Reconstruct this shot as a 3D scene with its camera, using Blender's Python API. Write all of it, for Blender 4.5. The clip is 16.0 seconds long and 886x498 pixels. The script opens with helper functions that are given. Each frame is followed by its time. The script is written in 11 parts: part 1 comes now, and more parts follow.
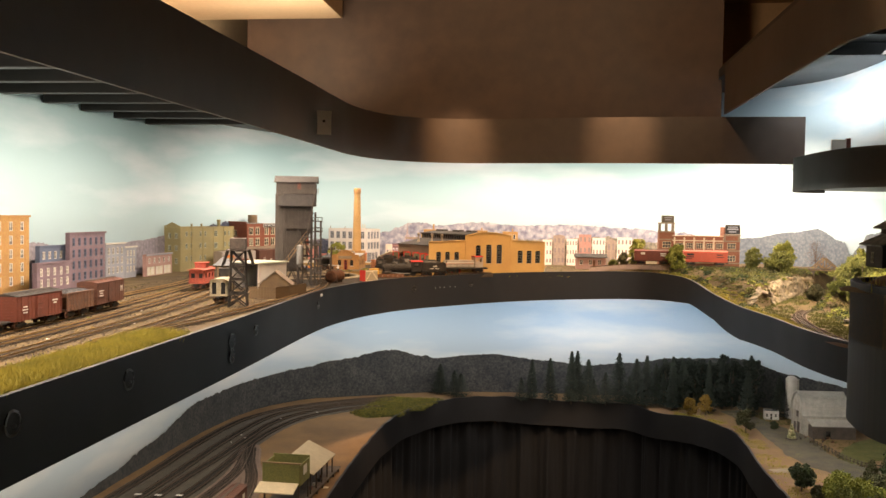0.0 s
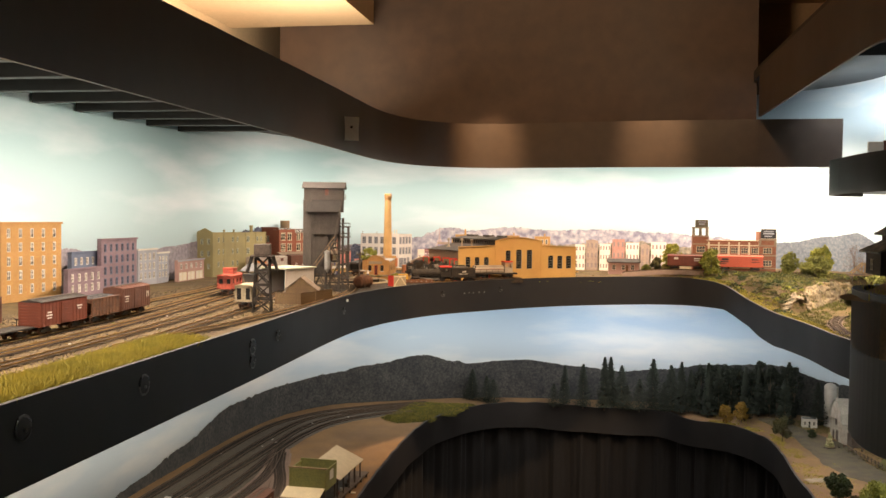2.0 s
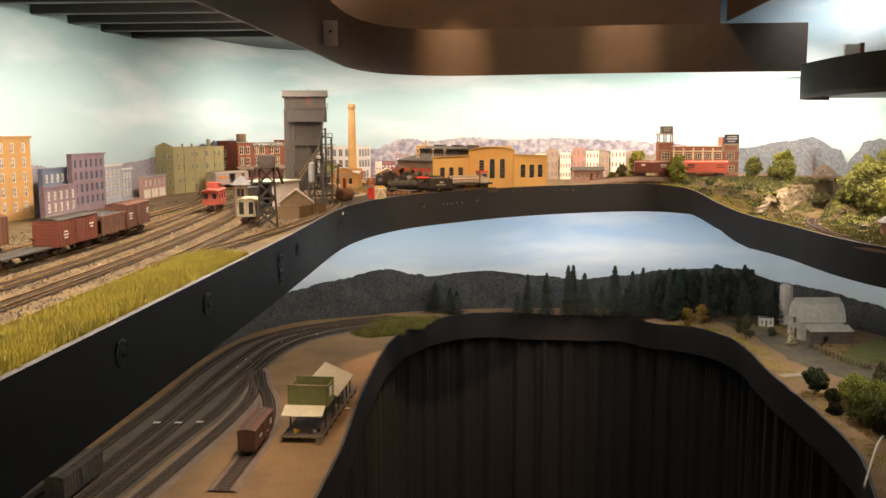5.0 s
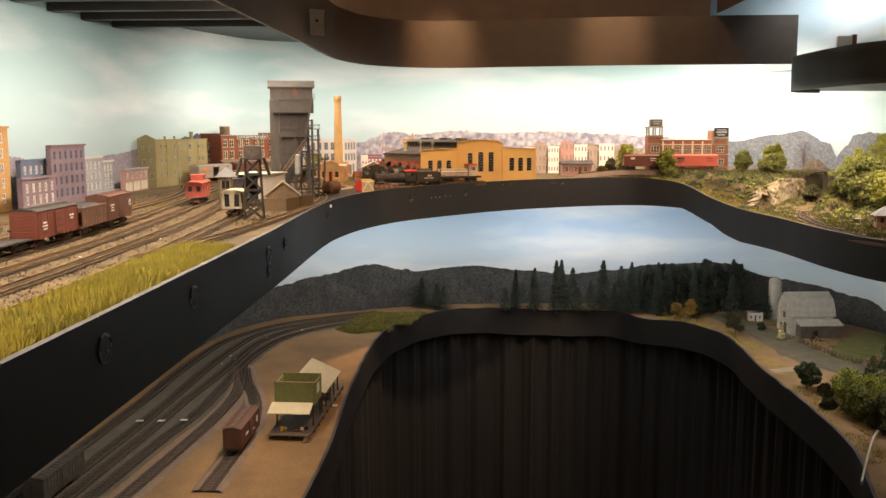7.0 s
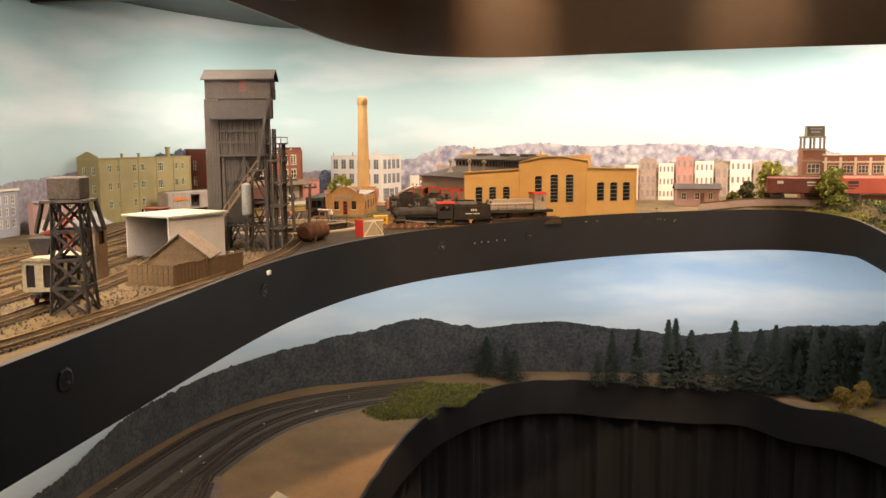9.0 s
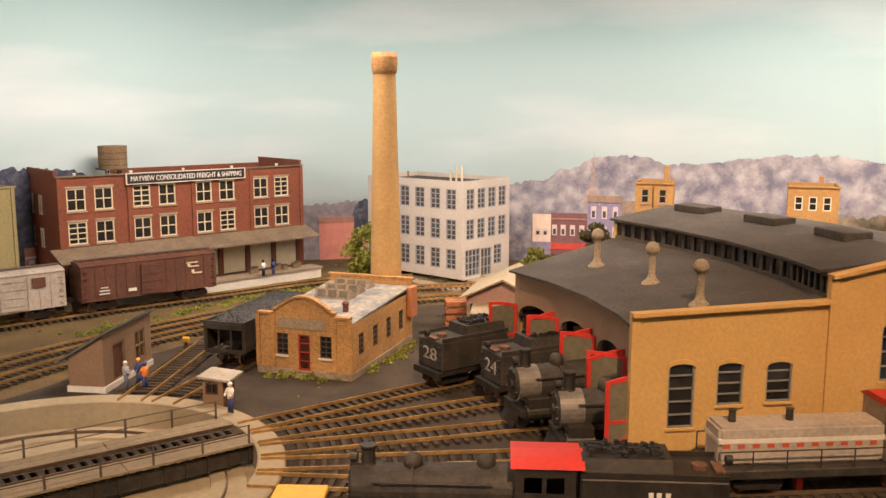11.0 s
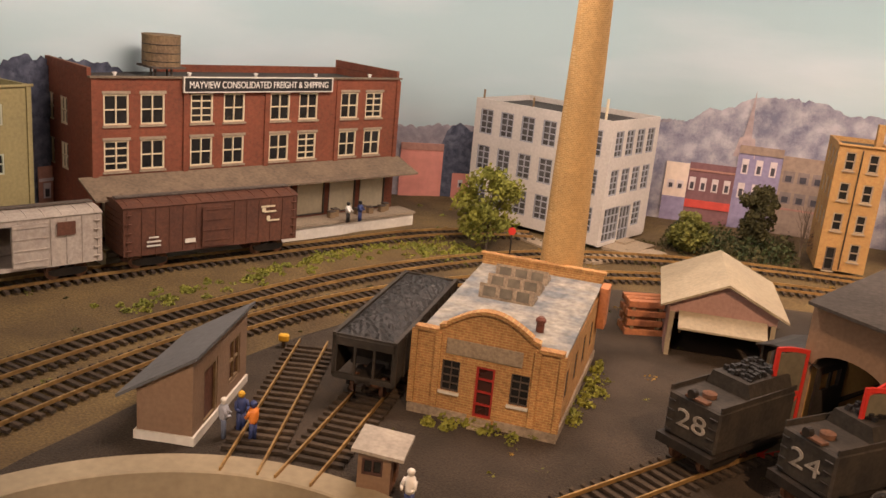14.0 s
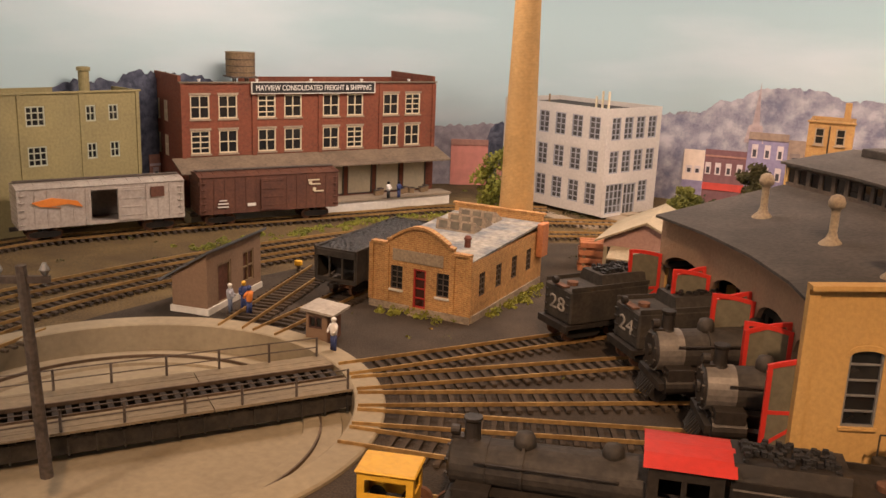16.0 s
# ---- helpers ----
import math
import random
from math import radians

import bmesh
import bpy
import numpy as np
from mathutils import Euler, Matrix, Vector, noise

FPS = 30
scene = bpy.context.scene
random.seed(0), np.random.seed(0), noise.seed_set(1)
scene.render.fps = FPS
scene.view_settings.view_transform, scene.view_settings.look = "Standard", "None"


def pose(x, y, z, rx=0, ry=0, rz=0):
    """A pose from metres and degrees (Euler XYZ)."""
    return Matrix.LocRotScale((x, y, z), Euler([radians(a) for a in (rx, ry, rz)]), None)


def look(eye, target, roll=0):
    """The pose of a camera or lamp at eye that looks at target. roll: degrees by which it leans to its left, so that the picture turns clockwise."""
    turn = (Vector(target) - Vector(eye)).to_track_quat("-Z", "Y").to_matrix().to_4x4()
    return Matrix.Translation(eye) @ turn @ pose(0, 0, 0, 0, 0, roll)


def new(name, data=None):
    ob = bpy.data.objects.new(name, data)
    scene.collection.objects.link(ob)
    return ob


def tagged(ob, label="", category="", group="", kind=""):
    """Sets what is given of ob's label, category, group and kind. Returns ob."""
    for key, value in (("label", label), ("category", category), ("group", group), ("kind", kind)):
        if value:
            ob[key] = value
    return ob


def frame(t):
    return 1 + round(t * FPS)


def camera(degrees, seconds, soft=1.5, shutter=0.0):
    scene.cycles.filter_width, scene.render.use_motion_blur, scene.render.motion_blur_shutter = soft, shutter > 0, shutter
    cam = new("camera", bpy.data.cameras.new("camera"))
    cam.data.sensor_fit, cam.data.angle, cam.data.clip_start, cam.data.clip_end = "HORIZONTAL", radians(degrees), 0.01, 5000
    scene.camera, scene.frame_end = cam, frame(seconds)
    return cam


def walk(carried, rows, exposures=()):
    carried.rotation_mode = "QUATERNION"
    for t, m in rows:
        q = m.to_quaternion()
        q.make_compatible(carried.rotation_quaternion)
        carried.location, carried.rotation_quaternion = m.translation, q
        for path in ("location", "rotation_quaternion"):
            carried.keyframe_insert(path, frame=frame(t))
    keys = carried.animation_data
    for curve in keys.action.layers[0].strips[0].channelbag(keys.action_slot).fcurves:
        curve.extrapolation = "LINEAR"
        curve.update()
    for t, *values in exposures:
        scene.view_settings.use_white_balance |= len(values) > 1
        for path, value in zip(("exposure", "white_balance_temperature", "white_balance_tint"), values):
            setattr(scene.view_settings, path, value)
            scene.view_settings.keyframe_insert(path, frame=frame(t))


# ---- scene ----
cam = camera(52.5, 16.0)
PATH = [
    (0, (0.331, 0.107, 1.476), (0.082, 2.09, 1.395), 0.9),
    (0.5, (0.339, 0.113, 1.479), (0.08, 2.094, 1.397), 1.0),
    (1, (0.343, 0.108, 1.486), (0.051, 2.085, 1.424), 1.0),
    (1.5, (0.349, 0.104, 1.483), (0.034, 2.078, 1.412), 0.7),
    (2, (0.364, 0.117, 1.478), (0.023, 2.086, 1.406), 0.7),
    (2.5, (0.293, 0.171, 1.468), (0.014, 2.149, 1.361), 1.0),
    (3, (0.204, 0.185, 1.464), (0.117, 2.179, 1.325), 0.7),
    (3.5, (0.178, 0.164, 1.468), (0.141, 2.156, 1.288), 0.2),
    (4, (0.175, 0.159, 1.465), (0.109, 2.149, 1.276), 0.3),
    (4.5, (0.182, 0.144, 1.462), (0.095, 2.126, 1.214), 0.3),
    (5, (0.164, 0.141, 1.462), (0.038, 2.12, 1.204), -0.2),
    (5.2, (0.158, 0.141, 1.465), (0.003, 2.118, 1.208), -0.3),
    (7.3, (0.147, 0.195, 1.445), (0.081, 2.175, 1.174), -0.1),
    (7.5, (0.161, 0.231, 1.44), (0.105, 2.211, 1.158), -0.1),
    (8, (0.211, 0.421, 1.434), (0.061, 2.394, 1.144), 0.2),
    (8.2, (0.243, 0.502, 1.44), (0.051, 2.474, 1.168), 0.1),
    (10.3, (0.219, 1.763, 1.473), (-0.412, 3.646, 1.233), -0.1),
    (10.5, (0.162, 1.876, 1.482), (-0.505, 3.744, 1.229), 0.1),
    (11, (0.063, 2.109, 1.502), (-0.678, 3.939, 1.187), 0.1),
    (11.5, (-0.015, 2.263, 1.52), (-0.96, 3.985, 1.143), -0.1),
    (12, (-0.105, 2.298, 1.522), (-0.975, 4.043, 1.078), 1.4),
    (12.5, (-0.154, 2.304, 1.513), (-0.879, 4.094, 0.992), 3.2),
    (13, (-0.179, 2.288, 1.512), (-0.842, 4.093, 0.963), 4.4),
    (13.5, (-0.174, 2.281, 1.509), (-0.816, 4.093, 0.957), 5.1),
    (14, (-0.163, 2.274, 1.51), (-0.812, 4.085, 0.965), 5.4),
    (14.5, (-0.144, 2.246, 1.507), (-0.776, 4.067, 0.973), 5.6),
    (15, (-0.114, 2.213, 1.498), (-0.718, 4.051, 0.992), 5.0),
    (15.5, (-0.056, 2.2, 1.503), (-0.747, 4.008, 1.0), 3.6),
    (16, (0.036, 2.177, 1.496), (-0.956, 3.843, 1.008), 2.3),
]
walk(cam, [(t, look(e, g, r)) for t, e, g, r in PATH], [(0, 0.5, 6500, 10), (5, 0.5, 6500, 10), (8, 0.45, 6500, 10), (10.5, 0.28, 6400, 12), (11.3, 0.06, 6450, 16), (12.2, -0.22, 6500, 19), (16, -0.2, 6500, 19)])

# ---------------------------------------------------------------- world and lamps
world = bpy.data.worlds.new("room_dark")
scene.world = world
world.use_nodes = True
world.node_tree.nodes["Background"].inputs[0].default_value = (1.0, 0.9, 0.78, 1)
world.node_tree.nodes["Background"].inputs[1].default_value = 0.02


def area_lamp(name, at, aim, sx, sy, watts, colour):
    d = bpy.data.lights.new(name, "AREA")
    d.shape, d.size, d.size_y, d.energy, d.color = "RECTANGLE", sx, sy, watts, colour
    ob = new(name, d)
    ob.matrix_world = look(at, aim)
    return ob


def spot_lamp(name, at, aim, watts, colour, angle, blend=0.6, size=0.03):
    d = bpy.data.lights.new(name, "SPOT")
    d.energy, d.color, d.spot_size, d.spot_blend, d.shadow_soft_size = watts, colour, radians(angle), blend, size
    ob = new(name, d)
    ob.matrix_world = look(at, aim)
    return ob


COOL, TUBE, WARM = (1.0, 0.97, 0.95), (1.0, 0.78, 0.61), (1.0, 0.64, 0.36)
# strips hidden behind the valance, over the middle deck
area_lamp("strip_lamp", (-0.30, 1.17, 1.695), (-0.48, 1.17, 1.2), 2.0, 0.04, 18.0, TUBE)
area_lamp("strip_lamp", (-0.30, 2.76, 1.69), (-0.44, 2.90, 1.25), 0.30, 0.04, 3.0, TUBE)
area_lamp("strip_lamp", (0.32, 2.965, 1.69), (0.32, 3.08, 1.2), 0.80, 0.04, 5.0, TUBE)
area_lamp("strip_lamp", (0.88, 2.93, 1.66), (0.95, 3.10, 1.2), 0.30, 0.04, 3.6, TUBE)
area_lamp("strip_lamp", (1.02, 2.20, 1.53), (1.10, 2.25, 1.2), 0.9, 0.04, 7.0, TUBE)
# strips under the middle deck, over the lower deck
area_lamp("strip_lamp", (0.50, 2.98, 1.215), (0.52, 3.2, 0.98), 0.55, 0.04, 1.15, COOL)
area_lamp("strip_lamp", (-0.06, 2.78, 1.215), (-0.26, 3.0, 0.98), 0.45, 0.04, 1.3, (1.0, 0.92, 0.82))
area_lamp("strip_lamp", (-0.24, 1.7, 1.215), (-0.50, 1.7, 0.95), 1.4, 0.04, 2.7, (1.0, 0.84, 0.66))
area_lamp("strip_lamp", (0.96, 2.15, 1.155), (1.12, 2.2, 0.87), 1.4, 0.04, 2.8, (1.0, 0.92, 0.80))
# upper decks
area_lamp("strip_lamp", (1.05, 2.6, 1.88), (1.25, 2.65, 1.7), 0.8, 0.04, 1.8, COOL)
area_lamp("strip_lamp", (-0.55, 2.1, 1.80), (-0.72, 2.15, 2.2), 1.2, 0.06, 11.0, (1.0, 0.8, 0.58))
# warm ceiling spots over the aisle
spot_lamp("ceiling_spot", (0.02, 2.50, 2.42), (0.02, 2.905, 1.70), 110, WARM, 19, 1.0, 0.02)
spot_lamp("ceiling_spot", (0.52, 2.45, 2.42), (0.52, 2.85, 1.70), 90, WARM, 19, 1.0, 0.02)
spot_lamp("ceiling_spot", (0.50, 1.75, 2.42), (-0.22, 2.05, 0.85), 34, WARM, 44, 0.6, 0.03)
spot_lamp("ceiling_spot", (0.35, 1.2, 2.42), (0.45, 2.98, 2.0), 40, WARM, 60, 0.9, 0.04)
spot_lamp("ceiling_spot", (0.40, 1.70, 2.42), (0.06, 2.58, 1.32), 95, WARM, 40, 0.8, 0.03)


# ---------------------------------------------------------------- materials
def material(name, colour, rough=0.7, metal=0.0, vary=0.25, grain=60.0, patch=9.0, bump=0.3, second=None, depth=0.001, random_tint=0.0, mix=0.5):
    """Base colour with variation at two scales (grain, patches), roughness variation and fine relief; sizes in cycles per metre."""
    m = bpy.data.materials.new(name)
    m.use_nodes = True
    t = m.node_tree
    b = t.nodes["Principled BSDF"]
    co = t.nodes.new("ShaderNodeTexCoord")
    n1, n2 = t.nodes.new("ShaderNodeTexNoise"), t.nodes.new("ShaderNodeTexNoise")
    n1.inputs["Scale"].default_value, n1.inputs["Detail"].default_value = grain, 4
    n2.inputs["Scale"].default_value, n2.inputs["Detail"].default_value = patch, 5
    for n in (n1, n2):
        t.links.new(co.outputs["Object"], n.inputs["Vector"])
    c = Vector(colour)
    other = Vector(second) if second else c * (1 - vary)
    ramp = t.nodes.new("ShaderNodeValToRGB")
    ramp.color_ramp.elements[0].position, ramp.color_ramp.elements[1].position = mix - 0.15, mix + 0.15
    ramp.color_ramp.elements[0].color, ramp.color_ramp.elements[1].color = (*other, 1), (*c, 1)
    t.links.new(n2.outputs["Fac"], ramp.inputs["Fac"])
    mul = t.nodes.new("ShaderNodeMix")
    mul.data_type, mul.blend_type = "RGBA", "MULTIPLY"
    mul.inputs["Factor"].default_value = 1.0
    r2 = t.nodes.new("ShaderNodeMapRange")
    r2.inputs["From Min"].default_value, r2.inputs["From Max"].default_value = 0.3, 0.7
    r2.inputs["To Min"].default_value, r2.inputs["To Max"].default_value = 1 - vary, 1 + vary * 0.4
    t.links.new(n1.outputs["Fac"], r2.inputs["Value"])
    t.links.new(ramp.outputs["Color"], mul.inputs["A"])
    t.links.new(r2.outputs["Result"], mul.inputs["B"])
    out = mul.outputs["Result"]
    if random_tint:
        info = t.nodes.new("ShaderNodeObjectInfo")
        r3 = t.nodes.new("ShaderNodeMapRange")
        r3.inputs["To Min"].default_value, r3.inputs["To Max"].default_value = 1 - random_tint, 1 + random_tint
        t.links.new(info.outputs["Random"], r3.inputs["Value"])
        m2 = t.nodes.new("ShaderNodeMix")
        m2.data_type, m2.blend_type = "RGBA", "MULTIPLY"
        m2.inputs["Factor"].default_value = 1.0
        t.links.new(out, m2.inputs["A"])
        t.links.new(r3.outputs["Result"], m2.inputs["B"])
        out = m2.outputs["Result"]
    t.links.new(out, b.inputs["Base Color"])
    rr = t.nodes.new("ShaderNodeMapRange")
    rr.inputs["To Min"].default_value, rr.inputs["To Max"].default_value = max(0.02, rough - 0.12), min(1.0, rough + 0.12)
    t.links.new(n2.outputs["Fac"], rr.inputs["Value"])
    t.links.new(rr.outputs["Result"], b.inputs["Roughness"])
    b.inputs["Metallic"].default_value = metal
    if bump:
        bp = t.nodes.new("ShaderNodeBump")
        bp.inputs["Strength"].default_value, bp.inputs["Distance"].default_value = bump, depth
        t.links.new(n1.outputs["Fac"], bp.inputs["Height"])
        t.links.new(bp.outputs["Normal"], b.inputs["Normal"])
    return m


def brickwork(name, colour, mortar, width=0.0028, height=0.0009, vary=0.25, rough=0.85, offset=0.5):
    """Scale-model brickwork or boards: joints from a brick pattern laid on the wall's own axes, with weathering."""
    m = material(name, colour, rough, vary=vary, grain=350, patch=28, bump=0.0)
    t = m.node_tree
    b = t.nodes["Principled BSDF"]
    co = t.nodes.new("ShaderNodeTexCoord")
    sep, com, add = t.nodes.new("ShaderNodeSeparateXYZ"), t.nodes.new("ShaderNodeCombineXYZ"), t.nodes.new("ShaderNodeMath")
    t.links.new(co.outputs["Object"], sep.inputs[0])
    t.links.new(sep.outputs["X"], add.inputs[0])
    t.links.new(sep.outputs["Y"], add.inputs[1])
    t.links.new(add.outputs[0], com.inputs["X"])
    t.links.new(sep.outputs["Z"], com.inputs["Y"])
    br = t.nodes.new("ShaderNodeTexBrick")
    br.offset = offset
    br.inputs["Scale"].default_value = 1.0
    br.inputs["Brick Width"].default_value, br.inputs["Row Height"].default_value = width, height
    br.inputs["Mortar Size"].default_value = height * 0.14
    br.inputs["Color1"].default_value, br.inputs["Color2"].default_value = (1, 1, 1, 1), (0.8, 0.8, 0.8, 1)
    br.inputs["Mortar"].default_value = (*[min(1.5, x / max(y, 0.02)) for x, y in zip(mortar, colour)], 1)
    t.links.new(com.outputs[0], br.inputs["Vector"])
    old = b.inputs["Base Color"].links[0].from_socket
    mul = t.nodes.new("ShaderNodeMix")
    mul.data_type, mul.blend_type = "RGBA", "MULTIPLY"
    mul.inputs["Factor"].default_value = 1.0
    t.links.new(old, mul.inputs["A"])
    t.links.new(br.outputs["Color"], mul.inputs["B"])
    t.links.new(mul.outputs["Result"], b.inputs["Base Color"])
    bp = t.nodes.new("ShaderNodeBump")
    bp.inputs["Strength"].default_value, bp.inputs["Distance"].default_value = 0.4, 0.0004
    bp.invert = True
    t.links.new(br.outputs["Fac"], bp.inputs["Height"])
    t.links.new(bp.outputs["Normal"], b.inputs["Normal"])
    return m


def sky_material(name, low, high, z0, z1, cloud=(0.9, 0.9, 0.88)):
    """Painted sky: a soft change of colour with height and faint, streaky clouds."""
    m = bpy.data.materials.new(name)
    m.use_nodes = True
    t = m.node_tree
    b = t.nodes["Principled BSDF"]
    b.inputs["Roughness"].default_value = 0.75
    co, sep, mr = t.nodes.new("ShaderNodeTexCoord"), t.nodes.new("ShaderNodeSeparateXYZ"), t.nodes.new("ShaderNodeMapRange")
    mr.inputs["From Min"].default_value, mr.inputs["From Max"].default_value = z0, z1
    t.links.new(co.outputs["Object"], sep.inputs[0])
    t.links.new(sep.outputs["Z"], mr.inputs["Value"])
    ramp = t.nodes.new("ShaderNodeValToRGB")
    ramp.color_ramp.elements[0].color, ramp.color_ramp.elements[1].color = (*low, 1), (*high, 1)
    t.links.new(mr.outputs["Result"], ramp.inputs["Fac"])
    mp, n = t.nodes.new("ShaderNodeMapping"), t.nodes.new("ShaderNodeTexNoise")
    mp.inputs["Scale"].default_value = (1.6, 1.6, 7.0)
    mp.inputs["Rotation"].default_value = (0.25, -0.3, 0)
    n.inputs["Scale"].default_value, n.inputs["Detail"].default_value, n.inputs["Roughness"].default_value = 1.3, 6, 0.5
    t.links.new(co.outputs["Object"], mp.inputs["Vector"])
    t.links.new(mp.outputs["Vector"], n.inputs["Vector"])
    cr = t.nodes.new("ShaderNodeMapRange")
    cr.inputs["From Min"].default_value, cr.inputs["From Max"].default_value = 0.48, 0.72
    cr.inputs["To Max"].default_value = 0.75
    t.links.new(n.outputs["Fac"], cr.inputs["Value"])
    mix = t.nodes.new("ShaderNodeMix")
    mix.data_type = "RGBA"
    mix.inputs["B"].default_value = (*cloud, 1)
    t.links.new(cr.outputs["Result"], mix.inputs["Factor"])
    t.links.new(ramp.outputs["Color"], mix.inputs["A"])
    t.links.new(mix.outputs["Result"], b.inputs["Base Color"])
    return m


M = dict(
    fascia=material("black_fascia", (0.014, 0.0125, 0.012), 0.55, vary=0.2, grain=25, patch=5, bump=0.1),
    valance=material("dark_brown_valance", (0.050, 0.033, 0.022), 0.42, vary=0.15, grain=30, patch=4, bump=0.08),
    bulkhead=material("dark_brown_bulkhead", (0.055, 0.030, 0.018), 0.6, vary=0.25, grain=20, patch=3, bump=0.1),
    curtain=material("black_cloth", (0.0055, 0.0045, 0.0040), 0.95, vary=0.3, grain=400, patch=12, bump=0.3),
    beige=material("beige_paint", (0.62, 0.46, 0.29), 0.7, vary=0.06, grain=60, patch=3, bump=0.1),
    floor=material("dark_carpet", (0.04, 0.035, 0.03), 0.95, vary=0.3, grain=300, patch=6, bump=0.4),
    under=material("dark_underside", (0.022, 0.021, 0.020), 0.5, vary=0.3, grain=30, patch=6, bump=0.2),
    sky_mid=sky_material("painted_sky", (0.52, 0.685, 0.735), (0.37, 0.585, 0.65), 1.36, 1.66, (0.74, 0.82, 0.90)),
    sky_low=sky_material("painted_sky_lower", (0.56, 0.66, 0.74), (0.38, 0.56, 0.76), 0.95, 1.2),
    sky_up=sky_material("painted_sky_upper", (0.52, 0.66, 0.72), (0.46, 0.62, 0.72), 1.6, 1.9),
    soil=material("cinder_soil", (0.085, 0.056, 0.023), 0.95, vary=0.5, grain=700, patch=22, bump=0.9, second=(0.158, 0.107, 0.038)),
    cinder=material("dark_cinders", (0.031, 0.0225, 0.0135), 0.95, vary=0.55, grain=900, patch=30, bump=1.0, second=(0.055, 0.039, 0.025)),
    earth=material("lower_earth", (0.25, 0.15, 0.066), 0.95, vary=0.3, grain=500, patch=10, bump=0.5, second=(0.18, 0.108, 0.052)),
    print_far=material("printed_far_hills", (0.30, 0.30, 0.33), 0.8, vary=0.45, grain=160, patch=40, bump=0.0, second=(0.16, 0.17, 0.21)),
    print_near=material("printed_wooded_hills", (0.075, 0.085, 0.075), 0.8, vary=0.5, grain=150, patch=25, bump=0.0, second=(0.038, 0.05, 0.06)),
)


# ---------------------------------------------------------------- mesh tools
def part(name, bm, mat, parent=None, label="", kind="", smooth=False):
    me = bpy.data.meshes.new(name)
    bmesh.ops.recalc_face_normals(bm, faces=bm.faces[:]) if len(bm.faces) < 60000 else None
    if smooth:
        for f in bm.faces:
            f.smooth = True
    bm.to_mesh(me)
    bm.free()
    me.materials.append(M[mat] if isinstance(mat, str) else mat)
    ob = new(name, me)
    if parent:
        ob.parent = parent
    return tagged(ob, label, kind=kind)


def thing(name, label, category, at=(0, 0, 0), turn=0, group="", kind=""):
    ob = new(name)
    ob.empty_display_size = 0.01
    ob.matrix_world = pose(*at, 0, 0, turn)
    return tagged(ob, label, category, group, kind)


def box(bm, x0, x1, y0, y1, z0, z1):
    v = [bm.verts.new(p) for p in ((x0, y0, z0), (x1, y0, z0), (x1, y1, z0), (x0, y1, z0), (x0, y0, z1), (x1, y0, z1), (x1, y1, z1), (x0, y1, z1))]
    for f in ((0, 3, 2, 1), (4, 5, 6, 7), (0, 1, 5, 4), (1, 2, 6, 5), (2, 3, 7, 6), (3, 0, 4, 7)):
        bm.faces.new([v[i] for i in f])
    return v


def bevelled(bm, amount=0.0005, segments=1):
    bmesh.ops.bevel(bm, geom=bm.edges[:], offset=amount, segments=segments, affect="EDGES")
    return bm


def one_box(x0, x1, y0, y1, z0, z1, bevel=0.0):
    bm = bmesh.new()
    box(bm, x0, x1, y0, y1, z0, z1)
    return bevelled(bm, bevel) if bevel else bm


def rod(bm, a, b, r0, r1=None, n=10, caps=True):
    """A round bar from a to b."""
    r1 = r0 if r1 is None else r1
    a, b = Vector(a), Vector(b)
    q = (b - a).to_track_quat("Z", "Y").to_matrix()
    rings = []
    for c, r in ((a, r0), (b, r1)):
        rings.append([bm.verts.new(c + q @ Vector((r * math.cos(2 * math.pi * i / n), r * math.sin(2 * math.pi * i / n), 0))) for i in range(n)])
    for i in range(n):
        bm.faces.new((rings[0][i], rings[0][(i + 1) % n], rings[1][(i + 1) % n], rings[1][i]))
    if caps:
        bm.faces.new(rings[0][::-1])
        bm.faces.new(rings[1])


def beam(bm, a, b, w, h):
    """A square bar from a to b, w wide and h high."""
    a, b = Vector(a), Vector(b)
    d = (b - a).normalized()
    side = d.cross(Vector((0, 0, 1)))
    side = Vector((1, 0, 0)) if side.length < 1e-4 else side.normalized()
    up = side.cross(d)
    v = [bm.verts.new(c + side * (w / 2 * i) + up * (h / 2 * j)) for c in (a, b) for i, j in ((-1, -1), (1, -1), (1, 1), (-1, 1))]
    for f in ((3, 2, 1, 0), (4, 5, 6, 7), (0, 1, 5, 4), (1, 2, 6, 5), (2, 3, 7, 6), (3, 0, 4, 7)):
        bm.faces.new([v[i] for i in f])


def prism(bm, outline, axis, a, b):
    """An outline in two coordinates, drawn out along the third (axis) from a to b."""
    def at(p, q):
        return {"x": (q, p[0], p[1]), "y": (p[0], q, p[1]), "z": (p[0], p[1], q)}[axis]
    lo, hi = [bm.verts.new(at(p, a)) for p in outline], [bm.verts.new(at(p, b)) for p in outline]
    n = len(outline)
    bm.faces.new(lo[::-1])
    bm.faces.new(hi)
    for i in range(n):
        bm.faces.new((lo[i], lo[(i + 1) % n], hi[(i + 1) % n], hi[i]))


def lathe(bm, profile, n=16, at=(0, 0, 0)):
    """A turned body from (radius, z) pairs."""
    rings = [[bm.verts.new((at[0] + r * math.cos(2 * math.pi * i / n), at[1] + r * math.sin(2 * math.pi * i / n), at[2] + z)) for i in range(n)] for r, z in profile]
    for a, b in zip(rings, rings[1:]):
        for i in range(n):
            bm.faces.new((a[i], a[(i + 1) % n], b[(i + 1) % n], b[i]))
    bm.faces.new(rings[0][::-1])
    bm.faces.new(rings[-1])


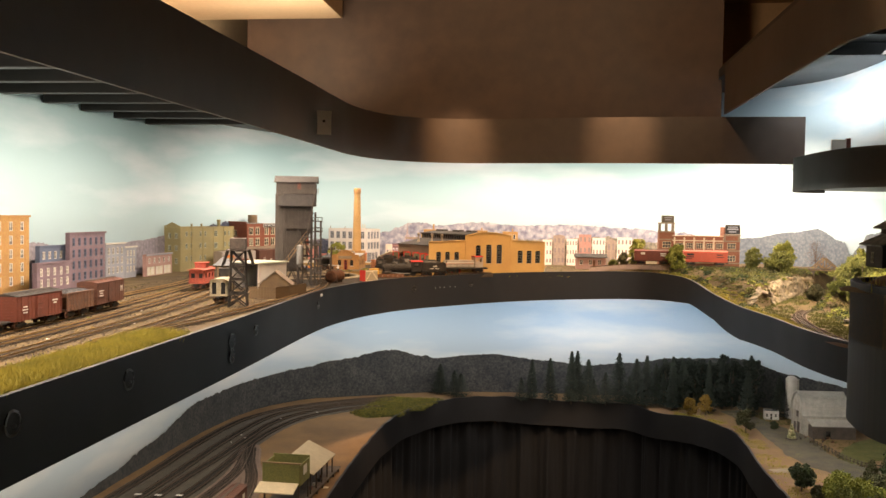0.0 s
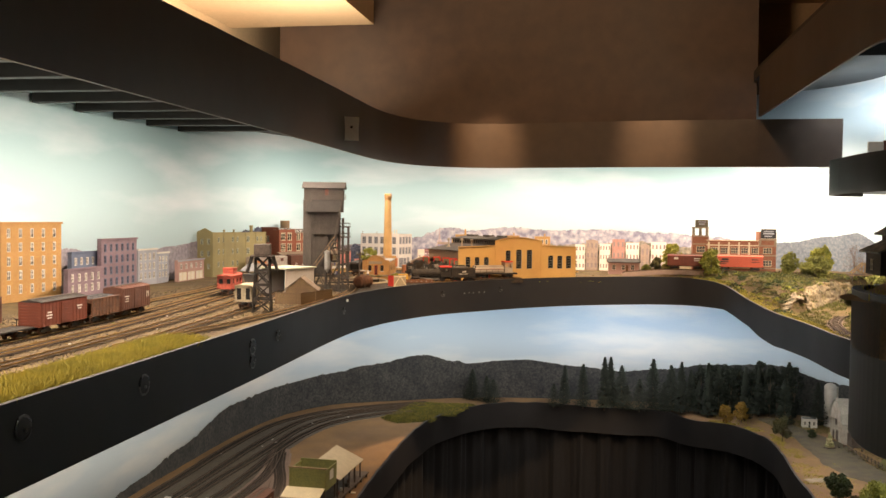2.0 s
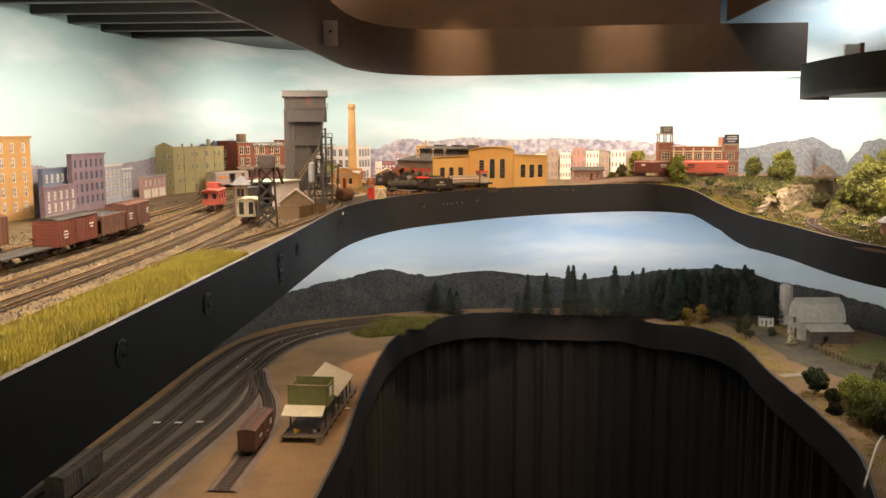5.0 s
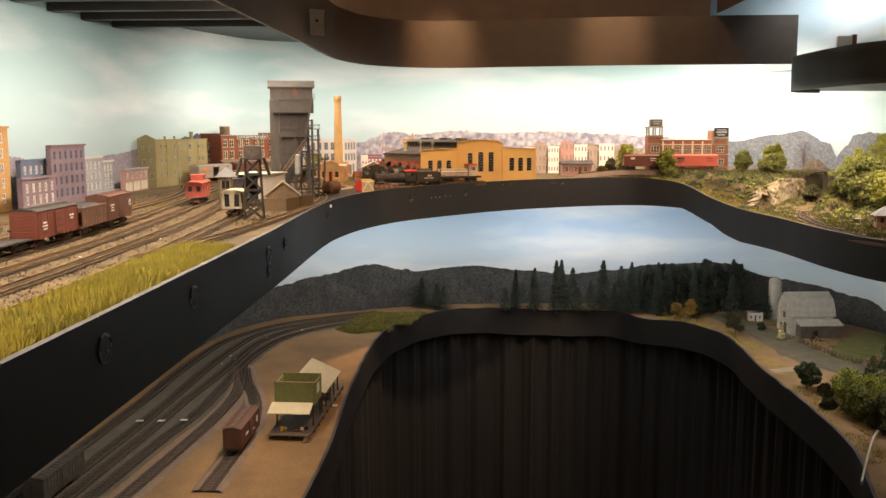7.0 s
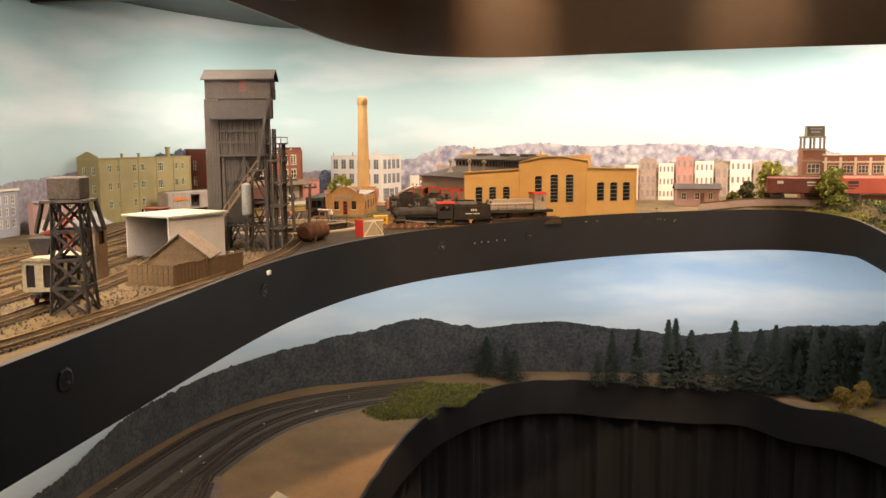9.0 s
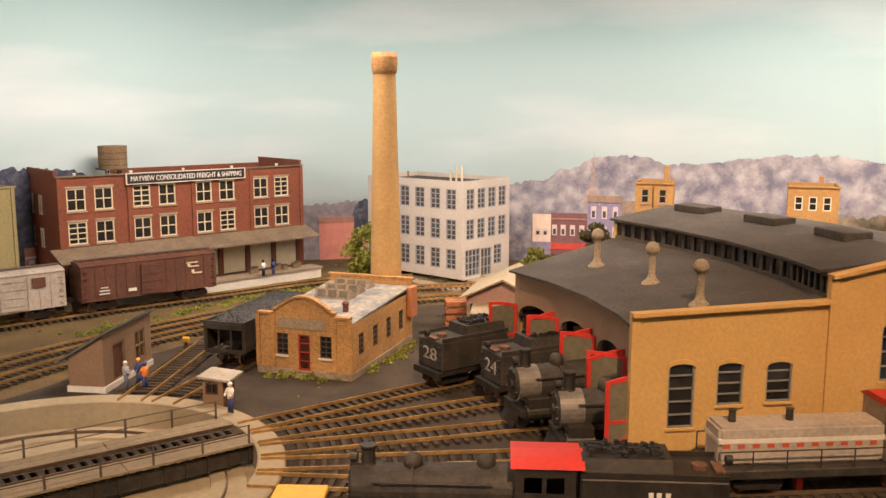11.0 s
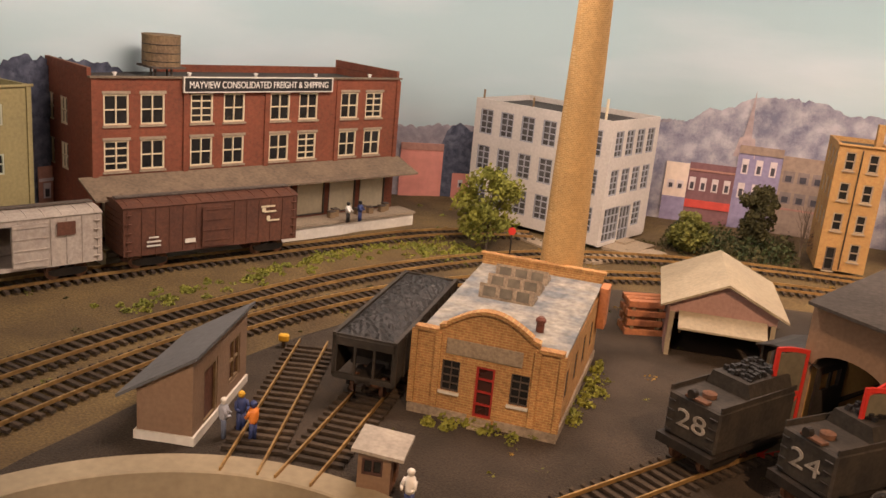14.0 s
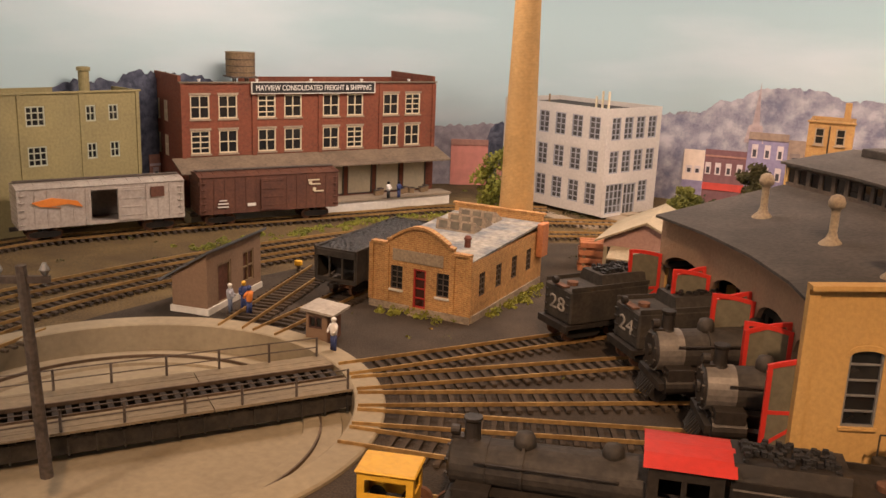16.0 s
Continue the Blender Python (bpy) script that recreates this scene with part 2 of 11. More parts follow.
def curve_through(points, n):
    """n + 1 points of a smooth curve (Catmull-Rom) through points of any dimension."""
    p = [Vector(q) for q in points]
    p = [p[0] * 2 - p[1], *p, p[-1] * 2 - p[-2]]
    out, k = [], len(p) - 3
    for i in range(n + 1):
        s = min(i / n * k, k - 1e-9)
        j, f = int(s), s - int(s)
        a, b, c, d = p[j:j + 4]
        out.append(0.5 * ((2 * b) + (c - a) * f + (2 * a - 5 * b + 4 * c - d) * f * f + (3 * b - a - 3 * c + d) * f ** 3))
    return out


def board(bm, line, lo, hi, thick):
    """An upright board along line (x, y), thick towards its right side; lo and hi are heights or lists of heights."""
    n = len(line)
    lo = [lo] * n if isinstance(lo, (int, float)) else lo
    hi = [hi] * n if isinstance(hi, (int, float)) else hi
    rows = []
    for i, p in enumerate(line):
        a, b = line[max(i - 1, 0)], line[min(i + 1, n - 1)]
        d = Vector((b[0] - a[0], b[1] - a[1])).normalized()
        o = Vector((d.y, -d.x)) * thick
        rows.append([bm.verts.new(q) for q in ((p[0], p[1], lo[i]), (p[0], p[1], hi[i]), (p[0] + o.x, p[1] + o.y, hi[i]), (p[0] + o.x, p[1] + o.y, lo[i]))])
    for a, b in zip(rows, rows[1:]):
        for k in range(4):
            bm.faces.new((a[k], a[(k + 1) % 4], b[(k + 1) % 4], b[k]))
    bm.faces.new(rows[0])
    bm.faces.new(rows[-1][::-1])


def smoothstep(a, b, x):
    x = min(max((x - a) / (b - a), 0), 1)
    return x * x * (3 - 2 * x)

# ---------------------------------------------------------------- the room
def plain(name, mat, x0, x1, y0, y1, z0, z1, label=""):
    return tagged(part(name, one_box(x0, x1, y0, y1, z0, z1), mat), label, kind="structure")


plain("floor", "floor", -2.2, 2.6, -1.8, 4.6, -0.1, 0.0, "dark carpeted floor of the layout room")
plain("ceiling", "beige", -2.2, 2.6, -1.8, 4.6, 2.5, 2.6, "beige painted ceiling of the layout room")
plain("wall_west", "beige", -2.3, -2.2, -1.8, 4.6, 0, 2.5, "beige painted room wall")
plain("wall_east", "beige", 2.6, 2.7, -1.8, 4.6, 0, 2.5, "beige painted room wall")
plain("wall_south", "beige", -2.2, 2.6, -1.9, -1.8, 0, 2.5, "beige painted room wall")
plain("wall_north", "beige", -2.2, 2.6, 4.6, 4.7, 0, 2.5, "beige painted room wall")

# ---------------------------------------------------------------- decks
# fascia edge and backdrop foot of the middle deck, side by side, with the height of the fascia's top
MID = [(-0.16, -0.9, -0.80, -0.9, 1.308), (-0.155, 0.0, -0.80, 0.0, 1.308), (-0.155, 0.7, -0.79, 0.7, 1.308), (-0.158, 1.4, -0.785, 1.5, 1.308), (-0.166, 1.9, -0.775, 2.2, 1.308),
       (-0.147, 2.11, -0.745, 2.55, 1.308), (-0.107, 2.26, -0.665, 2.88, 1.308), (-0.045, 2.39, -0.55, 3.125, 1.308), (0.069, 2.535, -0.27, 3.245, 1.308),
       (0.162, 2.635, 0.05, 3.27, 1.308), (0.27, 2.725, 0.30, 3.27, 1.308), (0.40, 2.80, 0.52, 3.27, 1.308), (0.53, 2.85, 0.72, 3.26, 1.308),
       (0.635, 2.845, 0.90, 3.23, 1.306), (0.715, 2.76, 1.06, 3.15, 1.296), (0.765, 2.62, 1.20, 3.02, 1.266), (0.80, 2.47, 1.31, 2.8, 1.250),
       (0.835, 2.25, 1.38, 2.5, 1.246), (0.855, 2.0, 1.40, 2.2, 1.246), (0.90, 1.83, 1.42, 2.0, 1.246), (1.0, 1.72, 1.45, 1.8, 1.246), (1.3, 1.62, 1.52, 1.62, 1.246)]
NMID = 760
mid_line = curve_through(MID, NMID)
fascia_top = [p[4] for p in mid_line]
fascia_low = [float(np.interp(p[4], (1.246, 1.249, 1.256, 1.269, 1.288, 1.308), (1.169, 1.166, 1.177, 1.205, 1.226, 1.225))) for p in mid_line]


bm = bmesh.new()
board(bm, [(p[0], p[1]) for p in mid_line], fascia_low, fascia_top, 0.006)
mid_fascia = tagged(part("fascia_middle", bm, "fascia", smooth=False), "black painted curved fascia board of the middle deck", kind="structure")

PIT = (-0.318, 2.456)


def mid_height(x, y, edge, v):
    """Ground height of the middle deck; edge: height of the fascia there; v: 0 at the fascia, 1 at the backdrop."""
    base = min(edge - 0.008, 1.30)
    n = noise.noise((x * 22, y * 22, 0)) * 0.0012
    drop = 1.30 - base
    if drop > 0.001:
        side = (y - 2.49) * 0.6 - (x - 0.865) * 0.8
        left_bank = smoothstep(-0.004, 0.02, side) * smoothstep(0.0, 0.17, v + 0.05 * noise.noise((x * 14, y * 14, 3)))
        right_bank = smoothstep(0.10, 0.15, -side) * smoothstep(2.40, 2.52, y)
        cliff = max(left_bank, right_bank)
        near = smoothstep(2.2, 2.55, y)
        base += drop * cliff * near + smoothstep(0.45, 1.0, v) * 0.05 * (1 - near) + (1 - near) * smoothstep(0.25, 0.5, v) * 0.03 * (1 + noise.noise((x * 9, y * 9, 1)))
        n *= 3
    base += 0.022 * smoothstep(0.45, 0.62, x) * smoothstep(0.02, 0.13, v) * smoothstep(2.4, 2.7, y)
    return base + n


bm = bmesh.new()
ACROSS = 72
grid = []
for p in mid_line:
    row = []
    for j in range(ACROSS + 1):
        v = j / ACROSS
        x, y = p[0] + (p[2] - p[0]) * v, p[1] + (p[3] - p[1]) * v
        row.append(bm.verts.new((x, y, mid_height(x, y, p[4], v))))
    grid.append(row)
for a, b in zip(grid, grid[1:]):
    for j in range(ACROSS):
        c = (a[j].co + b[j + 1].co) / 2
        if (c.x - PIT[0]) ** 2 + (c.y - PIT[1]) ** 2 > 0.127 ** 2:
            bm.faces.new((a[j], a[j + 1], b[j + 1], b[j]))
mid_ground = tagged(part("ground_middle", bm, "soil", smooth=True), "brown cinder-covered yard ground of the middle deck", kind="structure")
bm = bmesh.new()
rows = []
for p in mid_line:
    rows.append([bm.verts.new(q) for q in ((p[0] - 0.004, p[1] + 0.004, min(p[4] - 0.03, 1.255)), (p[2], p[3], min(p[4] - 0.03, 1.255)), (p[2], p[3], p[4] - 0.075 if p[4] > 1.3 else p[4] - 0.07), (p[0] - 0.004, p[1] + 0.004, p[4] - 0.075 if p[4] > 1.3 else p[4] - 0.07))])
for a, b in zip(rows, rows[1:]):
    for k in range(4):
        bm.faces.new((a[k], a[(k + 1) % 4], b[(k + 1) % 4], b[k]))
tagged(part("deck_middle", bm, "under"), "dark underside of the middle deck", kind="structure")

# the painted backdrop of the middle deck
bm = bmesh.new()
board(bm, [(p[2], p[3]) for p in mid_line[::4]], 1.229, 1.735, -0.004)
backdrop_mid = tagged(part("backdrop_middle", bm, "sky_mid", smooth=True), "curved backdrop with a pale painted sky behind the middle deck", kind="structure")

# lower deck
LOW = [(-0.15, 0.3, -0.66, 0.3, 0.85), (-0.15, 0.9, -0.66, 0.9, 0.85), (-0.15, 1.4, -0.66, 1.6, 0.85), (-0.148, 1.8, -0.66, 2.15, 0.85), (-0.165, 2.22, -0.65, 2.55, 0.85), (-0.160, 2.70, -0.605, 2.82, 0.852), (-0.10, 2.96, -0.50, 3.0, 0.852),
       (0.0, 3.09, -0.36, 3.08, 0.852), (0.10, 3.14, -0.19, 3.17, 0.853), (0.20, 3.16, 0.0, 3.24, 0.853), (0.39, 3.13, 0.25, 3.27, 0.851), (0.57, 3.125, 0.50, 3.285, 0.852), (0.67, 3.02, 0.75, 3.275, 0.849),
       (0.79, 2.945, 0.95, 3.22, 0.851), (0.862, 2.76, 1.15, 3.1, 0.85), (0.858, 2.40, 1.32, 2.9, 0.85), (0.866, 2.10, 1.38, 2.5, 0.85), (0.856, 1.85, 1.40, 2.1, 0.85), (0.80, 1.62, 1.42, 1.7, 0.85), (0.74, 1.35, 1.42, 1.35, 0.85), (0.73, 0.9, 1.42, 0.9, 0.85)]
low_line = curve_through(LOW, 420)
bm = bmesh.new()
low_top = [p[4] + 0.0035 * noise.noise((p[0] * 18, p[1] * 18, 7)) for p in low_line]
board(bm, [(p[0], p[1]) for p in low_line], [0.765 + 0.006 * noise.noise((p[0] * 6, p[1] * 6, 5)) for p in low_line], low_top, 0.006)
tagged(part("fascia_lower", bm, "fascia"), "black painted wavy fascia board of the lower deck", kind="structure")
bm = bmesh.new()
grid = []
for p, h in zip(low_line, low_top):
    row = []
    for j in range(41):
        v = j / 40
        x, y = p[0] + (p[2] - p[0]) * v, p[1] + (p[3] - p[1]) * v
        z = (h - 0.004) * (1 - smoothstep(0, 0.12, v)) + 0.845 * smoothstep(0, 0.12, v) + noise.noise((x * 20, y * 20, 2)) * 0.0012
        row.append(bm.verts.new((x, y, z)))
    grid.append(row)
for a, b in zip(grid, grid[1:]):
    for j in range(40):
        bm.faces.new((a[j], a[j + 1], b[j + 1], b[j]))
low_ground = tagged(part("ground_lower", bm, "earth", smooth=True), "tan earth ground of the lower deck", kind="structure")
bm = bmesh.new()
board(bm, [(p[2], p[3]) for p in low_line[::3]], 0.78, 1.235, -0.004)
backdrop_low = tagged(part("backdrop_lower", bm, "sky_low", smooth=True), "curved backdrop with a blue painted sky behind the lower deck", kind="structure")

# pleated curtain hung under the lower deck
bm = bmesh.new()
dense = curve_through([(p[0], p[1]) for p in LOW], 900)
line, length = [], 0
for i, p in enumerate(dense):
    a, b = dense[max(i - 1, 0)], dense[min(i + 1, len(dense) - 1)]
    length += (p - dense[i - 1]).length if i else 0
    d = (b - a).normalized()
    fold = 0.010 * math.sin(length * 2 * math.pi / 0.085 + 1.3 * noise.noise((length * 4, 0, 0))) + 0.004 * math.sin(length * 2 * math.pi / 0.031)
    off = -0.018 + fold
    line.append((p.x + d.y * off, p.y - d.x * off))
rows = []
for k, z in enumerate((0.80, 0.6, 0.3, 0.01)):
    rows.append([bm.verts.new((x + 0.002 * k * math.sin(i * 0.3), y, z)) for i, (x, y) in enumerate(line)])
for a, b in zip(rows, rows[1:]):
    for i in range(len(line) - 1):
        bm.faces.new((a[i], a[i + 1], b[i + 1], b[i]))
tagged(part("curtain", bm, "curtain", smooth=True), "black pleated cloth curtain hung below the lower deck", "curtain")

# ---------------------------------------------------------------- valance and upper decks
VAL = [(-0.235, -0.9), (-0.235, 0.5), (-0.236, 1.4), (-0.238, 2.05), (-0.243, 2.35), (-0.238, 2.58), (-0.19, 2.77), (-0.09, 2.885), (0.05, 2.925), (0.25, 2.895), (0.50, 2.855), (0.81, 2.835)]
val_line = [(p.x, p.y) for p in curve_through(VAL, 260)]
val_line.append((1.04, 2.832))
bm = bmesh.new()
board(bm, val_line, 1.632, 1.769, 0.006)
valance = tagged(part("valance", bm, "valance"), "dark brown curved valance board hiding the deck lights", kind="structure")
bm = bmesh.new()
rows = []
back = [(p.x, p.y) for p in curve_through([(-0.82, -0.9), (-0.82, 1.4), (-0.80, 2.2), (-0.77, 2.6), (-0.70, 2.95), (-0.55, 3.2), (-0.25, 3.29), (0.05, 3.31), (0.30, 3.31), (0.55, 3.31), (0.8, 3.31), (0.90, 3.31)], 261)]
for p, q in zip(val_line, back):
    rows.append([bm.verts.new(r) for r in ((p[0] - 0.003, p[1] + 0.003, 1.735), (q[0], q[1], 1.735), (q[0], q[1], 1.768), (p[0] - 0.003, p[1] + 0.003, 1.768))])
for a, b in zip(rows, rows[1:]):
    for k in range(4):
        bm.faces.new((a[k], a[(k + 1) % 4], b[(k + 1) % 4], b[k]))
tagged(part("deck_upper", bm, "under"), "dark underside of the upper deck", kind="structure")
joist = thing("deck_joists", "dark grey joists under the upper deck", "joists", kind="structure")
for y in [0.55 + 0.155 * i for i in range(13)]:
    part("joist", one_box(-0.775, -0.25, y - 0.011, y + 0.011, 1.700, 1.7345, 0.001), "under", joist)
# bulkhead above the far valance, beige soffit and wall to its side
plain("bulkhead", "bulkhead", -0.69, 0.83, 2.985, 3.01, 1.7695, 2.5, "dark brown painted bulkhead above the valance")
plain("soffit", "beige", -1.0, -0.37, 1.0, 2.98, 2.10, 2.5, "beige painted soffit box under the ceiling")
plain("partition", "beige", -0.9, -0.86, -0.9, 4.0, 1.0, 2.5, "beige painted partition wall behind the deck")
# raised valance along the far side
SIDE = [(0.815, 2.82), (0.815, 2.4), (0.815, 1.9), (0.818, 1.72), (0.84, 1.60), (0.90, 1.53), (1.0, 1.50), (1.4, 1.5)]
side_line = [(p.x, p.y) for p in curve_through(SIDE, 90)]
bm = bmesh.new()
board(bm, side_line, 1.775, 1.915, 0.006)
tagged(part("valance_side", bm, "valance"), "dark brown raised valance board along the side deck", kind="structure")
bm = bmesh.new()
prism(bm, [*side_line, (2.0, 1.5), (2.0, 3.4), (0.83, 3.4)], "z", 1.90, 1.93)
tagged(part("deck_top", bm, "under"), "dark underside of the top deck", kind="structure")
for y in (1.66, 1.9, 2.15, 2.4):
    part("joist", one_box(0.84, 1.25, y - 0.012, y + 0.012, 1.87, 1.8995, 0.001), "under", joist)
# side upper deck with its own fascia and sky
UPF = [(1.06, 2.70), (0.985, 2.665), (0.948, 2.58), (0.946, 2.45), (0.952, 2.32), (0.975, 2.19), (1.04, 2.09), (1.2, 2.0), (1.5, 1.9)]
up_line = [(p.x, p.y) for p in curve_through(UPF, 80)][::1]
bm = bmesh.new()
board(bm, up_line, 1.545, 1.634, -0.006)
tagged(part("fascia_upper", bm, "fascia"), "black curved fascia board of the side upper deck", kind="structure")
bm = bmesh.new()
prism(bm, [*up_line, (1.6, 1.9), (1.6, 2.82), (1.06, 2.82)], "z", 1.555, 1.628)
tagged(part("deck_side_upper", bm, "under"), "dark side upper deck", kind="structure")
bm = bmesh.new()
board(bm, [(p.x, p.y) for p in curve_through([(0.84, 3.30), (0.95, 3.25), (1.08, 3.12), (1.16, 2.95), (1.19, 2.7), (1.2, 2.3), (1.2, 1.6)], 60)], 1.63, 1.90, -0.004)
tagged(part("backdrop_upper", bm, "sky_up", smooth=True), "curved backdrop with a blue painted sky on the upper deck", kind="structure")
# end of a nearer deck that juts into the aisle
bm = bmesh.new()
END = [(1.6, 0.62), (0.95, 0.60), (0.62, 0.60), (0.535, 0.635), (0.52, 0.70), (0.545, 0.76), (0.64, 0.80), (0.95, 0.84), (1.6, 0.9)]
end_line = [(p.x, p.y) for p in curve_through(END, 80)]
board(bm, end_line, 1.345, 1.436, 0.006)
tagged(part("fascia_near", bm, "fascia"), "black rounded fascia at the end of a nearer deck", kind="structure")
bm = bmesh.new()
prism(bm, end_line[::-1], "z", 1.40, 1.432)
tagged(part("ground_near", bm, "earth"), "grassy earth ground on the nearer deck end", kind="structure")


def hills(name, parent, foot, z0, low, high, seed, mat, label="", scale=6.0, detail=60.0, rough=0.006):
    """Printed hills on the backdrop: a thin cut-out with a wooded, uneven top, laid just before the sky along foot."""
    bm = bmesh.new()
    rows, length = [], 0
    for i, p in enumerate(foot):
        length += math.dist(p, foot[i - 1]) if i else 0
        f = i / (len(foot) - 1)
        h = low + (high - low) * (0.5 + 0.5 * noise.noise((length * scale, seed, 0))) + rough * noise.noise((length * detail, seed, 4)) + rough * 0.6 * noise.noise((length * detail * 3, seed, 9))
        h = z0 + (h - z0) * min(1, f * 14, (1 - f) * 14)
        rows.append((bm.verts.new((p[0], p[1], z0)), bm.verts.new((p[0], p[1], max(h, z0 + 0.002)))))
    for a, b in zip(rows, rows[1:]):
        bm.faces.new((a[0], b[0], b[1], a[1]))
    return part(name, bm, mat, parent, label)


def before(line, gap):
    """The line moved by gap towards its right-hand side (into the room)."""
    out = []
    for i, p in enumerate(line):
        a, b = line[max(i - 1, 0)], line[min(i + 1, len(line) - 1)]
        d = Vector((b[0] - a[0], b[1] - a[1])).normalized()
        out.append((p[0] + d.y * gap, p[1] - d.x * gap))
    return out


mid_foot = [(p.x, p.y) for p in curve_through([(q[2], q[3]) for q in MID], 2200)]
low_foot = [(p.x, p.y) for p in curve_through([(q[2], q[3]) for q in LOW], 1800)]

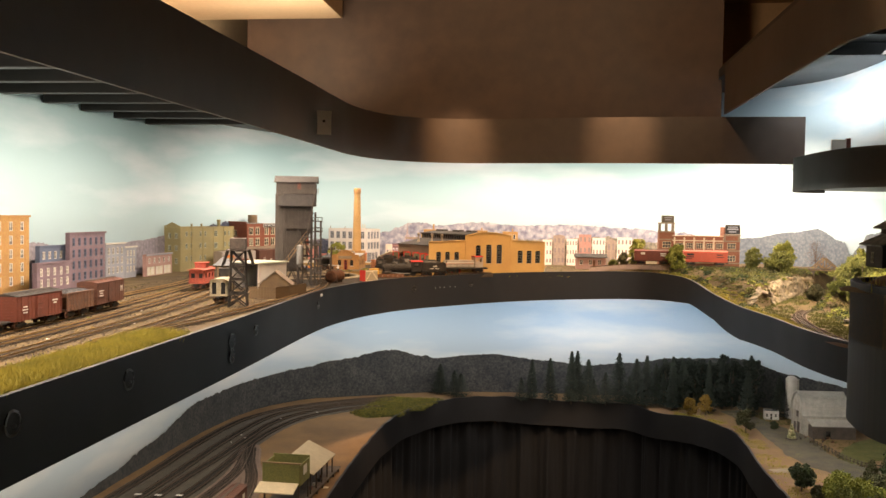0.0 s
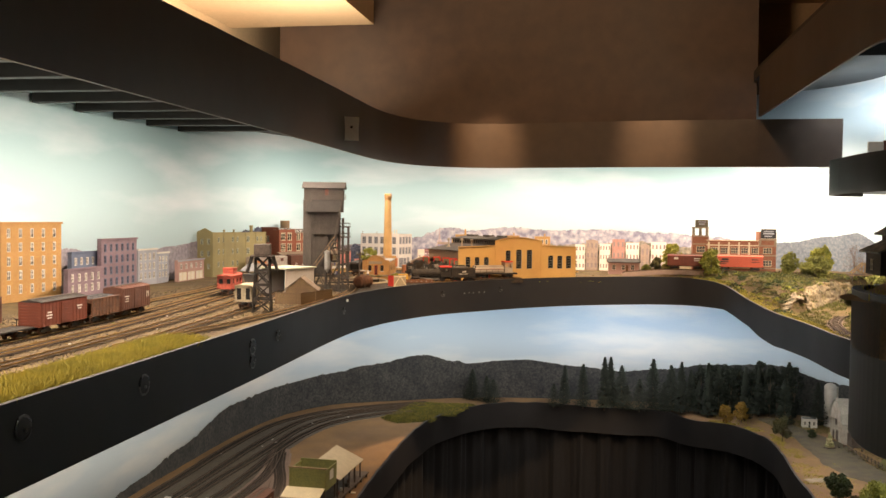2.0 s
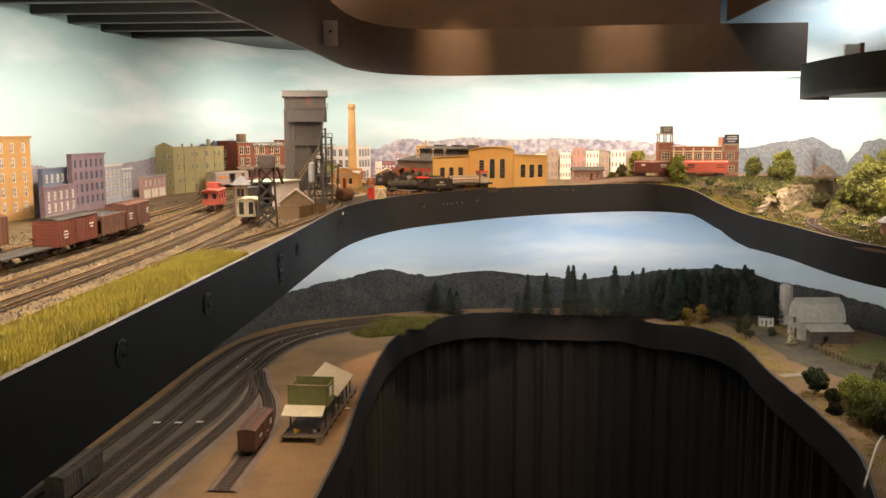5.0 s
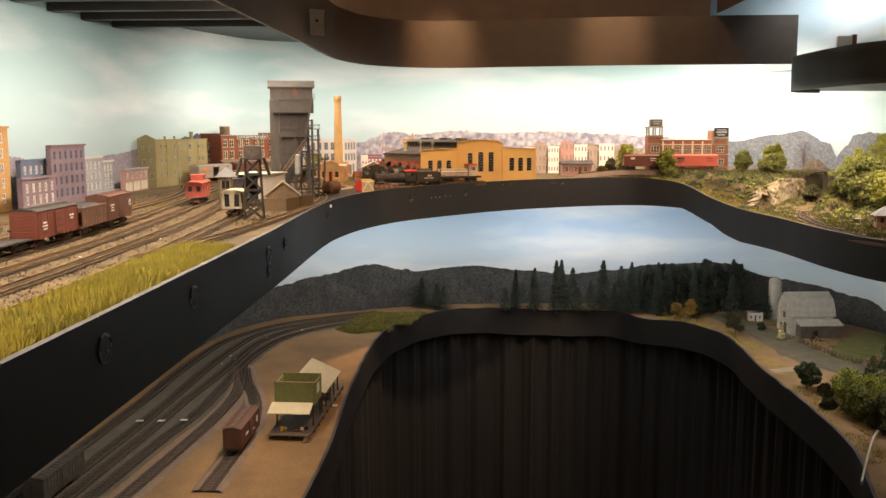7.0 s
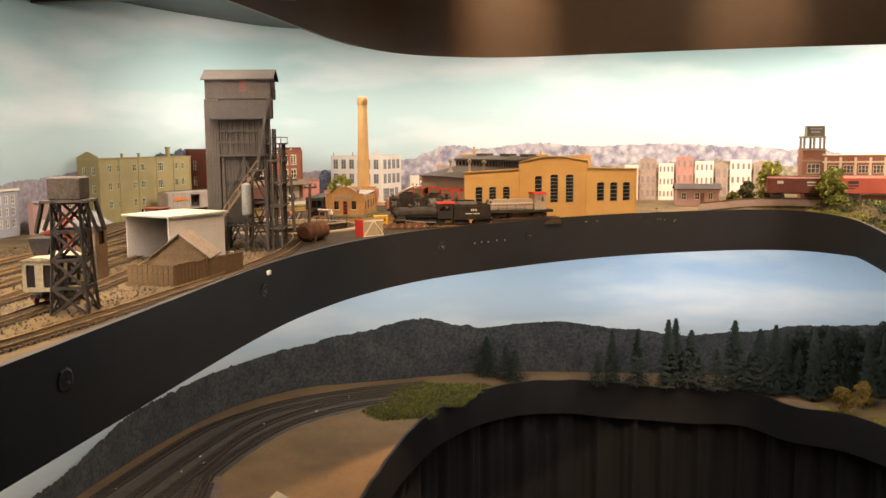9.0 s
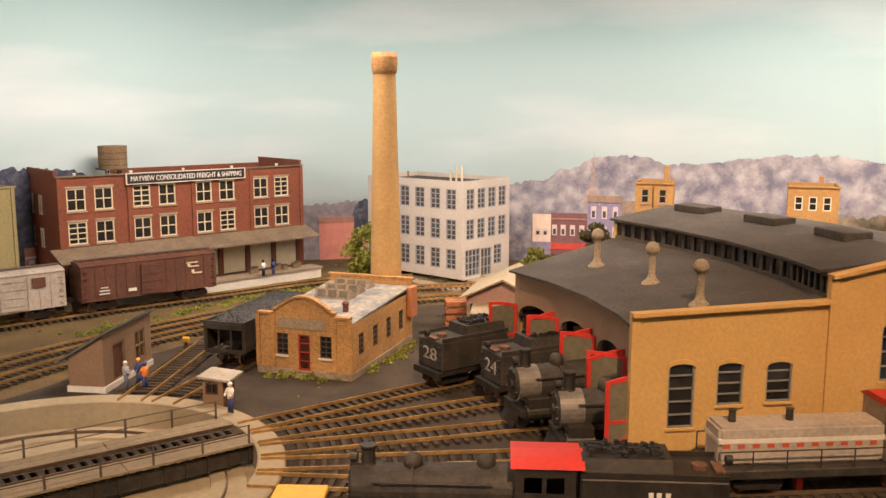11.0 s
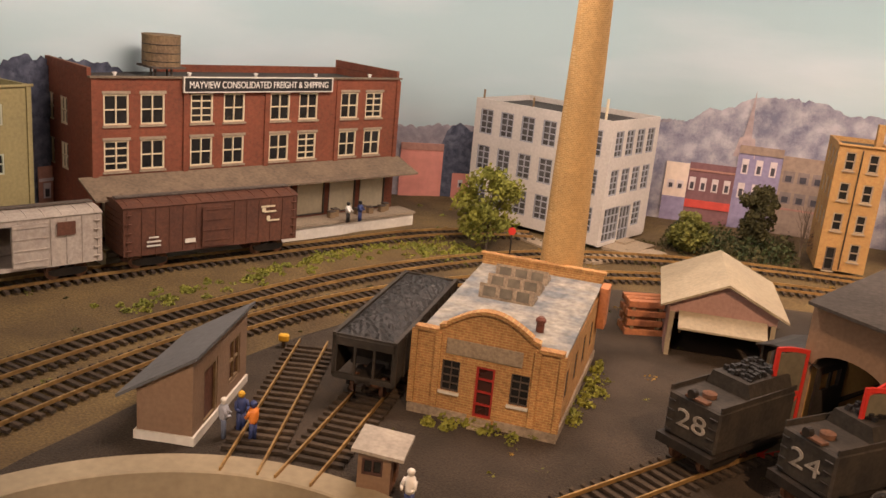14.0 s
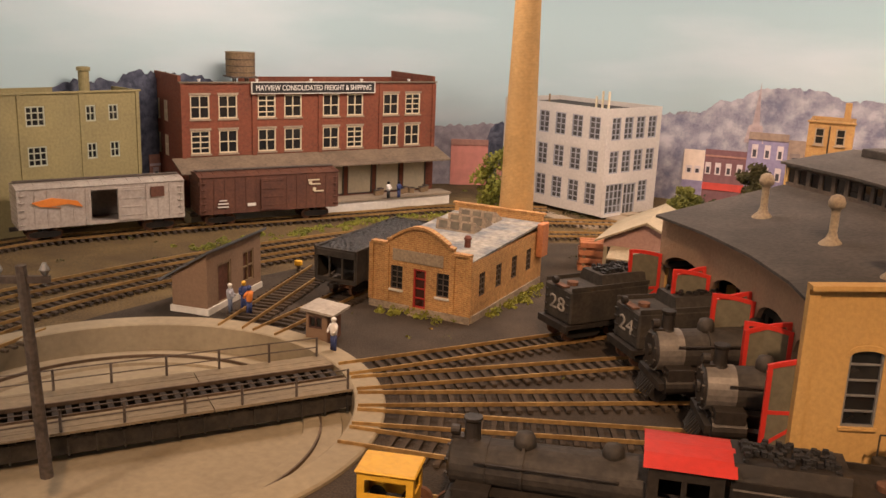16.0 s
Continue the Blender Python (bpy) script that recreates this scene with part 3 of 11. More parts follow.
# ---------------------------------------------------------------- materials of the models
M.update(
    red_brick=brickwork("red_brick", (0.24, 0.060, 0.030), (0.22, 0.12, 0.08)),
    dark_brick=brickwork("dark_red_brick", (0.16, 0.045, 0.030), (0.16, 0.10, 0.08)),
    tan_brick=brickwork("tan_brick", (0.44, 0.23, 0.078), (0.48, 0.33, 0.17), vary=0.16),
    sand_brick=brickwork("sandy_brick", (0.52, 0.265, 0.098), (0.58, 0.38, 0.2), width=0.0036, height=0.0014, vary=0.3),
    yellow_wall=material("ochre_plaster", (0.56, 0.36, 0.125), 0.75, vary=0.12, grain=500, patch=14, bump=0.25, second=(0.49, 0.30, 0.10)),
    stack=brickwork("stack_brick", (0.50, 0.30, 0.11), (0.56, 0.38, 0.18), width=0.002, height=0.0011, vary=0.14),
    green_wall=material("olive_plaster", (0.31, 0.265, 0.12), 0.8, vary=0.16, grain=400, patch=18, bump=0.2, second=(0.24, 0.21, 0.10)),
    white_wall=material("grey_white_concrete", (0.56, 0.53, 0.49), 0.8, vary=0.12, grain=400, patch=25, bump=0.2, second=(0.48, 0.455, 0.42)),
    purple_wall=brickwork("mauve_brick", (0.20, 0.135, 0.165), (0.26, 0.2, 0.22)),
    blue_wall=material("slate_blue_paint", (0.12, 0.15, 0.22), 0.8, vary=0.2, grain=400, patch=20),
    pale_wall=material("pale_blue_paint", (0.34, 0.36, 0.40), 0.8, vary=0.15, grain=400, patch=20),
    pink_wall=material("dusty_pink_stucco", (0.40, 0.25, 0.22), 0.8, vary=0.15, grain=400, patch=20),
    brown_wall=material("brown_plaster", (0.24, 0.155, 0.095), 0.85, vary=0.14, grain=500, patch=30, second=(0.20, 0.125, 0.075)),
    concrete=material("tan_concrete", (0.35, 0.285, 0.20), 0.85, vary=0.3, grain=600, patch=22, bump=0.4, second=(0.26, 0.21, 0.15)),
    smooth_concrete=material("dusty_tan_concrete", (0.32, 0.265, 0.170), 0.8, vary=0.14, grain=220, patch=18, bump=0.08, second=(0.25, 0.205, 0.130)),
    stone=material("stone_footing", (0.38, 0.31, 0.23), 0.85, vary=0.35, grain=500, patch=60, bump=0.5),
    cream=material("cream_paint", (0.66, 0.58, 0.40), 0.65, vary=0.1, grain=300, patch=40),
    offwhite=material("off_white_paint", (0.66, 0.63, 0.55), 0.6, vary=0.1, grain=300, patch=40),
    trim_green=material("pale_green_trim", (0.44, 0.47, 0.36), 0.6, vary=0.1, grain=300, patch=40),
    roof_dark=material("tar_roof", (0.045, 0.040, 0.036), 0.85, vary=0.35, grain=400, patch=30, bump=0.4, second=(0.065, 0.056, 0.048)),
    roof_blue=material("weathered_grey_roof", (0.135, 0.150, 0.165), 0.75, vary=0.4, grain=260, patch=70, bump=0.3, second=(0.30, 0.28, 0.235)),
    door_red=material("dull_red_door_paint", (0.36, 0.030, 0.022), 0.55, vary=0.15, grain=300, patch=40),
    door_dark=material("dark_door_panes", (0.055, 0.022, 0.017), 0.3, vary=0.2, grain=60, patch=60, bump=0.0),
    skylight_dull=material("dusty_skylight_panes", (0.17, 0.15, 0.115), 0.5, vary=0.3, grain=200, patch=90, bump=0.0),
    roof_slate=material("slate_grey_roof", (0.12, 0.125, 0.13), 0.75, vary=0.2, grain=300, patch=40),
    roof_cream=material("cream_shingle_roof", (0.34, 0.29, 0.20), 0.8, vary=0.15, grain=400, patch=50),
    roof_brown=material("brown_shingle_roof", (0.20, 0.15, 0.10), 0.85, vary=0.3, grain=400, patch=60),
    old_wood=material("weathered_wood", (0.115, 0.092, 0.073), 0.9, vary=0.4, grain=500, patch=60, bump=0.5, second=(0.075, 0.060, 0.050)),
    tan_wood=material("tan_wood", (0.24, 0.165, 0.085), 0.85, vary=0.3, grain=500, patch=60, bump=0.4, second=(0.17, 0.115, 0.065)),
    orange_wood=material("reddish_timber", (0.46, 0.185, 0.075), 0.8, vary=0.25, grain=500, patch=60, second=(0.38, 0.15, 0.07)),
    tower_wood=material("sooty_grey_timber", (0.082, 0.072, 0.062), 0.9, vary=0.4, grain=500, patch=60, bump=0.5, second=(0.058, 0.050, 0.043)),
    factory_brick=brickwork("brown_red_brick", (0.33, 0.125, 0.075), (0.34, 0.22, 0.15)),
    caboose_red=material("faded_red_paint", (0.44, 0.085, 0.05), 0.7, vary=0.35, grain=350, patch=60, second=(0.30, 0.075, 0.05)),
    caboose_cream=material("dusty_cream_paint", (0.42, 0.37, 0.25), 0.75, vary=0.35, grain=350, patch=60, second=(0.30, 0.26, 0.17)),
    number_paint=material("faded_number_paint", (0.36, 0.33, 0.28), 0.7, vary=0.3, grain=900, patch=200, second=(0.22, 0.20, 0.17)),
    socket_ring=material("worn_black_metal", (0.16, 0.15, 0.14), 0.28, metal=0.8, vary=0.2, grain=300, patch=40),
    stone_crumb=material("tan_stone_crumbs", (0.27, 0.20, 0.10), 0.95, vary=0.4, grain=300, patch=40, bump=0.3),
    tie_buried=material("dusty_tie_wood", (0.075, 0.052, 0.027), 0.95, vary=0.4, grain=600, patch=80, bump=0.5),
    tar_paper=material("dark_tar_paper", (0.030, 0.028, 0.026), 0.95, vary=0.35, grain=400, patch=30, bump=0.3, second=(0.042, 0.038, 0.034)),
    bridge_planks=material("dusty_olive_planks", (0.225, 0.180, 0.115), 0.9, vary=0.2, grain=250, patch=30, bump=0.15, second=(0.18, 0.145, 0.095)),
    booth_wall=material("dark_maroon_boards", (0.085, 0.040, 0.030), 0.75, vary=0.3, grain=400, patch=60),
    booth_roof=material("grey_felt_roof", (0.40, 0.36, 0.30), 0.85, vary=0.2, grain=400, patch=60),
    tie=material("tie_wood", (0.060, 0.041, 0.024), 0.95, vary=0.4, grain=600, patch=80, bump=0.5, random_tint=0.35),
    tie_dark=material("dark_tie_wood", (0.030, 0.024, 0.019), 0.95, vary=0.4, grain=600, patch=80, bump=0.5),
    rail=material("rusty_rail", (0.50, 0.32, 0.12), 0.42, metal=0.55, vary=0.3, grain=300, patch=40, second=(0.36, 0.22, 0.085)),
    rail_dull=material("weathered_rail", (0.14, 0.095, 0.06), 0.6, metal=0.4, vary=0.3, grain=300, patch=40),
    iron=material("black_iron", (0.020, 0.018, 0.016), 0.5, metal=0.2, vary=0.35, grain=400, patch=60, bump=0.2, second=(0.042, 0.034, 0.027)),
    smokebox=material("graphite_smokebox", (0.22, 0.20, 0.175), 0.5, metal=0.25, vary=0.3, grain=300, patch=70),
    sooty=material("dusty_black", (0.021, 0.0185, 0.0155), 0.72, vary=0.4, grain=400, patch=80, second=(0.045, 0.037, 0.028)),
    grey_metal=material("grey_metal", (0.30, 0.30, 0.29), 0.5, metal=0.3, vary=0.25, grain=300, patch=50),
    rust=material("rust", (0.17, 0.075, 0.035), 0.85, vary=0.4, grain=400, patch=60, second=(0.10, 0.05, 0.03)),
    boxcar_brown=material("oxide_brown_paint", (0.125, 0.048, 0.026), 0.65, vary=0.3, grain=400, patch=40, second=(0.085, 0.034, 0.021)),
    boxcar_red=material("boxcar_red_paint", (0.17, 0.045, 0.024), 0.6, vary=0.2, grain=400, patch=40),
    bright_red=material("bright_red_paint", (0.55, 0.035, 0.022), 0.5, vary=0.12, grain=300, patch=40),
    orange_red=material("orange_red_paint", (0.50, 0.085, 0.035), 0.55, vary=0.12, grain=300, patch=40),
    silver_car=material("dirty_silver_paint", (0.46, 0.41, 0.35), 0.55, metal=0.1, vary=0.2, grain=400, patch=40, second=(0.38, 0.33, 0.28)),
    yellow=material("yellow_paint", (0.70, 0.40, 0.03), 0.5, vary=0.12, grain=300, patch=40),
    orange=material("orange_paint", (0.75, 0.24, 0.04), 0.5, vary=0.12, grain=300, patch=40),
    green_paint=material("green_paint", (0.13, 0.15, 0.045), 0.6, vary=0.25, grain=300, patch=30),
    grey_panel=material("grey_green_panel", (0.15, 0.135, 0.09), 0.6, vary=0.2, grain=300, patch=40),
    coal=material("coal", (0.022, 0.021, 0.021), 0.55, vary=0.5, grain=900, patch=120, bump=0.8),
    glass=material("dark_window_glass", (0.02, 0.021, 0.022), 0.12, vary=0.2, grain=60, patch=60, bump=0.0),
    grey_glass=material("dull_window_glass", (0.12, 0.12, 0.12), 0.25, vary=0.3, grain=60, patch=60, bump=0.0),
    white_paint=material("white_paint", (0.75, 0.73, 0.68), 0.5, vary=0.06, grain=300, patch=40),
    black_paint=material("black_paint", (0.012, 0.012, 0.012), 0.5, vary=0.2, grain=300, patch=40),
    blue_paint=material("blue_paint", (0.03, 0.05, 0.16), 0.6, vary=0.15, grain=300, patch=40),
    foliage=material("light_green_foliage", (0.165, 0.165, 0.028), 0.85, vary=0.4, grain=500, patch=60, bump=0.2, second=(0.105, 0.12, 0.022)),
    foliage_dark=material("deep_green_foliage", (0.045, 0.068, 0.018), 0.85, vary=0.4, grain=500, patch=60, bump=0.2, second=(0.03, 0.045, 0.014)),
    foliage_olive=material("olive_foliage", (0.085, 0.078, 0.024), 0.85, vary=0.4, grain=500, patch=60, bump=0.2, second=(0.055, 0.055, 0.02)),
    foliage_yellow=material("yellow_foliage", (0.32, 0.20, 0.035), 0.85, vary=0.35, grain=500, patch=60, bump=0.2),
    pine=material("dark_pine", (0.016, 0.024, 0.016), 0.9, vary=0.5, grain=400, patch=60, bump=0.2, second=(0.026, 0.034, 0.02)),
    grass=material("yellow_green_grass", (0.44, 0.37, 0.055), 0.9, vary=0.35, grain=300, patch=40, second=(0.30, 0.27, 0.045)),
    bark=material("bark", (0.14, 0.105, 0.075), 0.9, vary=0.3, grain=500, patch=60, bump=0.4),
    rock=material("tan_rock", (0.42, 0.33, 0.19), 0.9, vary=0.4, grain=120, patch=30, bump=0.9, depth=0.003, second=(0.22, 0.18, 0.12)),
    farm_soil=material("farm_soil", (0.085, 0.075, 0.058), 0.95, vary=0.35, grain=500, patch=25, bump=0.5, second=(0.12, 0.10, 0.06)),
    ballast_grey=material("grey_ballast", (0.105, 0.088, 0.066), 0.95, vary=0.45, grain=900, patch=30, bump=0.8, second=(0.075, 0.065, 0.050)),
    ballast_pink=material("pinkish_ballast", (0.21, 0.15, 0.115), 0.95, vary=0.35, grain=900, patch=30, bump=0.7, second=(0.17, 0.12, 0.095)),
)


# ---------------------------------------------------------------- walls, windows, lettering
def panel(bm, at, turn, w, h, t, holes=(), top=None):
    """An upright wall in a building's own axes: from at, along turn degrees, w long and h high, t thick to its inner side, with
    holes (x0, x1, z0, z1) through it. top: (x, z) pairs of an uneven top edge between x = 0 and w."""
    a = radians(turn)
    ux, n = Vector((math.cos(a), math.sin(a), 0)), Vector((-math.sin(a), math.cos(a), 0))
    o = Vector(at)
    tops = top or [(0, h), (w, h)]

    def top_at(x):
        for (xa, za), (xb, zb) in zip(tops, tops[1:]):
            if xa <= x <= xb and xb > xa:
                return za + (zb - za) * (x - xa) / (xb - xa)
        return tops[-1][1]
    hmin = min(z for _, z in tops)
    xs = sorted({round(v, 6) for v in (0, w, *[q[0] for q in holes], *[q[1] for q in holes], *[q[0] for q in tops])})
    zs = sorted({round(v, 6) for v in (0, hmin, *[q[2] for q in holes], *[q[3] for q in holes])})

    def solid(i, j):
        if not (0 <= i < len(xs) - 1 and 0 <= j < len(zs) - 1):
            return False
        x, z = (xs[i] + xs[i + 1]) / 2, (zs[j] + zs[j + 1]) / 2
        return not any(q[0] < x < q[1] and q[2] < z < q[3] for q in holes)

    def quad(*pts):
        bm.faces.new([bm.verts.new(o + ux * x + n * d + Vector((0, 0, z))) for x, d, z in pts])
    for i in range(len(xs) - 1):
        for j in range(len(zs) - 1):
            if not solid(i, j):
                continue
            x0, x1, z0, z1 = xs[i], xs[i + 1], zs[j], zs[j + 1]
            quad((x0, 0, z0), (x1, 0, z0), (x1, 0, z1), (x0, 0, z1))
            quad((x0, t, z0), (x0, t, z1), (x1, t, z1), (x1, t, z0))
            if not solid(i - 1, j):
                quad((x0, 0, z0), (x0, 0, z1), (x0, t, z1), (x0, t, z0))
            if not solid(i + 1, j):
                quad((x1, 0, z0), (x1, t, z0), (x1, t, z1), (x1, 0, z1))
            if not solid(i, j - 1):
                quad((x0, 0, z0), (x0, t, z0), (x1, t, z0), (x1, 0, z0))
            if not solid(i, j + 1) and j + 1 < len(zs) - 1:
                quad((x0, 0, z1), (x1, 0, z1), (x1, t, z1), (x0, t, z1))
        x0, x1 = xs[i], xs[i + 1]
        za, zb = top_at(x0 + 1e-6), top_at(x1 - 1e-6)
        quad((x0, 0, hmin), (x1, 0, hmin), (x1, 0, zb), (x0, 0, za))
        quad((x0, t, hmin), (x0, t, za), (x1, t, zb), (x1, t, hmin))
        quad((x0, 0, za), (x1, 0, zb), (x1, t, zb), (x0, t, za))
        quad((x0, 0, hmin), (x0, 0, za), (x0, t, za), (x0, t, hmin))
        quad((x1, 0, hmin), (x1, t, hmin), (x1, t, zb), (x1, 0, zb))


window_meshes = {}


def shared_mesh(key, mat, build):
    if key not in window_meshes:
        bm = bmesh.new()
        build(bm)
        bmesh.ops.recalc_face_normals(bm, faces=bm.faces[:])
        me = bpy.data.meshes.new(key[0])
        bm.to_mesh(me)
        bm.free()
        me.materials.append(M[mat])
        window_meshes[key] = me
    return window_meshes[key]


def fixed(name, mesh, parent, at, turn=0):
    ob = new(name, mesh)
    ob.parent = parent
    ob.matrix_local = pose(*at, 0, 0, turn)
    return ob


def window(parent, at, turn, w, h, cols, rows, frame_mat, glass_mat="glass", bar=0.0009, name="window", lower=0.0):
    """A window in an opening: frame with bars, set at the wall's face, and the pane behind it. lower: a blind behind the top part."""
    def sash(bm):
        e = bar * 1.3
        xs = [e] + [w * i / cols + o for i in range(1, cols) for o in (-bar / 2, bar / 2)] + [w - e]
        zs = [e] + [h * i / rows + o for i in range(1, rows) for o in (-bar / 2, bar / 2)] + [h - e]
        panel(bm, (0, 0.0004, 0), 0, w, h, 0.0012, [(xs[2 * a], xs[2 * a + 1], zs[2 * b], zs[2 * b + 1]) for a in range(cols) for b in range(rows)])
        bmesh.ops.remove_doubles(bm, verts=bm.verts[:], dist=0.000005)

    def pane(bm):
        box(bm, 0, w, 0.0017, 0.0021, 0, h)
    key = (round(w, 4), round(h, 4), cols, rows, bar)
    f = fixed(name, shared_mesh(("window", frame_mat, *key), frame_mat, sash), parent, at, turn)
    fixed("pane", shared_mesh(("pane", glass_mat, key[0], key[1]), glass_mat, pane), f, (0, 0, 0))
    return f


def lettering(text, parent, at, turn, height, width, mat, name="lettering", depth=0.0002, tilt=90):
    cu = bpy.data.curves.new(name, "FONT")
    cu.body, cu.size, cu.align_x, cu.align_y, cu.extrude = text, 1.0, "CENTER", "CENTER", 0.02
    ob = bpy.data.objects.new(name, cu)
    scene.collection.objects.link(ob)
    bpy.context.view_layer.update()
    me = bpy.data.meshes.new_from_object(ob.evaluated_get(bpy.context.evaluated_depsgraph_get()))
    bpy.data.objects.remove(ob)
    xs, ys = [v.co.x for v in me.vertices], [v.co.y for v in me.vertices]
    sx, sy = width / (max(xs) - min(xs)), height / (max(ys) - min(ys))
    cx, cy = (max(xs) + min(xs)) / 2, (max(ys) + min(ys)) / 2
    for v in me.vertices:
        v.co = ((v.co.x - cx) * sx, (v.co.y - cy) * sy, v.co.z * depth / 0.02)
    me.materials.clear()
    me.materials.append(M[mat])
    out = new(name, me)
    out.parent = parent
    out.matrix_local = pose(*at, 0, 0, turn) @ pose(0, 0, 0, tilt, 0, 0)
    return out


def house(name, label, at, turn, w, d, h, wall_mat, fronts=None, t=0.0025, roof="roof_dark", parapet=0.004, category="building", tops=None, frame_mat="offwhite", glass_mat="glass", group=""):
    """A flat-roofed model building, its front along x facing -y. fronts: for 0 (front), 90, 180, 270 degrees a list of windows
    (x, z, w, h, cols, rows)."""
    th = thing(name, label, category, at, turn, group)
    fronts, tops = fronts or {}, tops or {}
    sides = {0: ((0, 0, 0), w, 0), 90: ((w, t, 0), d - 2 * t, 90), 180: ((w, d, 0), w, 180), 270: ((0, d - t, 0), d - 2 * t, 270)}
    for side, (o, length, ang) in sides.items():
        wins = fronts.get(side, [])
        bm = bmesh.new()
        panel(bm, o, ang, length, h, t, [(x, x + ww, z, z + hh) for x, z, ww, hh, *_ in wins], tops.get(side))
        wall = part("wall", bm, wall_mat, th)
        a = radians(ang)
        for x, z, ww, hh, cols, rows, *more in wins:
            window(th, (o[0] + math.cos(a) * x, o[1] + math.sin(a) * x, o[2] + z), ang, ww, hh, cols, rows, more[0] if more else frame_mat, more[1] if len(more) > 1 else glass_mat, name=more[2] if len(more) > 2 else "window")
    part("roof", one_box(t + 0.0002, w - t - 0.0002, t + 0.0002, d - t - 0.0002, h - parapet - 0.002, h - parapet), roof, th)
    return th


def cornice(th, w, z, depth=0.0015, high=0.002, mat="offwhite", x0=0.0):
    part("cornice", one_box(x0 - depth, w + depth, -depth, -0.0002, z - high, z, 0.0003), mat, th)


# ---------------------------------------------------------------- track
GAUGE = 0.0165


def frames_along(line, step):
    """Places and directions every step along a polyline."""
    out, left = [], step / 2
    for a, b in zip(line, line[1:]):
        a, b = Vector((a[0], a[1], a[2])), Vector((b[0], b[1], b[2]))
        length = (b - a).length
        d = (b - a).normalized() if length else Vector((1, 0, 0))
        s = left
        while s < length:
            out.append((a + d * s, d))
            s += step
        left = s - length
    return out


def swept(bm, line, off, w, h, z0):
    """A bar of section w by h along a line, moved sideways by off, its foot z0 above the line."""
    rows = []
    for i, p in enumerate(line):
        a, b = line[max(i - 1, 0)], line[min(i + 1, len(line) - 1)]
        d = Vector((b[0] - a[0], b[1] - a[1], 0)).normalized()
        s = Vector((d.y, -d.x, 0))
        c = Vector((p[0], p[1], p[2]))
        rows.append([bm.verts.new(c + s * (off + q * w / 2) + Vector((0, 0, z0 + r * h))) for q, r in ((-1, 0), (1, 0), (1, 1), (-1, 1))])
    for a, b in zip(rows, rows[1:]):
        for k in range(4):
            bm.faces.new((a[k], a[(k + 1) % 4], b[(k + 1) % 4], b[k]))
    bm.faces.new(rows[0][::-1])
    bm.faces.new(rows[-1])


def tie_shape(bm):
    box(bm, -0.0013, 0.0013, -0.0145, 0.0145, 0, 0.0016)


def track(points, label, ballast="", rail_mat="rail", z=1.3012, single=False, bed=0.036, smooth_n=0, skirt=0.004, ties="tie", bare=0.0):
    """Track along points (x, y): two rails on ties, on a bed of ballast. single: each tie is a piece of its own."""
    pts = [(p[0], p[1], p[2] if len(p) > 2 else z) for p in points]
    line = [tuple(p) for p in curve_through(pts, smooth_n or max(14, 12 * (len(pts) - 1)))]
    th = thing("track", label, "railway track", group="model railway tracks")
    if ballast:
        bm = bmesh.new()
        rows = []
        for i, p in enumerate(line):
            a, b = line[max(i - 1, 0)], line[min(i + 1, len(line) - 1)]
            d = Vector((b[0] - a[0], b[1] - a[1], 0)).normalized()
            s = Vector((d.y, -d.x, 0))
            j = 0.002 * noise.noise((p[0] * 60, p[1] * 60, 0))
            rows.append([bm.verts.new(Vector(p) + s * o + Vector((0, 0, hz))) for o, hz in ((-bed / 2 - 0.004 + j, -skirt), (-bed / 2 + 0.003, 0.0008), (bed / 2 - 0.003, 0.0008), (bed / 2 + 0.004 + j, -skirt))])
        for a, b in zip(rows, rows[1:]):
            for k in range(3):
                bm.faces.new((a[k], a[k + 1], b[k + 1], b[k]))
        part("ballast", bm, ballast, th)
    for side in (-1, 1):
        bm = bmesh.new()
        swept(bm, line, side * GAUGE / 2, 0.0009, 0.0021, 0.0015)
        part("rail", bm, rail_mat, th)
    places = [q for q in frames_along(line, 0.0066) if (q[0] - Vector(line[0])).length > bare]
    near = [q for q in places if single or (q[0].y > 2.30 and q[0].x < 0.1)][:300]
    me = shared_mesh(("tie", ties), ties, tie_shape)
    for c, d in near:
        fixed("tie", me, th, (c.x, c.y, c.z), math.degrees(math.atan2(d.y, d.x)) + random.uniform(-2, 2))
    far = [q for q in places if not any(q is n for n in near)]
    if far:
        bm = bmesh.new()
        for c, d in far:
            s = Vector((d.y, -d.x, 0))
            j = random.uniform(-0.0006, 0.0006)
            v = [bm.verts.new(c + d * q * 0.0013 + s * (r * 0.0145 + j) + Vector((0, 0, h))) for h in (0, 0.0016) for q, r in ((-1, -1), (1, -1), (1, 1), (-1, 1))]
            for f in ((4, 5, 6, 7), (0, 1, 5, 4), (1, 2, 6, 5), (2, 3, 7, 6), (3, 0, 4, 7)):
                bm.faces.new([v[i] for i in f])
        part("tie_row", bm, ties, th, kind="stuff")
    return th


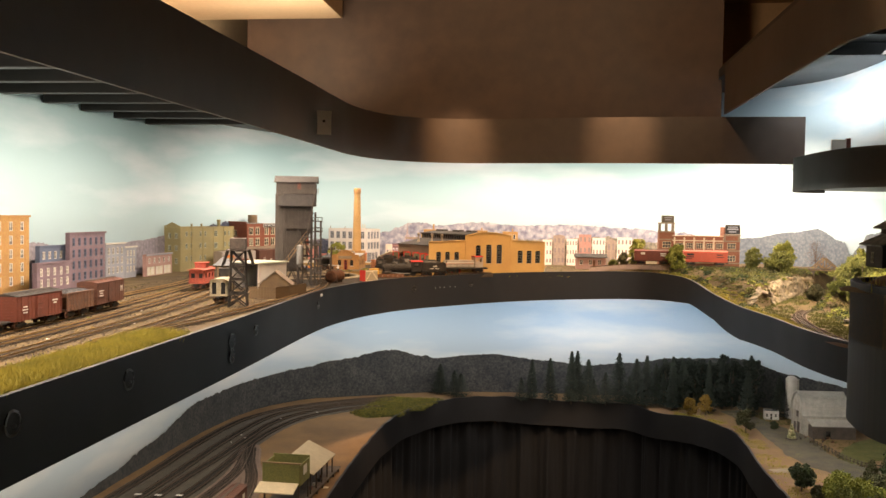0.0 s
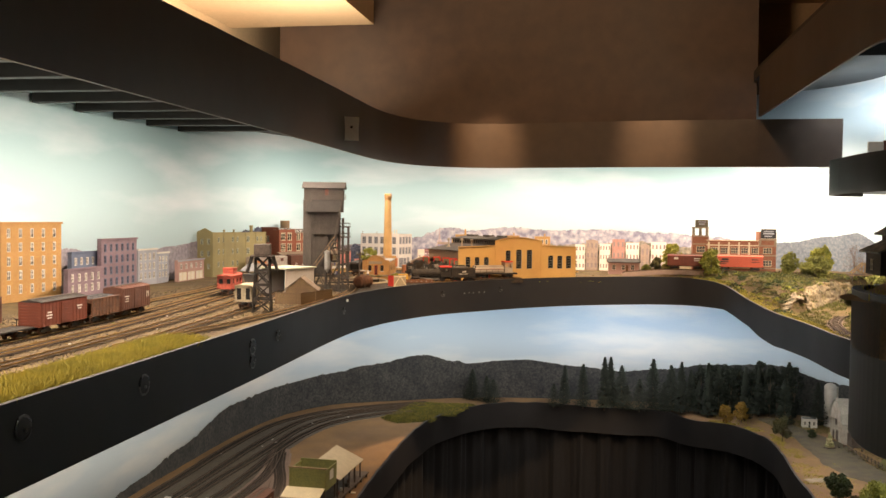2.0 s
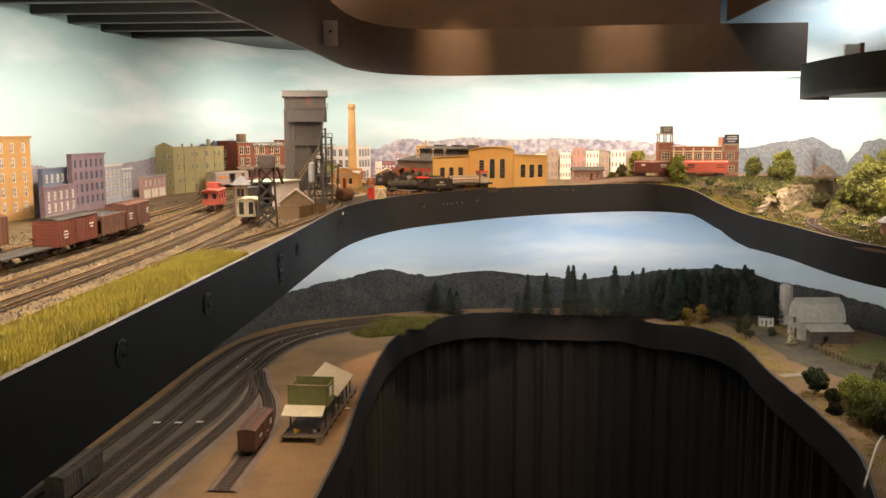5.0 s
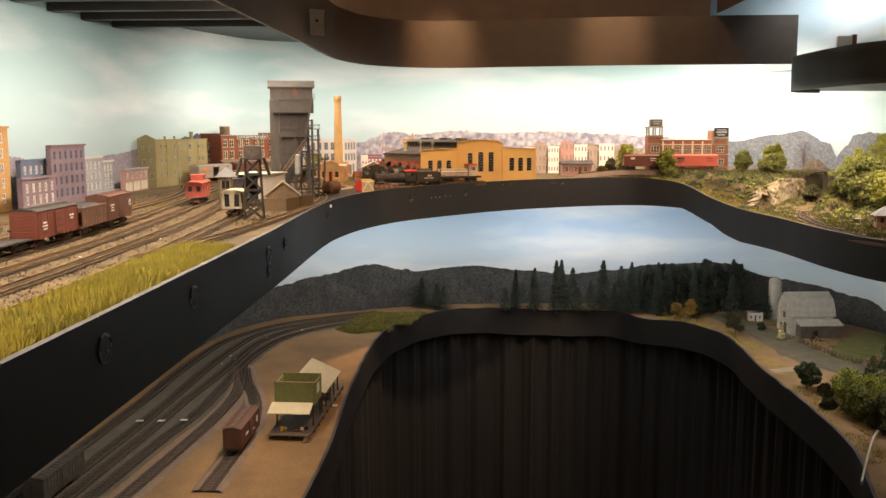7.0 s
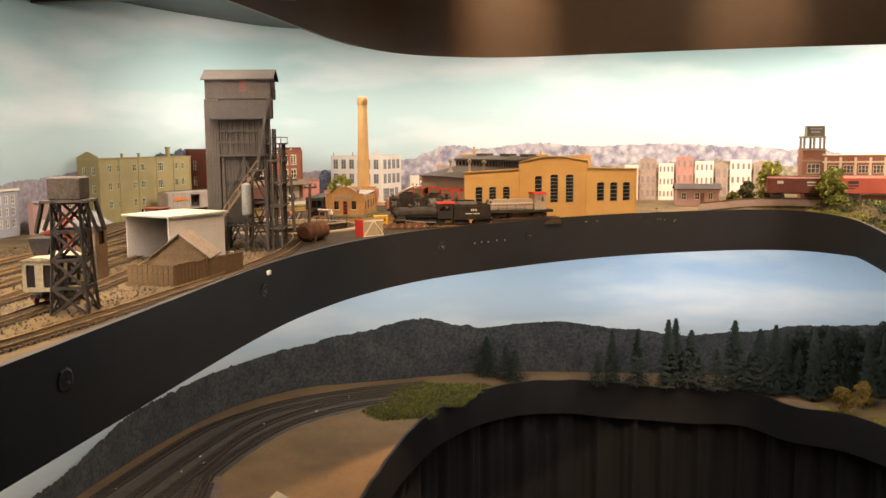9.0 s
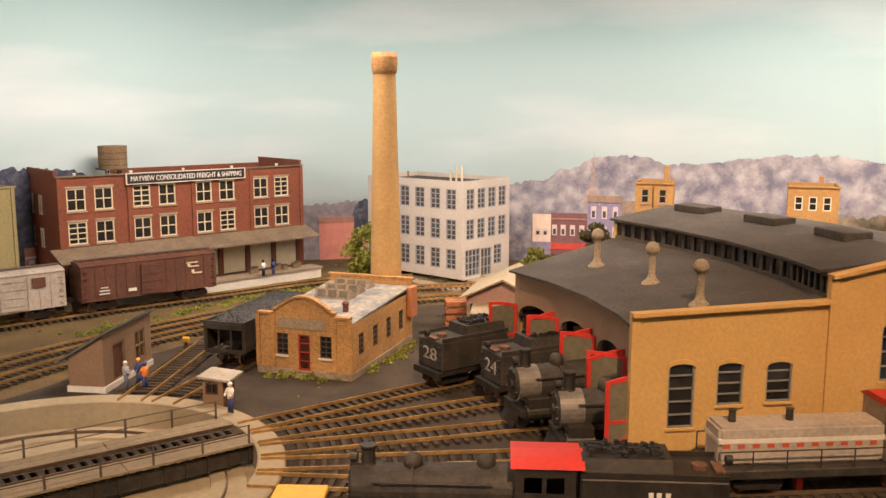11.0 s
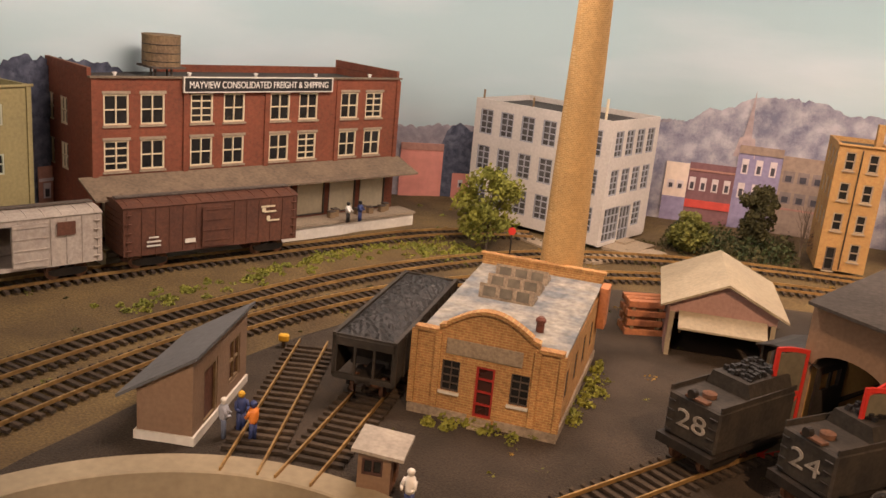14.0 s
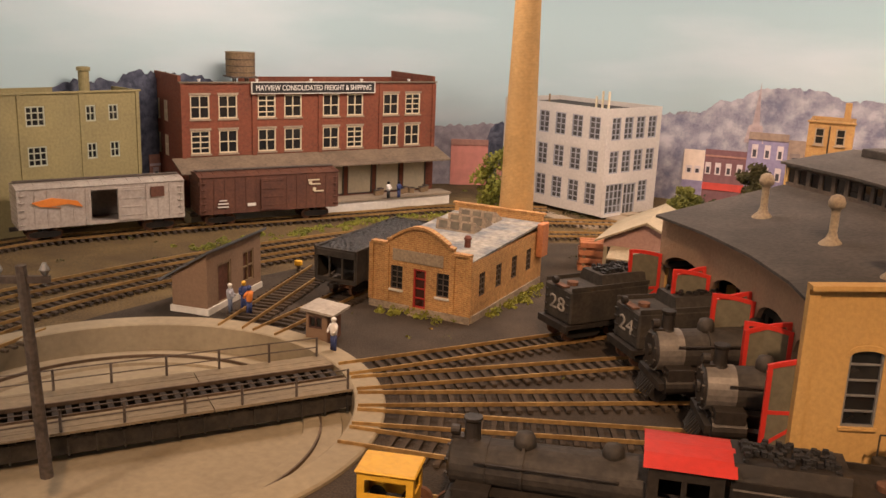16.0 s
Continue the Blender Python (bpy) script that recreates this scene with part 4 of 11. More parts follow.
# ---------------------------------------------------------------- rolling stock
def bogie(parent, x, z=0.0, mat="iron", wheel_r=0.0052):
    """A two-axle truck under a car; x along the car."""
    tr = new("truck")
    tr.parent = parent
    tr.location = (x, 0, z)
    bm = bmesh.new()
    for s in (-1, 1):
        prism(bm, [(-0.0125, 0.0045), (-0.009, 0.003), (-0.004, 0.0028), (0.004, 0.0028), (0.009, 0.003), (0.0125, 0.0045), (0.0125, 0.0068), (0.004, 0.0082), (-0.004, 0.0082), (-0.0125, 0.0068)], "y", s * 0.0105, s * 0.0118)
    box(bm, -0.002, 0.002, -0.0105, 0.0105, 0.0055, 0.0095)
    me = bpy.data.meshes.new("sideframe")
    bmesh.ops.recalc_face_normals(bm, faces=bm.faces[:])
    bm.to_mesh(me)
    bm.free()
    me.materials.append(M[mat])
    fixed("sideframe", me, tr, (0, 0, 0))
    for q in (-0.009, 0.009):
        def wheels(bm):
            for s in (-1, 1):
                rod(bm, (0, s * 0.0070, wheel_r), (0, s * 0.0092, wheel_r), wheel_r, n=14)
            rod(bm, (0, -0.0070, wheel_r), (0, 0.0070, wheel_r), 0.0012, n=6)
        fixed("wheelset", shared_mesh(("wheelset", round(wheel_r, 4)), "rust", wheels), tr, (q, 0, 0))
    return tr


RAIL_TOP = 1.3012 + 0.0036


def car_base(name, label, at, turn, length, group="freight cars"):
    th = thing(name, label, "railway car", at, turn, group)
    for x in (-length / 2 + 0.021, length / 2 - 0.021):
        bogie(th, x)
    bm = bmesh.new()
    box(bm, -length / 2, length / 2, -0.004, 0.004, 0.0098, 0.0125)
    for s in (-1, 1):
        box(bm, s * (length / 2 + 0.0015) - 0.0035, s * (length / 2 + 0.0015) + 0.0035, -0.0015, 0.0015, 0.008, 0.011)
    part("underframe", bm, "iron", th)
    return th


def marks(parent, spots, y, mat):
    """Small bars of lettering too small to read, on a car's side. spots: (x, z, w, h)."""
    bm = bmesh.new()
    for x, z, w, h in spots:
        box(bm, x - w / 2, x + w / 2, min(y, y * 1.02), max(y, y * 1.02), z - h / 2, z + h / 2)
    return part("lettering", bm, mat, parent)


def boxcar(label, at, turn, mat="boxcar_brown", length=0.141, open_door=False, roof_mat=None, ribs=14, walk_mat="old_wood", width=0.034, height=0.037, emblem=None, open_side=-1):
    th = car_base("boxcar", label, at, turn, length)
    L, W, z0, z1 = length / 2, width / 2, 0.0118, 0.0118 + height
    bm = bmesh.new()
    door = (-0.011, 0.011)
    for s in (-1, 1):
        holes = [(L + door[0], L + door[1], 0.0025, height - 0.004)] if open_door and s == open_side else []
        if s < 0:
            panel(bm, (-L, -W, z0), 0, 2 * L, height, 0.0012, holes)
        else:
            panel(bm, (L, W, z0), 180, 2 * L, height, 0.0012, holes)
    box(bm, -L, -L + 0.0012, -W + 0.0012, W - 0.0012, z0, z1)
    box(bm, L - 0.0012, L, -W + 0.0012, W - 0.0012, z0, z1)
    box(bm, -L + 0.0012, L - 0.0012, -W + 0.0012, W - 0.0012, z0, z0 + 0.0012)
    part("body", bm, mat, th)
    bm = bmesh.new()
    prism(bm, [(-W - 0.0008, z1), (W + 0.0008, z1), (W * 0.6, z1 + 0.0022), (0, z1 + 0.0032), (-W * 0.6, z1 + 0.0022)], "x", -L - 0.0006, L + 0.0006)
    part("roof", bm, roof_mat or mat, th)
    me = shared_mesh(("roof_rib", roof_mat or mat, W), roof_mat or mat, lambda bm: prism(bm, [(-W - 0.001, 0.0002), (W + 0.001, 0.0002), (W * 0.6, 0.0027), (0, 0.0037), (-W * 0.6, 0.0027)], "x", -0.0004, 0.0004))
    for i in range(13):
        fixed("roof_rib", me, th, (-L + 0.004 + i * (2 * L - 0.008) / 12, 0, z1))
    rib = shared_mesh(("rib", mat, height), mat, lambda bm: box(bm, -0.0004, 0.0004, -0.0005, 0, z0 + 0.001, z1 - 0.001))
    rung = shared_mesh(("grab_iron", mat), mat, lambda bm: box(bm, -0.002, 0.002, -0.0013, 0, 0, 0.0005))
    ridge_bar = shared_mesh(("end_rib", mat, W), mat, lambda bm: box(bm, 0, 0.0007, -W + 0.002, W - 0.002, 0, 0.002))
    part("roofwalk", one_box(-L, L, -0.003, 0.003, z1 + 0.0038, z1 + 0.0046), walk_mat, th)
    for s in (-1, 1):
        for i in range(ribs):
            x = -L + 0.003 + i * (2 * L - 0.006) / (ribs - 1)
            if not door[0] - 0.001 < x < door[1] + 0.001:
                fixed("rib", rib, th, (x, s * W, 0), 0 if s < 0 else 180)
        bm = bmesh.new()
        shift = 0.022 if open_door and s == open_side else 0.0
        box(bm, door[0] + shift, door[1] + shift, min(s * (W + 0.0008), s * (W + 0.0018)), max(s * (W + 0.0008), s * (W + 0.0018)), z0 + 0.002, z1 - 0.003)
        for q in range(4):
            zz = z0 + 0.006 + q * (height - 0.011) / 3.06
            box(bm, door[0] + shift, door[1] + shift, min(s * (W + 0.0018), s * (W + 0.0023)), max(s * (W + 0.0018), s * (W + 0.0023)), zz, zz + 0.0006)
        part("door", bm, mat, th)
        for e in (-1, 1):
            for q in range(5):
                fixed("grab_iron", rung, th, (e * (L - 0.0035), s * W, z0 + 0.004 + q * (height - 0.008) / 4.2), 0 if s < 0 else 180)
    for e in (-1, 1):
        for q in range(7):
            fixed("end_rib", ridge_bar, th, (e * L, 0, z0 + 0.003 + q * (height - 0.006) / 6.8), 0 if e > 0 else 180)
    return th, W


def hopper(label, at, turn, mat="sooty", length=0.118, load="coal", width=0.033, height=0.029):
    th = car_base("hopper_car", label, at, turn, length)
    L, W, z0, z1 = length / 2, width / 2, 0.012, 0.012 + height
    bm = bmesh.new()
    for s in (-1, 1):
        box(bm, -L, L, min(s * W, s * (W - 0.001)), max(s * W, s * (W - 0.001)), z0, z1)
        box(bm, -L - 0.0005, L + 0.0005, min(s * (W + 0.0008), s * (W - 0.0012)), max(s * (W + 0.0008), s * (W - 0.0012)), z1 - 0.0014, z1 + 0.0004)
    for e in (-1, 1):
        beam(bm, (e * L, 0, z1 - 0.0012), (e * (L - 0.024), 0, z0 + 0.003), 2 * W - 0.0024, 0.0012)
        box(bm, min(e * L, e * (L - 0.0012)), max(e * L, e * (L - 0.0012)), -W, W, z1 - 0.006, z1)
        box(bm, min(e * L, e * (L - 0.002)), max(e * L, e * (L - 0.002)), -W, W, z0 - 0.001, z0 + 0.002)
    box(bm, -L + 0.024, L - 0.024, -W + 0.001, W - 0.001, z0 - 0.002, z0 + 0.003)
    part("body", bm, mat, th)
    rib = shared_mesh(("rib", mat, height, "hopper"), mat, lambda bm: box(bm, -0.0006, 0.0006, -0.001, 0, z0, z1 - 0.0014))
    post = shared_mesh(("end_post", mat, height), mat, lambda bm: box(bm, -0.0006, 0.0006, -0.0006, 0.0006, z0, z1 - 0.002))
    for s in (-1, 1):
        for i in range(9):
            fixed("rib", rib, th, (-L + 0.001 + i * (2 * L - 0.002) / 8, s * W, 0), 0 if s < 0 else 180)
        for q in (-1, -0.34, 0.34, 1):
            fixed("end_post", post, th, (s * (L - 0.0012), q * (W - 0.0012), 0))
    if load:
        bm = bmesh.new()
        nx, ny = 60, 16
        g = [[bm.verts.new((-L + 0.002 + (2 * L - 0.004) * i / nx, -W + 0.0013 + (2 * W - 0.0026) * j / ny,
                            z1 - 0.001 + 0.005 * math.sin(math.pi * i / nx) ** 0.5 * math.sin(math.pi * j / ny) ** 0.7 + random.uniform(-0.0008, 0.0010) * (0 < i < nx and 0 < j < ny))) for j in range(ny + 1)] for i in range(nx + 1)]
        for i in range(nx):
            for j in range(ny):
                bm.faces.new((g[i][j], g[i + 1][j], g[i + 1][j + 1], g[i][j + 1]))
        part("coal_load", bm, load, th, "heaped black coal load")
    return th


# ---------------------------------------------------------------- plants
def leaf(bm, c, size, lean=None):
    d = Vector((random.gauss(0, 1), random.gauss(0, 1), random.gauss(0, 1))).normalized() if lean is None else lean
    s = d.orthogonal().normalized() * size
    q = d.cross(s).normalized() * size * random.uniform(0.5, 0.9)
    bm.faces.new([bm.verts.new(c + s), bm.verts.new(c + q), bm.verts.new(c - s), bm.verts.new(c - q)])


def tree(label, at, height, spread, mat, seed=0, clumps=26, leaves=110, leaf_size=0.0021, trunk=0.33, category="tree", group="model trees", bare=False):
    random.seed(seed)
    th = thing("tree", label, category, at, 0, group)
    bm = bmesh.new()
    rod(bm, (0, 0, -0.002), (0, 0, height * trunk), height * 0.024, height * 0.016, n=7, caps=False)
    rod(bm, (0, 0, height * trunk), (0.002, 0.001, height * 0.85), height * 0.016, height * 0.005, n=6, caps=False)
    tips = []
    for i in range(clumps):
        a, u = random.uniform(0, 2 * math.pi), random.uniform(0.0, 1.0)
        r = spread * random.uniform(0.35, 1.0) * math.sin(math.pi * (0.18 + 0.74 * u)) ** 0.7
        tips.append(Vector((r * math.cos(a), r * math.sin(a), height * (trunk + (1 - trunk) * (0.04 + 0.94 * u)))))
    for tip in tips[::2]:
        z = height * random.uniform(trunk * 0.8, 0.62)
        rod(bm, (0, 0, min(z, tip.z * 0.95)), tip, height * 0.008, height * 0.002, n=5, caps=False)
        if bare:
            for _ in range(3):
                q = tip + Vector((random.gauss(0, 1), random.gauss(0, 1), random.uniform(0.2, 1.4))) * spread * 0.28
                rod(bm, tip * 0.8, q, height * 0.004, height * 0.0012, n=4, caps=False)
    part("trunk", bm, "bark", th)
    if not bare:
        bm = bmesh.new()
        for tip in tips:
            rad = spread * random.uniform(0.22, 0.42)
            for _ in range(leaves):
                v = Vector((random.gauss(0, 1), random.gauss(0, 1), random.gauss(0, 0.75)))
                v = v.normalized() * rad * random.uniform(0.45, 1.05)
                leaf(bm, tip + v, leaf_size * random.uniform(0.6, 1.4))
        part("crown", bm, mat, th)
    return th


def pine(label, at, height, spread, seed=0, mat="pine"):
    random.seed(seed)
    th = thing("pine_tree", label, "tree", at, 0, "dark pine trees")
    bm = bmesh.new()
    rod(bm, (0, 0, -0.002), (0, 0, height * 0.97), height * 0.018, height * 0.003, n=6, caps=False)
    part("trunk", bm, "bark", th)
    bm = bmesh.new()
    for i in range(1500):
        u = random.random() ** 1.15
        z = height * (0.07 + 0.93 * u)
        r = spread * 1.55 * (1 - u) ** 0.72 * random.uniform(0.35, 1.05) * (1 + 0.18 * math.sin(z * 420))
        a = random.uniform(0, 2 * math.pi)
        out = Vector((math.cos(a), math.sin(a), -0.45)).normalized()
        c = Vector((r * math.cos(a), r * math.sin(a), z))
        s = Vector((-math.sin(a), math.cos(a), 0)) * height * 0.026
        q = out * height * random.uniform(0.02, 0.04)
        bm.faces.new([bm.verts.new(c - s - q * 0.4), bm.verts.new(c + s - q * 0.4), bm.verts.new(c + q)])
    part("crown", bm, mat, th)
    return th


def shrubs(name, label, spots, mat, size=0.0014, count=70, category="shrubs"):
    """Low clumps of loose foliage. spots: (x, y, z, radius, height)."""
    bm = bmesh.new()
    for x, y, z, r, h in spots:
        for _ in range(int(count)):
            a, q = random.uniform(0, 2 * math.pi), math.sqrt(random.random())
            hh = h * (1 - q * q * 0.8) * random.uniform(0.1, 1.0)
            leaf(bm, Vector((x + r * q * math.cos(a), y + r * q * math.sin(a), z + hh)), size * random.uniform(0.6, 1.4))
    ob = part(name, bm, mat)
    return tagged(ob, label, category, kind="stuff")

# ---------------------------------------------------------------- engine yard: dark cinders round the turntable
G = 1.30
bm = bmesh.new()
outer = [(-0.445, 2.48), (-0.44, 2.56), (-0.43, 2.66), (-0.405, 2.76), (-0.36, 2.86), (-0.28, 2.945), (-0.17, 2.985), (-0.05, 3.0), (0.10, 2.94), (0.30, 2.80), (0.33, 2.765), (0.26, 2.72), (0.155, 2.632), (0.065, 2.535), (-0.05, 2.388), (-0.11, 2.262), (-0.148, 2.115), (-0.166, 1.98), (-0.22, 2.10), (-0.30, 2.24), (-0.40, 2.33)]
ring = [(p.x, p.y) for p in curve_through([*outer, outer[0]], 220)]
cen = Vector((-0.19, 2.60))
rows = []
for k in range(0, 41):
    rows.append([])
    for i, (x, y) in enumerate(ring):
        q = Vector((x, y))
        # from the pit's rim outwards
        d = (q - Vector(PIT)).normalized()
        a = Vector(PIT) + d * 0.129
        p = a.lerp(q, k / 40)
        edge = 0.0012 if k < 40 else -0.0025
        rows[-1].append(bm.verts.new((p.x, p.y, G + edge + 0.0005 * noise.noise((p.x * 45, p.y * 45, 0)) * (k > 0))))
for a, b in zip(rows, rows[1:]):
    for i in range(len(ring) - 1):
        bm.faces.new((a[i], a[i + 1], b[i + 1], b[i]))
tagged(part("ground_cinders", bm, "cinder", smooth=True), "dark cinder ground round the turntable and engine house", kind="structure")


# ---------------------------------------------------------------- turntable
def polar(r, deg, z=0.0):
    return Vector((PIT[0] + r * math.cos(radians(deg)), PIT[1] + r * math.sin(radians(deg)), z))


tt = thing("turntable_pit", "round tan concrete turntable pit with a raised rim", "turntable pit", (*PIT, 0))
bm = bmesh.new()
lathe_pts = [(0.1195, 1.286), (0.1195, G + 0.0032), (0.1205, G + 0.0038), (0.1345, G + 0.0038), (0.1355, G + 0.0028), (0.1355, G - 0.004), (0.123, G - 0.004), (0.123, 1.286)]
n = 120
rings = [[bm.verts.new((r * math.cos(2 * math.pi * i / n), r * math.sin(2 * math.pi * i / n), z)) for i in range(n)] for r, z in lathe_pts]
for a, b in zip(rings, rings[1:] + rings[:1]):
    for i in range(n):
        bm.faces.new((a[i], a[(i + 1) % n], b[(i + 1) % n], b[i]))
part("rim", bm, "smooth_concrete", tt)
bm = bmesh.new()
lathe(bm, [(0.1225, 1.2835), (0.1225, 1.2868), (0.1135, 1.2868), (0.1130, 1.2882), (0.0930, 1.2884), (0.0925, 1.2866), (0.012, 1.2866), (0.011, 1.2885), (0.002, 1.2888)], n=96)
part("pit_floor", bm, "smooth_concrete", tt)
bm = bmesh.new()
line = [(0.102 * math.cos(2 * math.pi * i / 96), 0.102 * math.sin(2 * math.pi * i / 96), 1.2884) for i in range(97)]
swept(bm, line, 0, 0.0010, 0.0018, 0)
part("ring_rail", bm, "rail_dull", tt)

BR = 57.5
br = thing("turntable_bridge", "weathered grey turntable bridge with plank walkways and handrails", "turntable bridge", (*PIT, 0), BR)
R = 0.1178
for s in (-1, 1):
    bm = bmesh.new()
    prism(bm, [(-R, 1.2925), (-R * 0.86, 1.2908), (R * 0.86, 1.2908), (R, 1.2925), (R, 1.3000), (-R, 1.3000)], "y", s * 0.0225, s * 0.0240)
    for i in range(19):
        x = -R * 0.97 + i * 2 * R * 0.97 / 18
        box(bm, x - 0.0005, x + 0.0005, min(s * 0.0240, s * 0.0256), max(s * 0.0240, s * 0.0256), 1.2905, 1.2998)
    part("girder", bm, "sooty", br)
bm = bmesh.new()
for s in (-1, 1):
    for k in range(6):
        y0, y1 = s * (0.0100 + k * 0.0029), s * (0.0100 + k * 0.0029 + 0.0027)
        for x0, x1 in ((-R, -R * 0.31), (-R * 0.305, R * 0.36), (R * 0.365, R)):
            box(bm, x0, x1, min(y0, y1), max(y0, y1), 1.3023, 1.3034 + random.uniform(0, 0.0003))
part("walkway", bm, "bridge_planks", br, "dusty tan plank walkways along the rails", kind="stuff")
bridge_tie = shared_mesh(("bridge_tie",), "tie_dark", lambda b_: box(b_, -0.0014, 0.0014, -0.0255, 0.0255, 1.3002, 1.3022))
for i in range(36):
    fixed("tie", bridge_tie, br, (-R + 0.003 + i * (2 * R - 0.006) / 35, 0, 0))
for s in (-1, 1):
    bm = bmesh.new()
    swept(bm, [(-R, 0, 1.3022), (R, 0, 1.3022)], s * GAUGE / 2, 0.0009, 0.0021, 0)
    part("rail", bm, "rail_dull", br)
    bm = bmesh.new()
    for i in range(9):
        x = -R + 0.004 + i * (2 * R - 0.008) / 8
        rod(bm, (x, s * 0.0262, 1.3030), (x, s * 0.0262, 1.3150), 0.0007, n=6)
    for z in (1.3090, 1.3147):
        rod(bm, (-R + 0.004, s * 0.0262, z), (R - 0.004, s * 0.0262, z), 0.00035, n=6)
    part("handrail", bm, "old_wood", br)

# ---------------------------------------------------------------- tracks that meet the turntable
STALLS = (57.5, 47.4, 37.3, 27.3)
for deg in (*STALLS, 17.5):
    track([polar(q, deg).xy for q in (0.121, 0.2, 0.36 if deg > 20 else 0.30)], "rusty rails on dark ties from the turntable to the engine house", single=True, z=1.3018, bare=0.017)
for deg, r in ((107.0, 0.275), (95.5, 0.40)):
    track([polar(q, deg).xy for q in (0.121, 0.2, r)], "rusty rails on dark ties leading from the turntable", single=True, z=1.3018, bare=0.017)
stop = thing("track_bumper", "small yellow bumper at the end of a stub track", "bumper", tuple(polar(0.268, 110.5, 1.3015)), 107)
part("post", one_box(-0.001, 0.001, -0.001, 0.001, 0, 0.005), "tie", stop)
part("head", one_box(-0.002, 0.002, -0.003, 0.003, 0.004, 0.0085, 0.0008), "yellow", stop, "yellow painted head")

# ---------------------------------------------------------------- roundhouse
A0, A1 = 20.6, 56.0
R0, R1, RC0, RC1 = 0.333, 0.664, 0.432, 0.555
rh = thing("roundhouse", "ochre walled model roundhouse with dark roofs and red stall doors", "engine house", (*PIT, 0))


def loc(r, deg, z):
    return Vector((r * math.cos(radians(deg)), r * math.sin(radians(deg)), z))


bounds = [A0 + (A1 - A0) * i / 4 for i in range(5)]
# radial end wall towards the aisle, with its stepped top and nine arched windows
AW = 30.3
wl = 0.366


def wall_at(x, z):
    """A place on the end wall, x along it from its corner by the pit."""
    return loc(0.3215, A0, z) + Vector((math.cos(radians(AW)), math.sin(radians(AW)), 0)) * x


def wall_deg(r):
    """The angle at which the end wall stands at a radius from the pit's middle."""
    o, d = loc(0.3215, A0, 0), Vector((math.cos(radians(AW)), math.sin(radians(AW)), 0))
    along = -o.dot(d) + math.sqrt(max(o.dot(d) ** 2 - o.dot(o) + r * r, 0))
    p = o + d * along
    return math.degrees(math.atan2(p.y, p.x)) + 0.45


wins = [(0.0205, 0.034, 0.0140, 0.040), (0.0465, 0.046, 0.0140, 0.024), (0.0730, 0.047, 0.0140, 0.024), (0.1345, 0.057, 0.0150, 0.033), (0.1645, 0.038, 0.0165, 0.0545), (0.1945, 0.038, 0.0165, 0.0545),
        (0.2555, 0.040, 0.0160, 0.037), (0.2815, 0.039, 0.0160, 0.038), (0.3065, 0.040, 0.0160, 0.037)]
wins = [(x * (1.04 + 0.17 * x), z - 0.018 * x, w * 1.06, min(h, 0.070 - z if x < 0.1 else h)) for x, z, w, h in wins]
low_ground_z = G - 0.002
bm = bmesh.new()
panel(bm, tuple(wall_at(0, G - 0.002)), AW, wl, 0.1, 0.003, [(x, x + w, z, z + h) for x, z, w, h in wins],
      [(0, 0.096), (0.1105, 0.100), (0.1107, 0.1135), (0.158, 0.1225), (0.204, 0.1225), (0.2555, 0.1135), (0.2557, 0.1000), (wl, 0.0960)])
part("end_wall", bm, "yellow_wall", rh, "ochre plaster end wall")
# raised coping and piers on that wall
bm = bmesh.new()
for x0, x1, za, zb in ((0, 0.1106, 0.0945, 0.0985), (0.1106, 0.158, 0.112, 0.121), (0.158, 0.204, 0.121, 0.121), (0.204, 0.2556, 0.121, 0.112), (0.2556, wl, 0.0985, 0.0945)):
    a, b = wall_at(x0, G + za), wall_at(x1, G + zb)
    beam(bm, a, b, 0.0065, 0.0022)
part("coping", bm, "yellow_wall", rh)
for x in (0.0, 0.1105, 0.2525, wl - 0.0045):
    bm = bmesh.new()
    o = wall_at(x, G - 0.002) + Vector((math.sin(radians(AW)), -math.cos(radians(AW)), 0)) * 0.0012
    panel(bm, tuple(o), AW, 0.0045, 0.093 if x < 0.05 or x > 0.3 else 0.112, 0.0011)
    part("pier", bm, "yellow_wall", rh)
for x, z, w, h in wins:
    fr = window(rh, tuple(wall_at(x, G - 0.002 + z)), AW, w, h, 1, max(4, int(h / 0.0068)), "grey_metal", "glass", bar=0.0007, name="arched_window")
    bm = bmesh.new()
    arc = [(w / 2 - w / 2 * 1.12 * math.cos(math.pi * i / 10), h - 0.0015 + 0.0034 * math.sin(math.pi * i / 10)) for i in range(11)]
    prism(bm, [*arc, (w * 1.06, h - 0.0035), (w, h - 0.0035), *[(w / 2 + w / 2 * math.cos(math.pi * i / 10), h - 0.0032 + 0.0026 * math.sin(math.pi * i / 10)) for i in range(11)], (0, h - 0.0035), (-w * 0.06, h - 0.0035)], "y", -0.0006, 0.0004)
    part("arch", bm, "yellow_wall", fr)
    part("sill", one_box(-0.001, w + 0.001, -0.0012, 0.0002, -0.0014, -0.0001), "yellow_wall", fr)
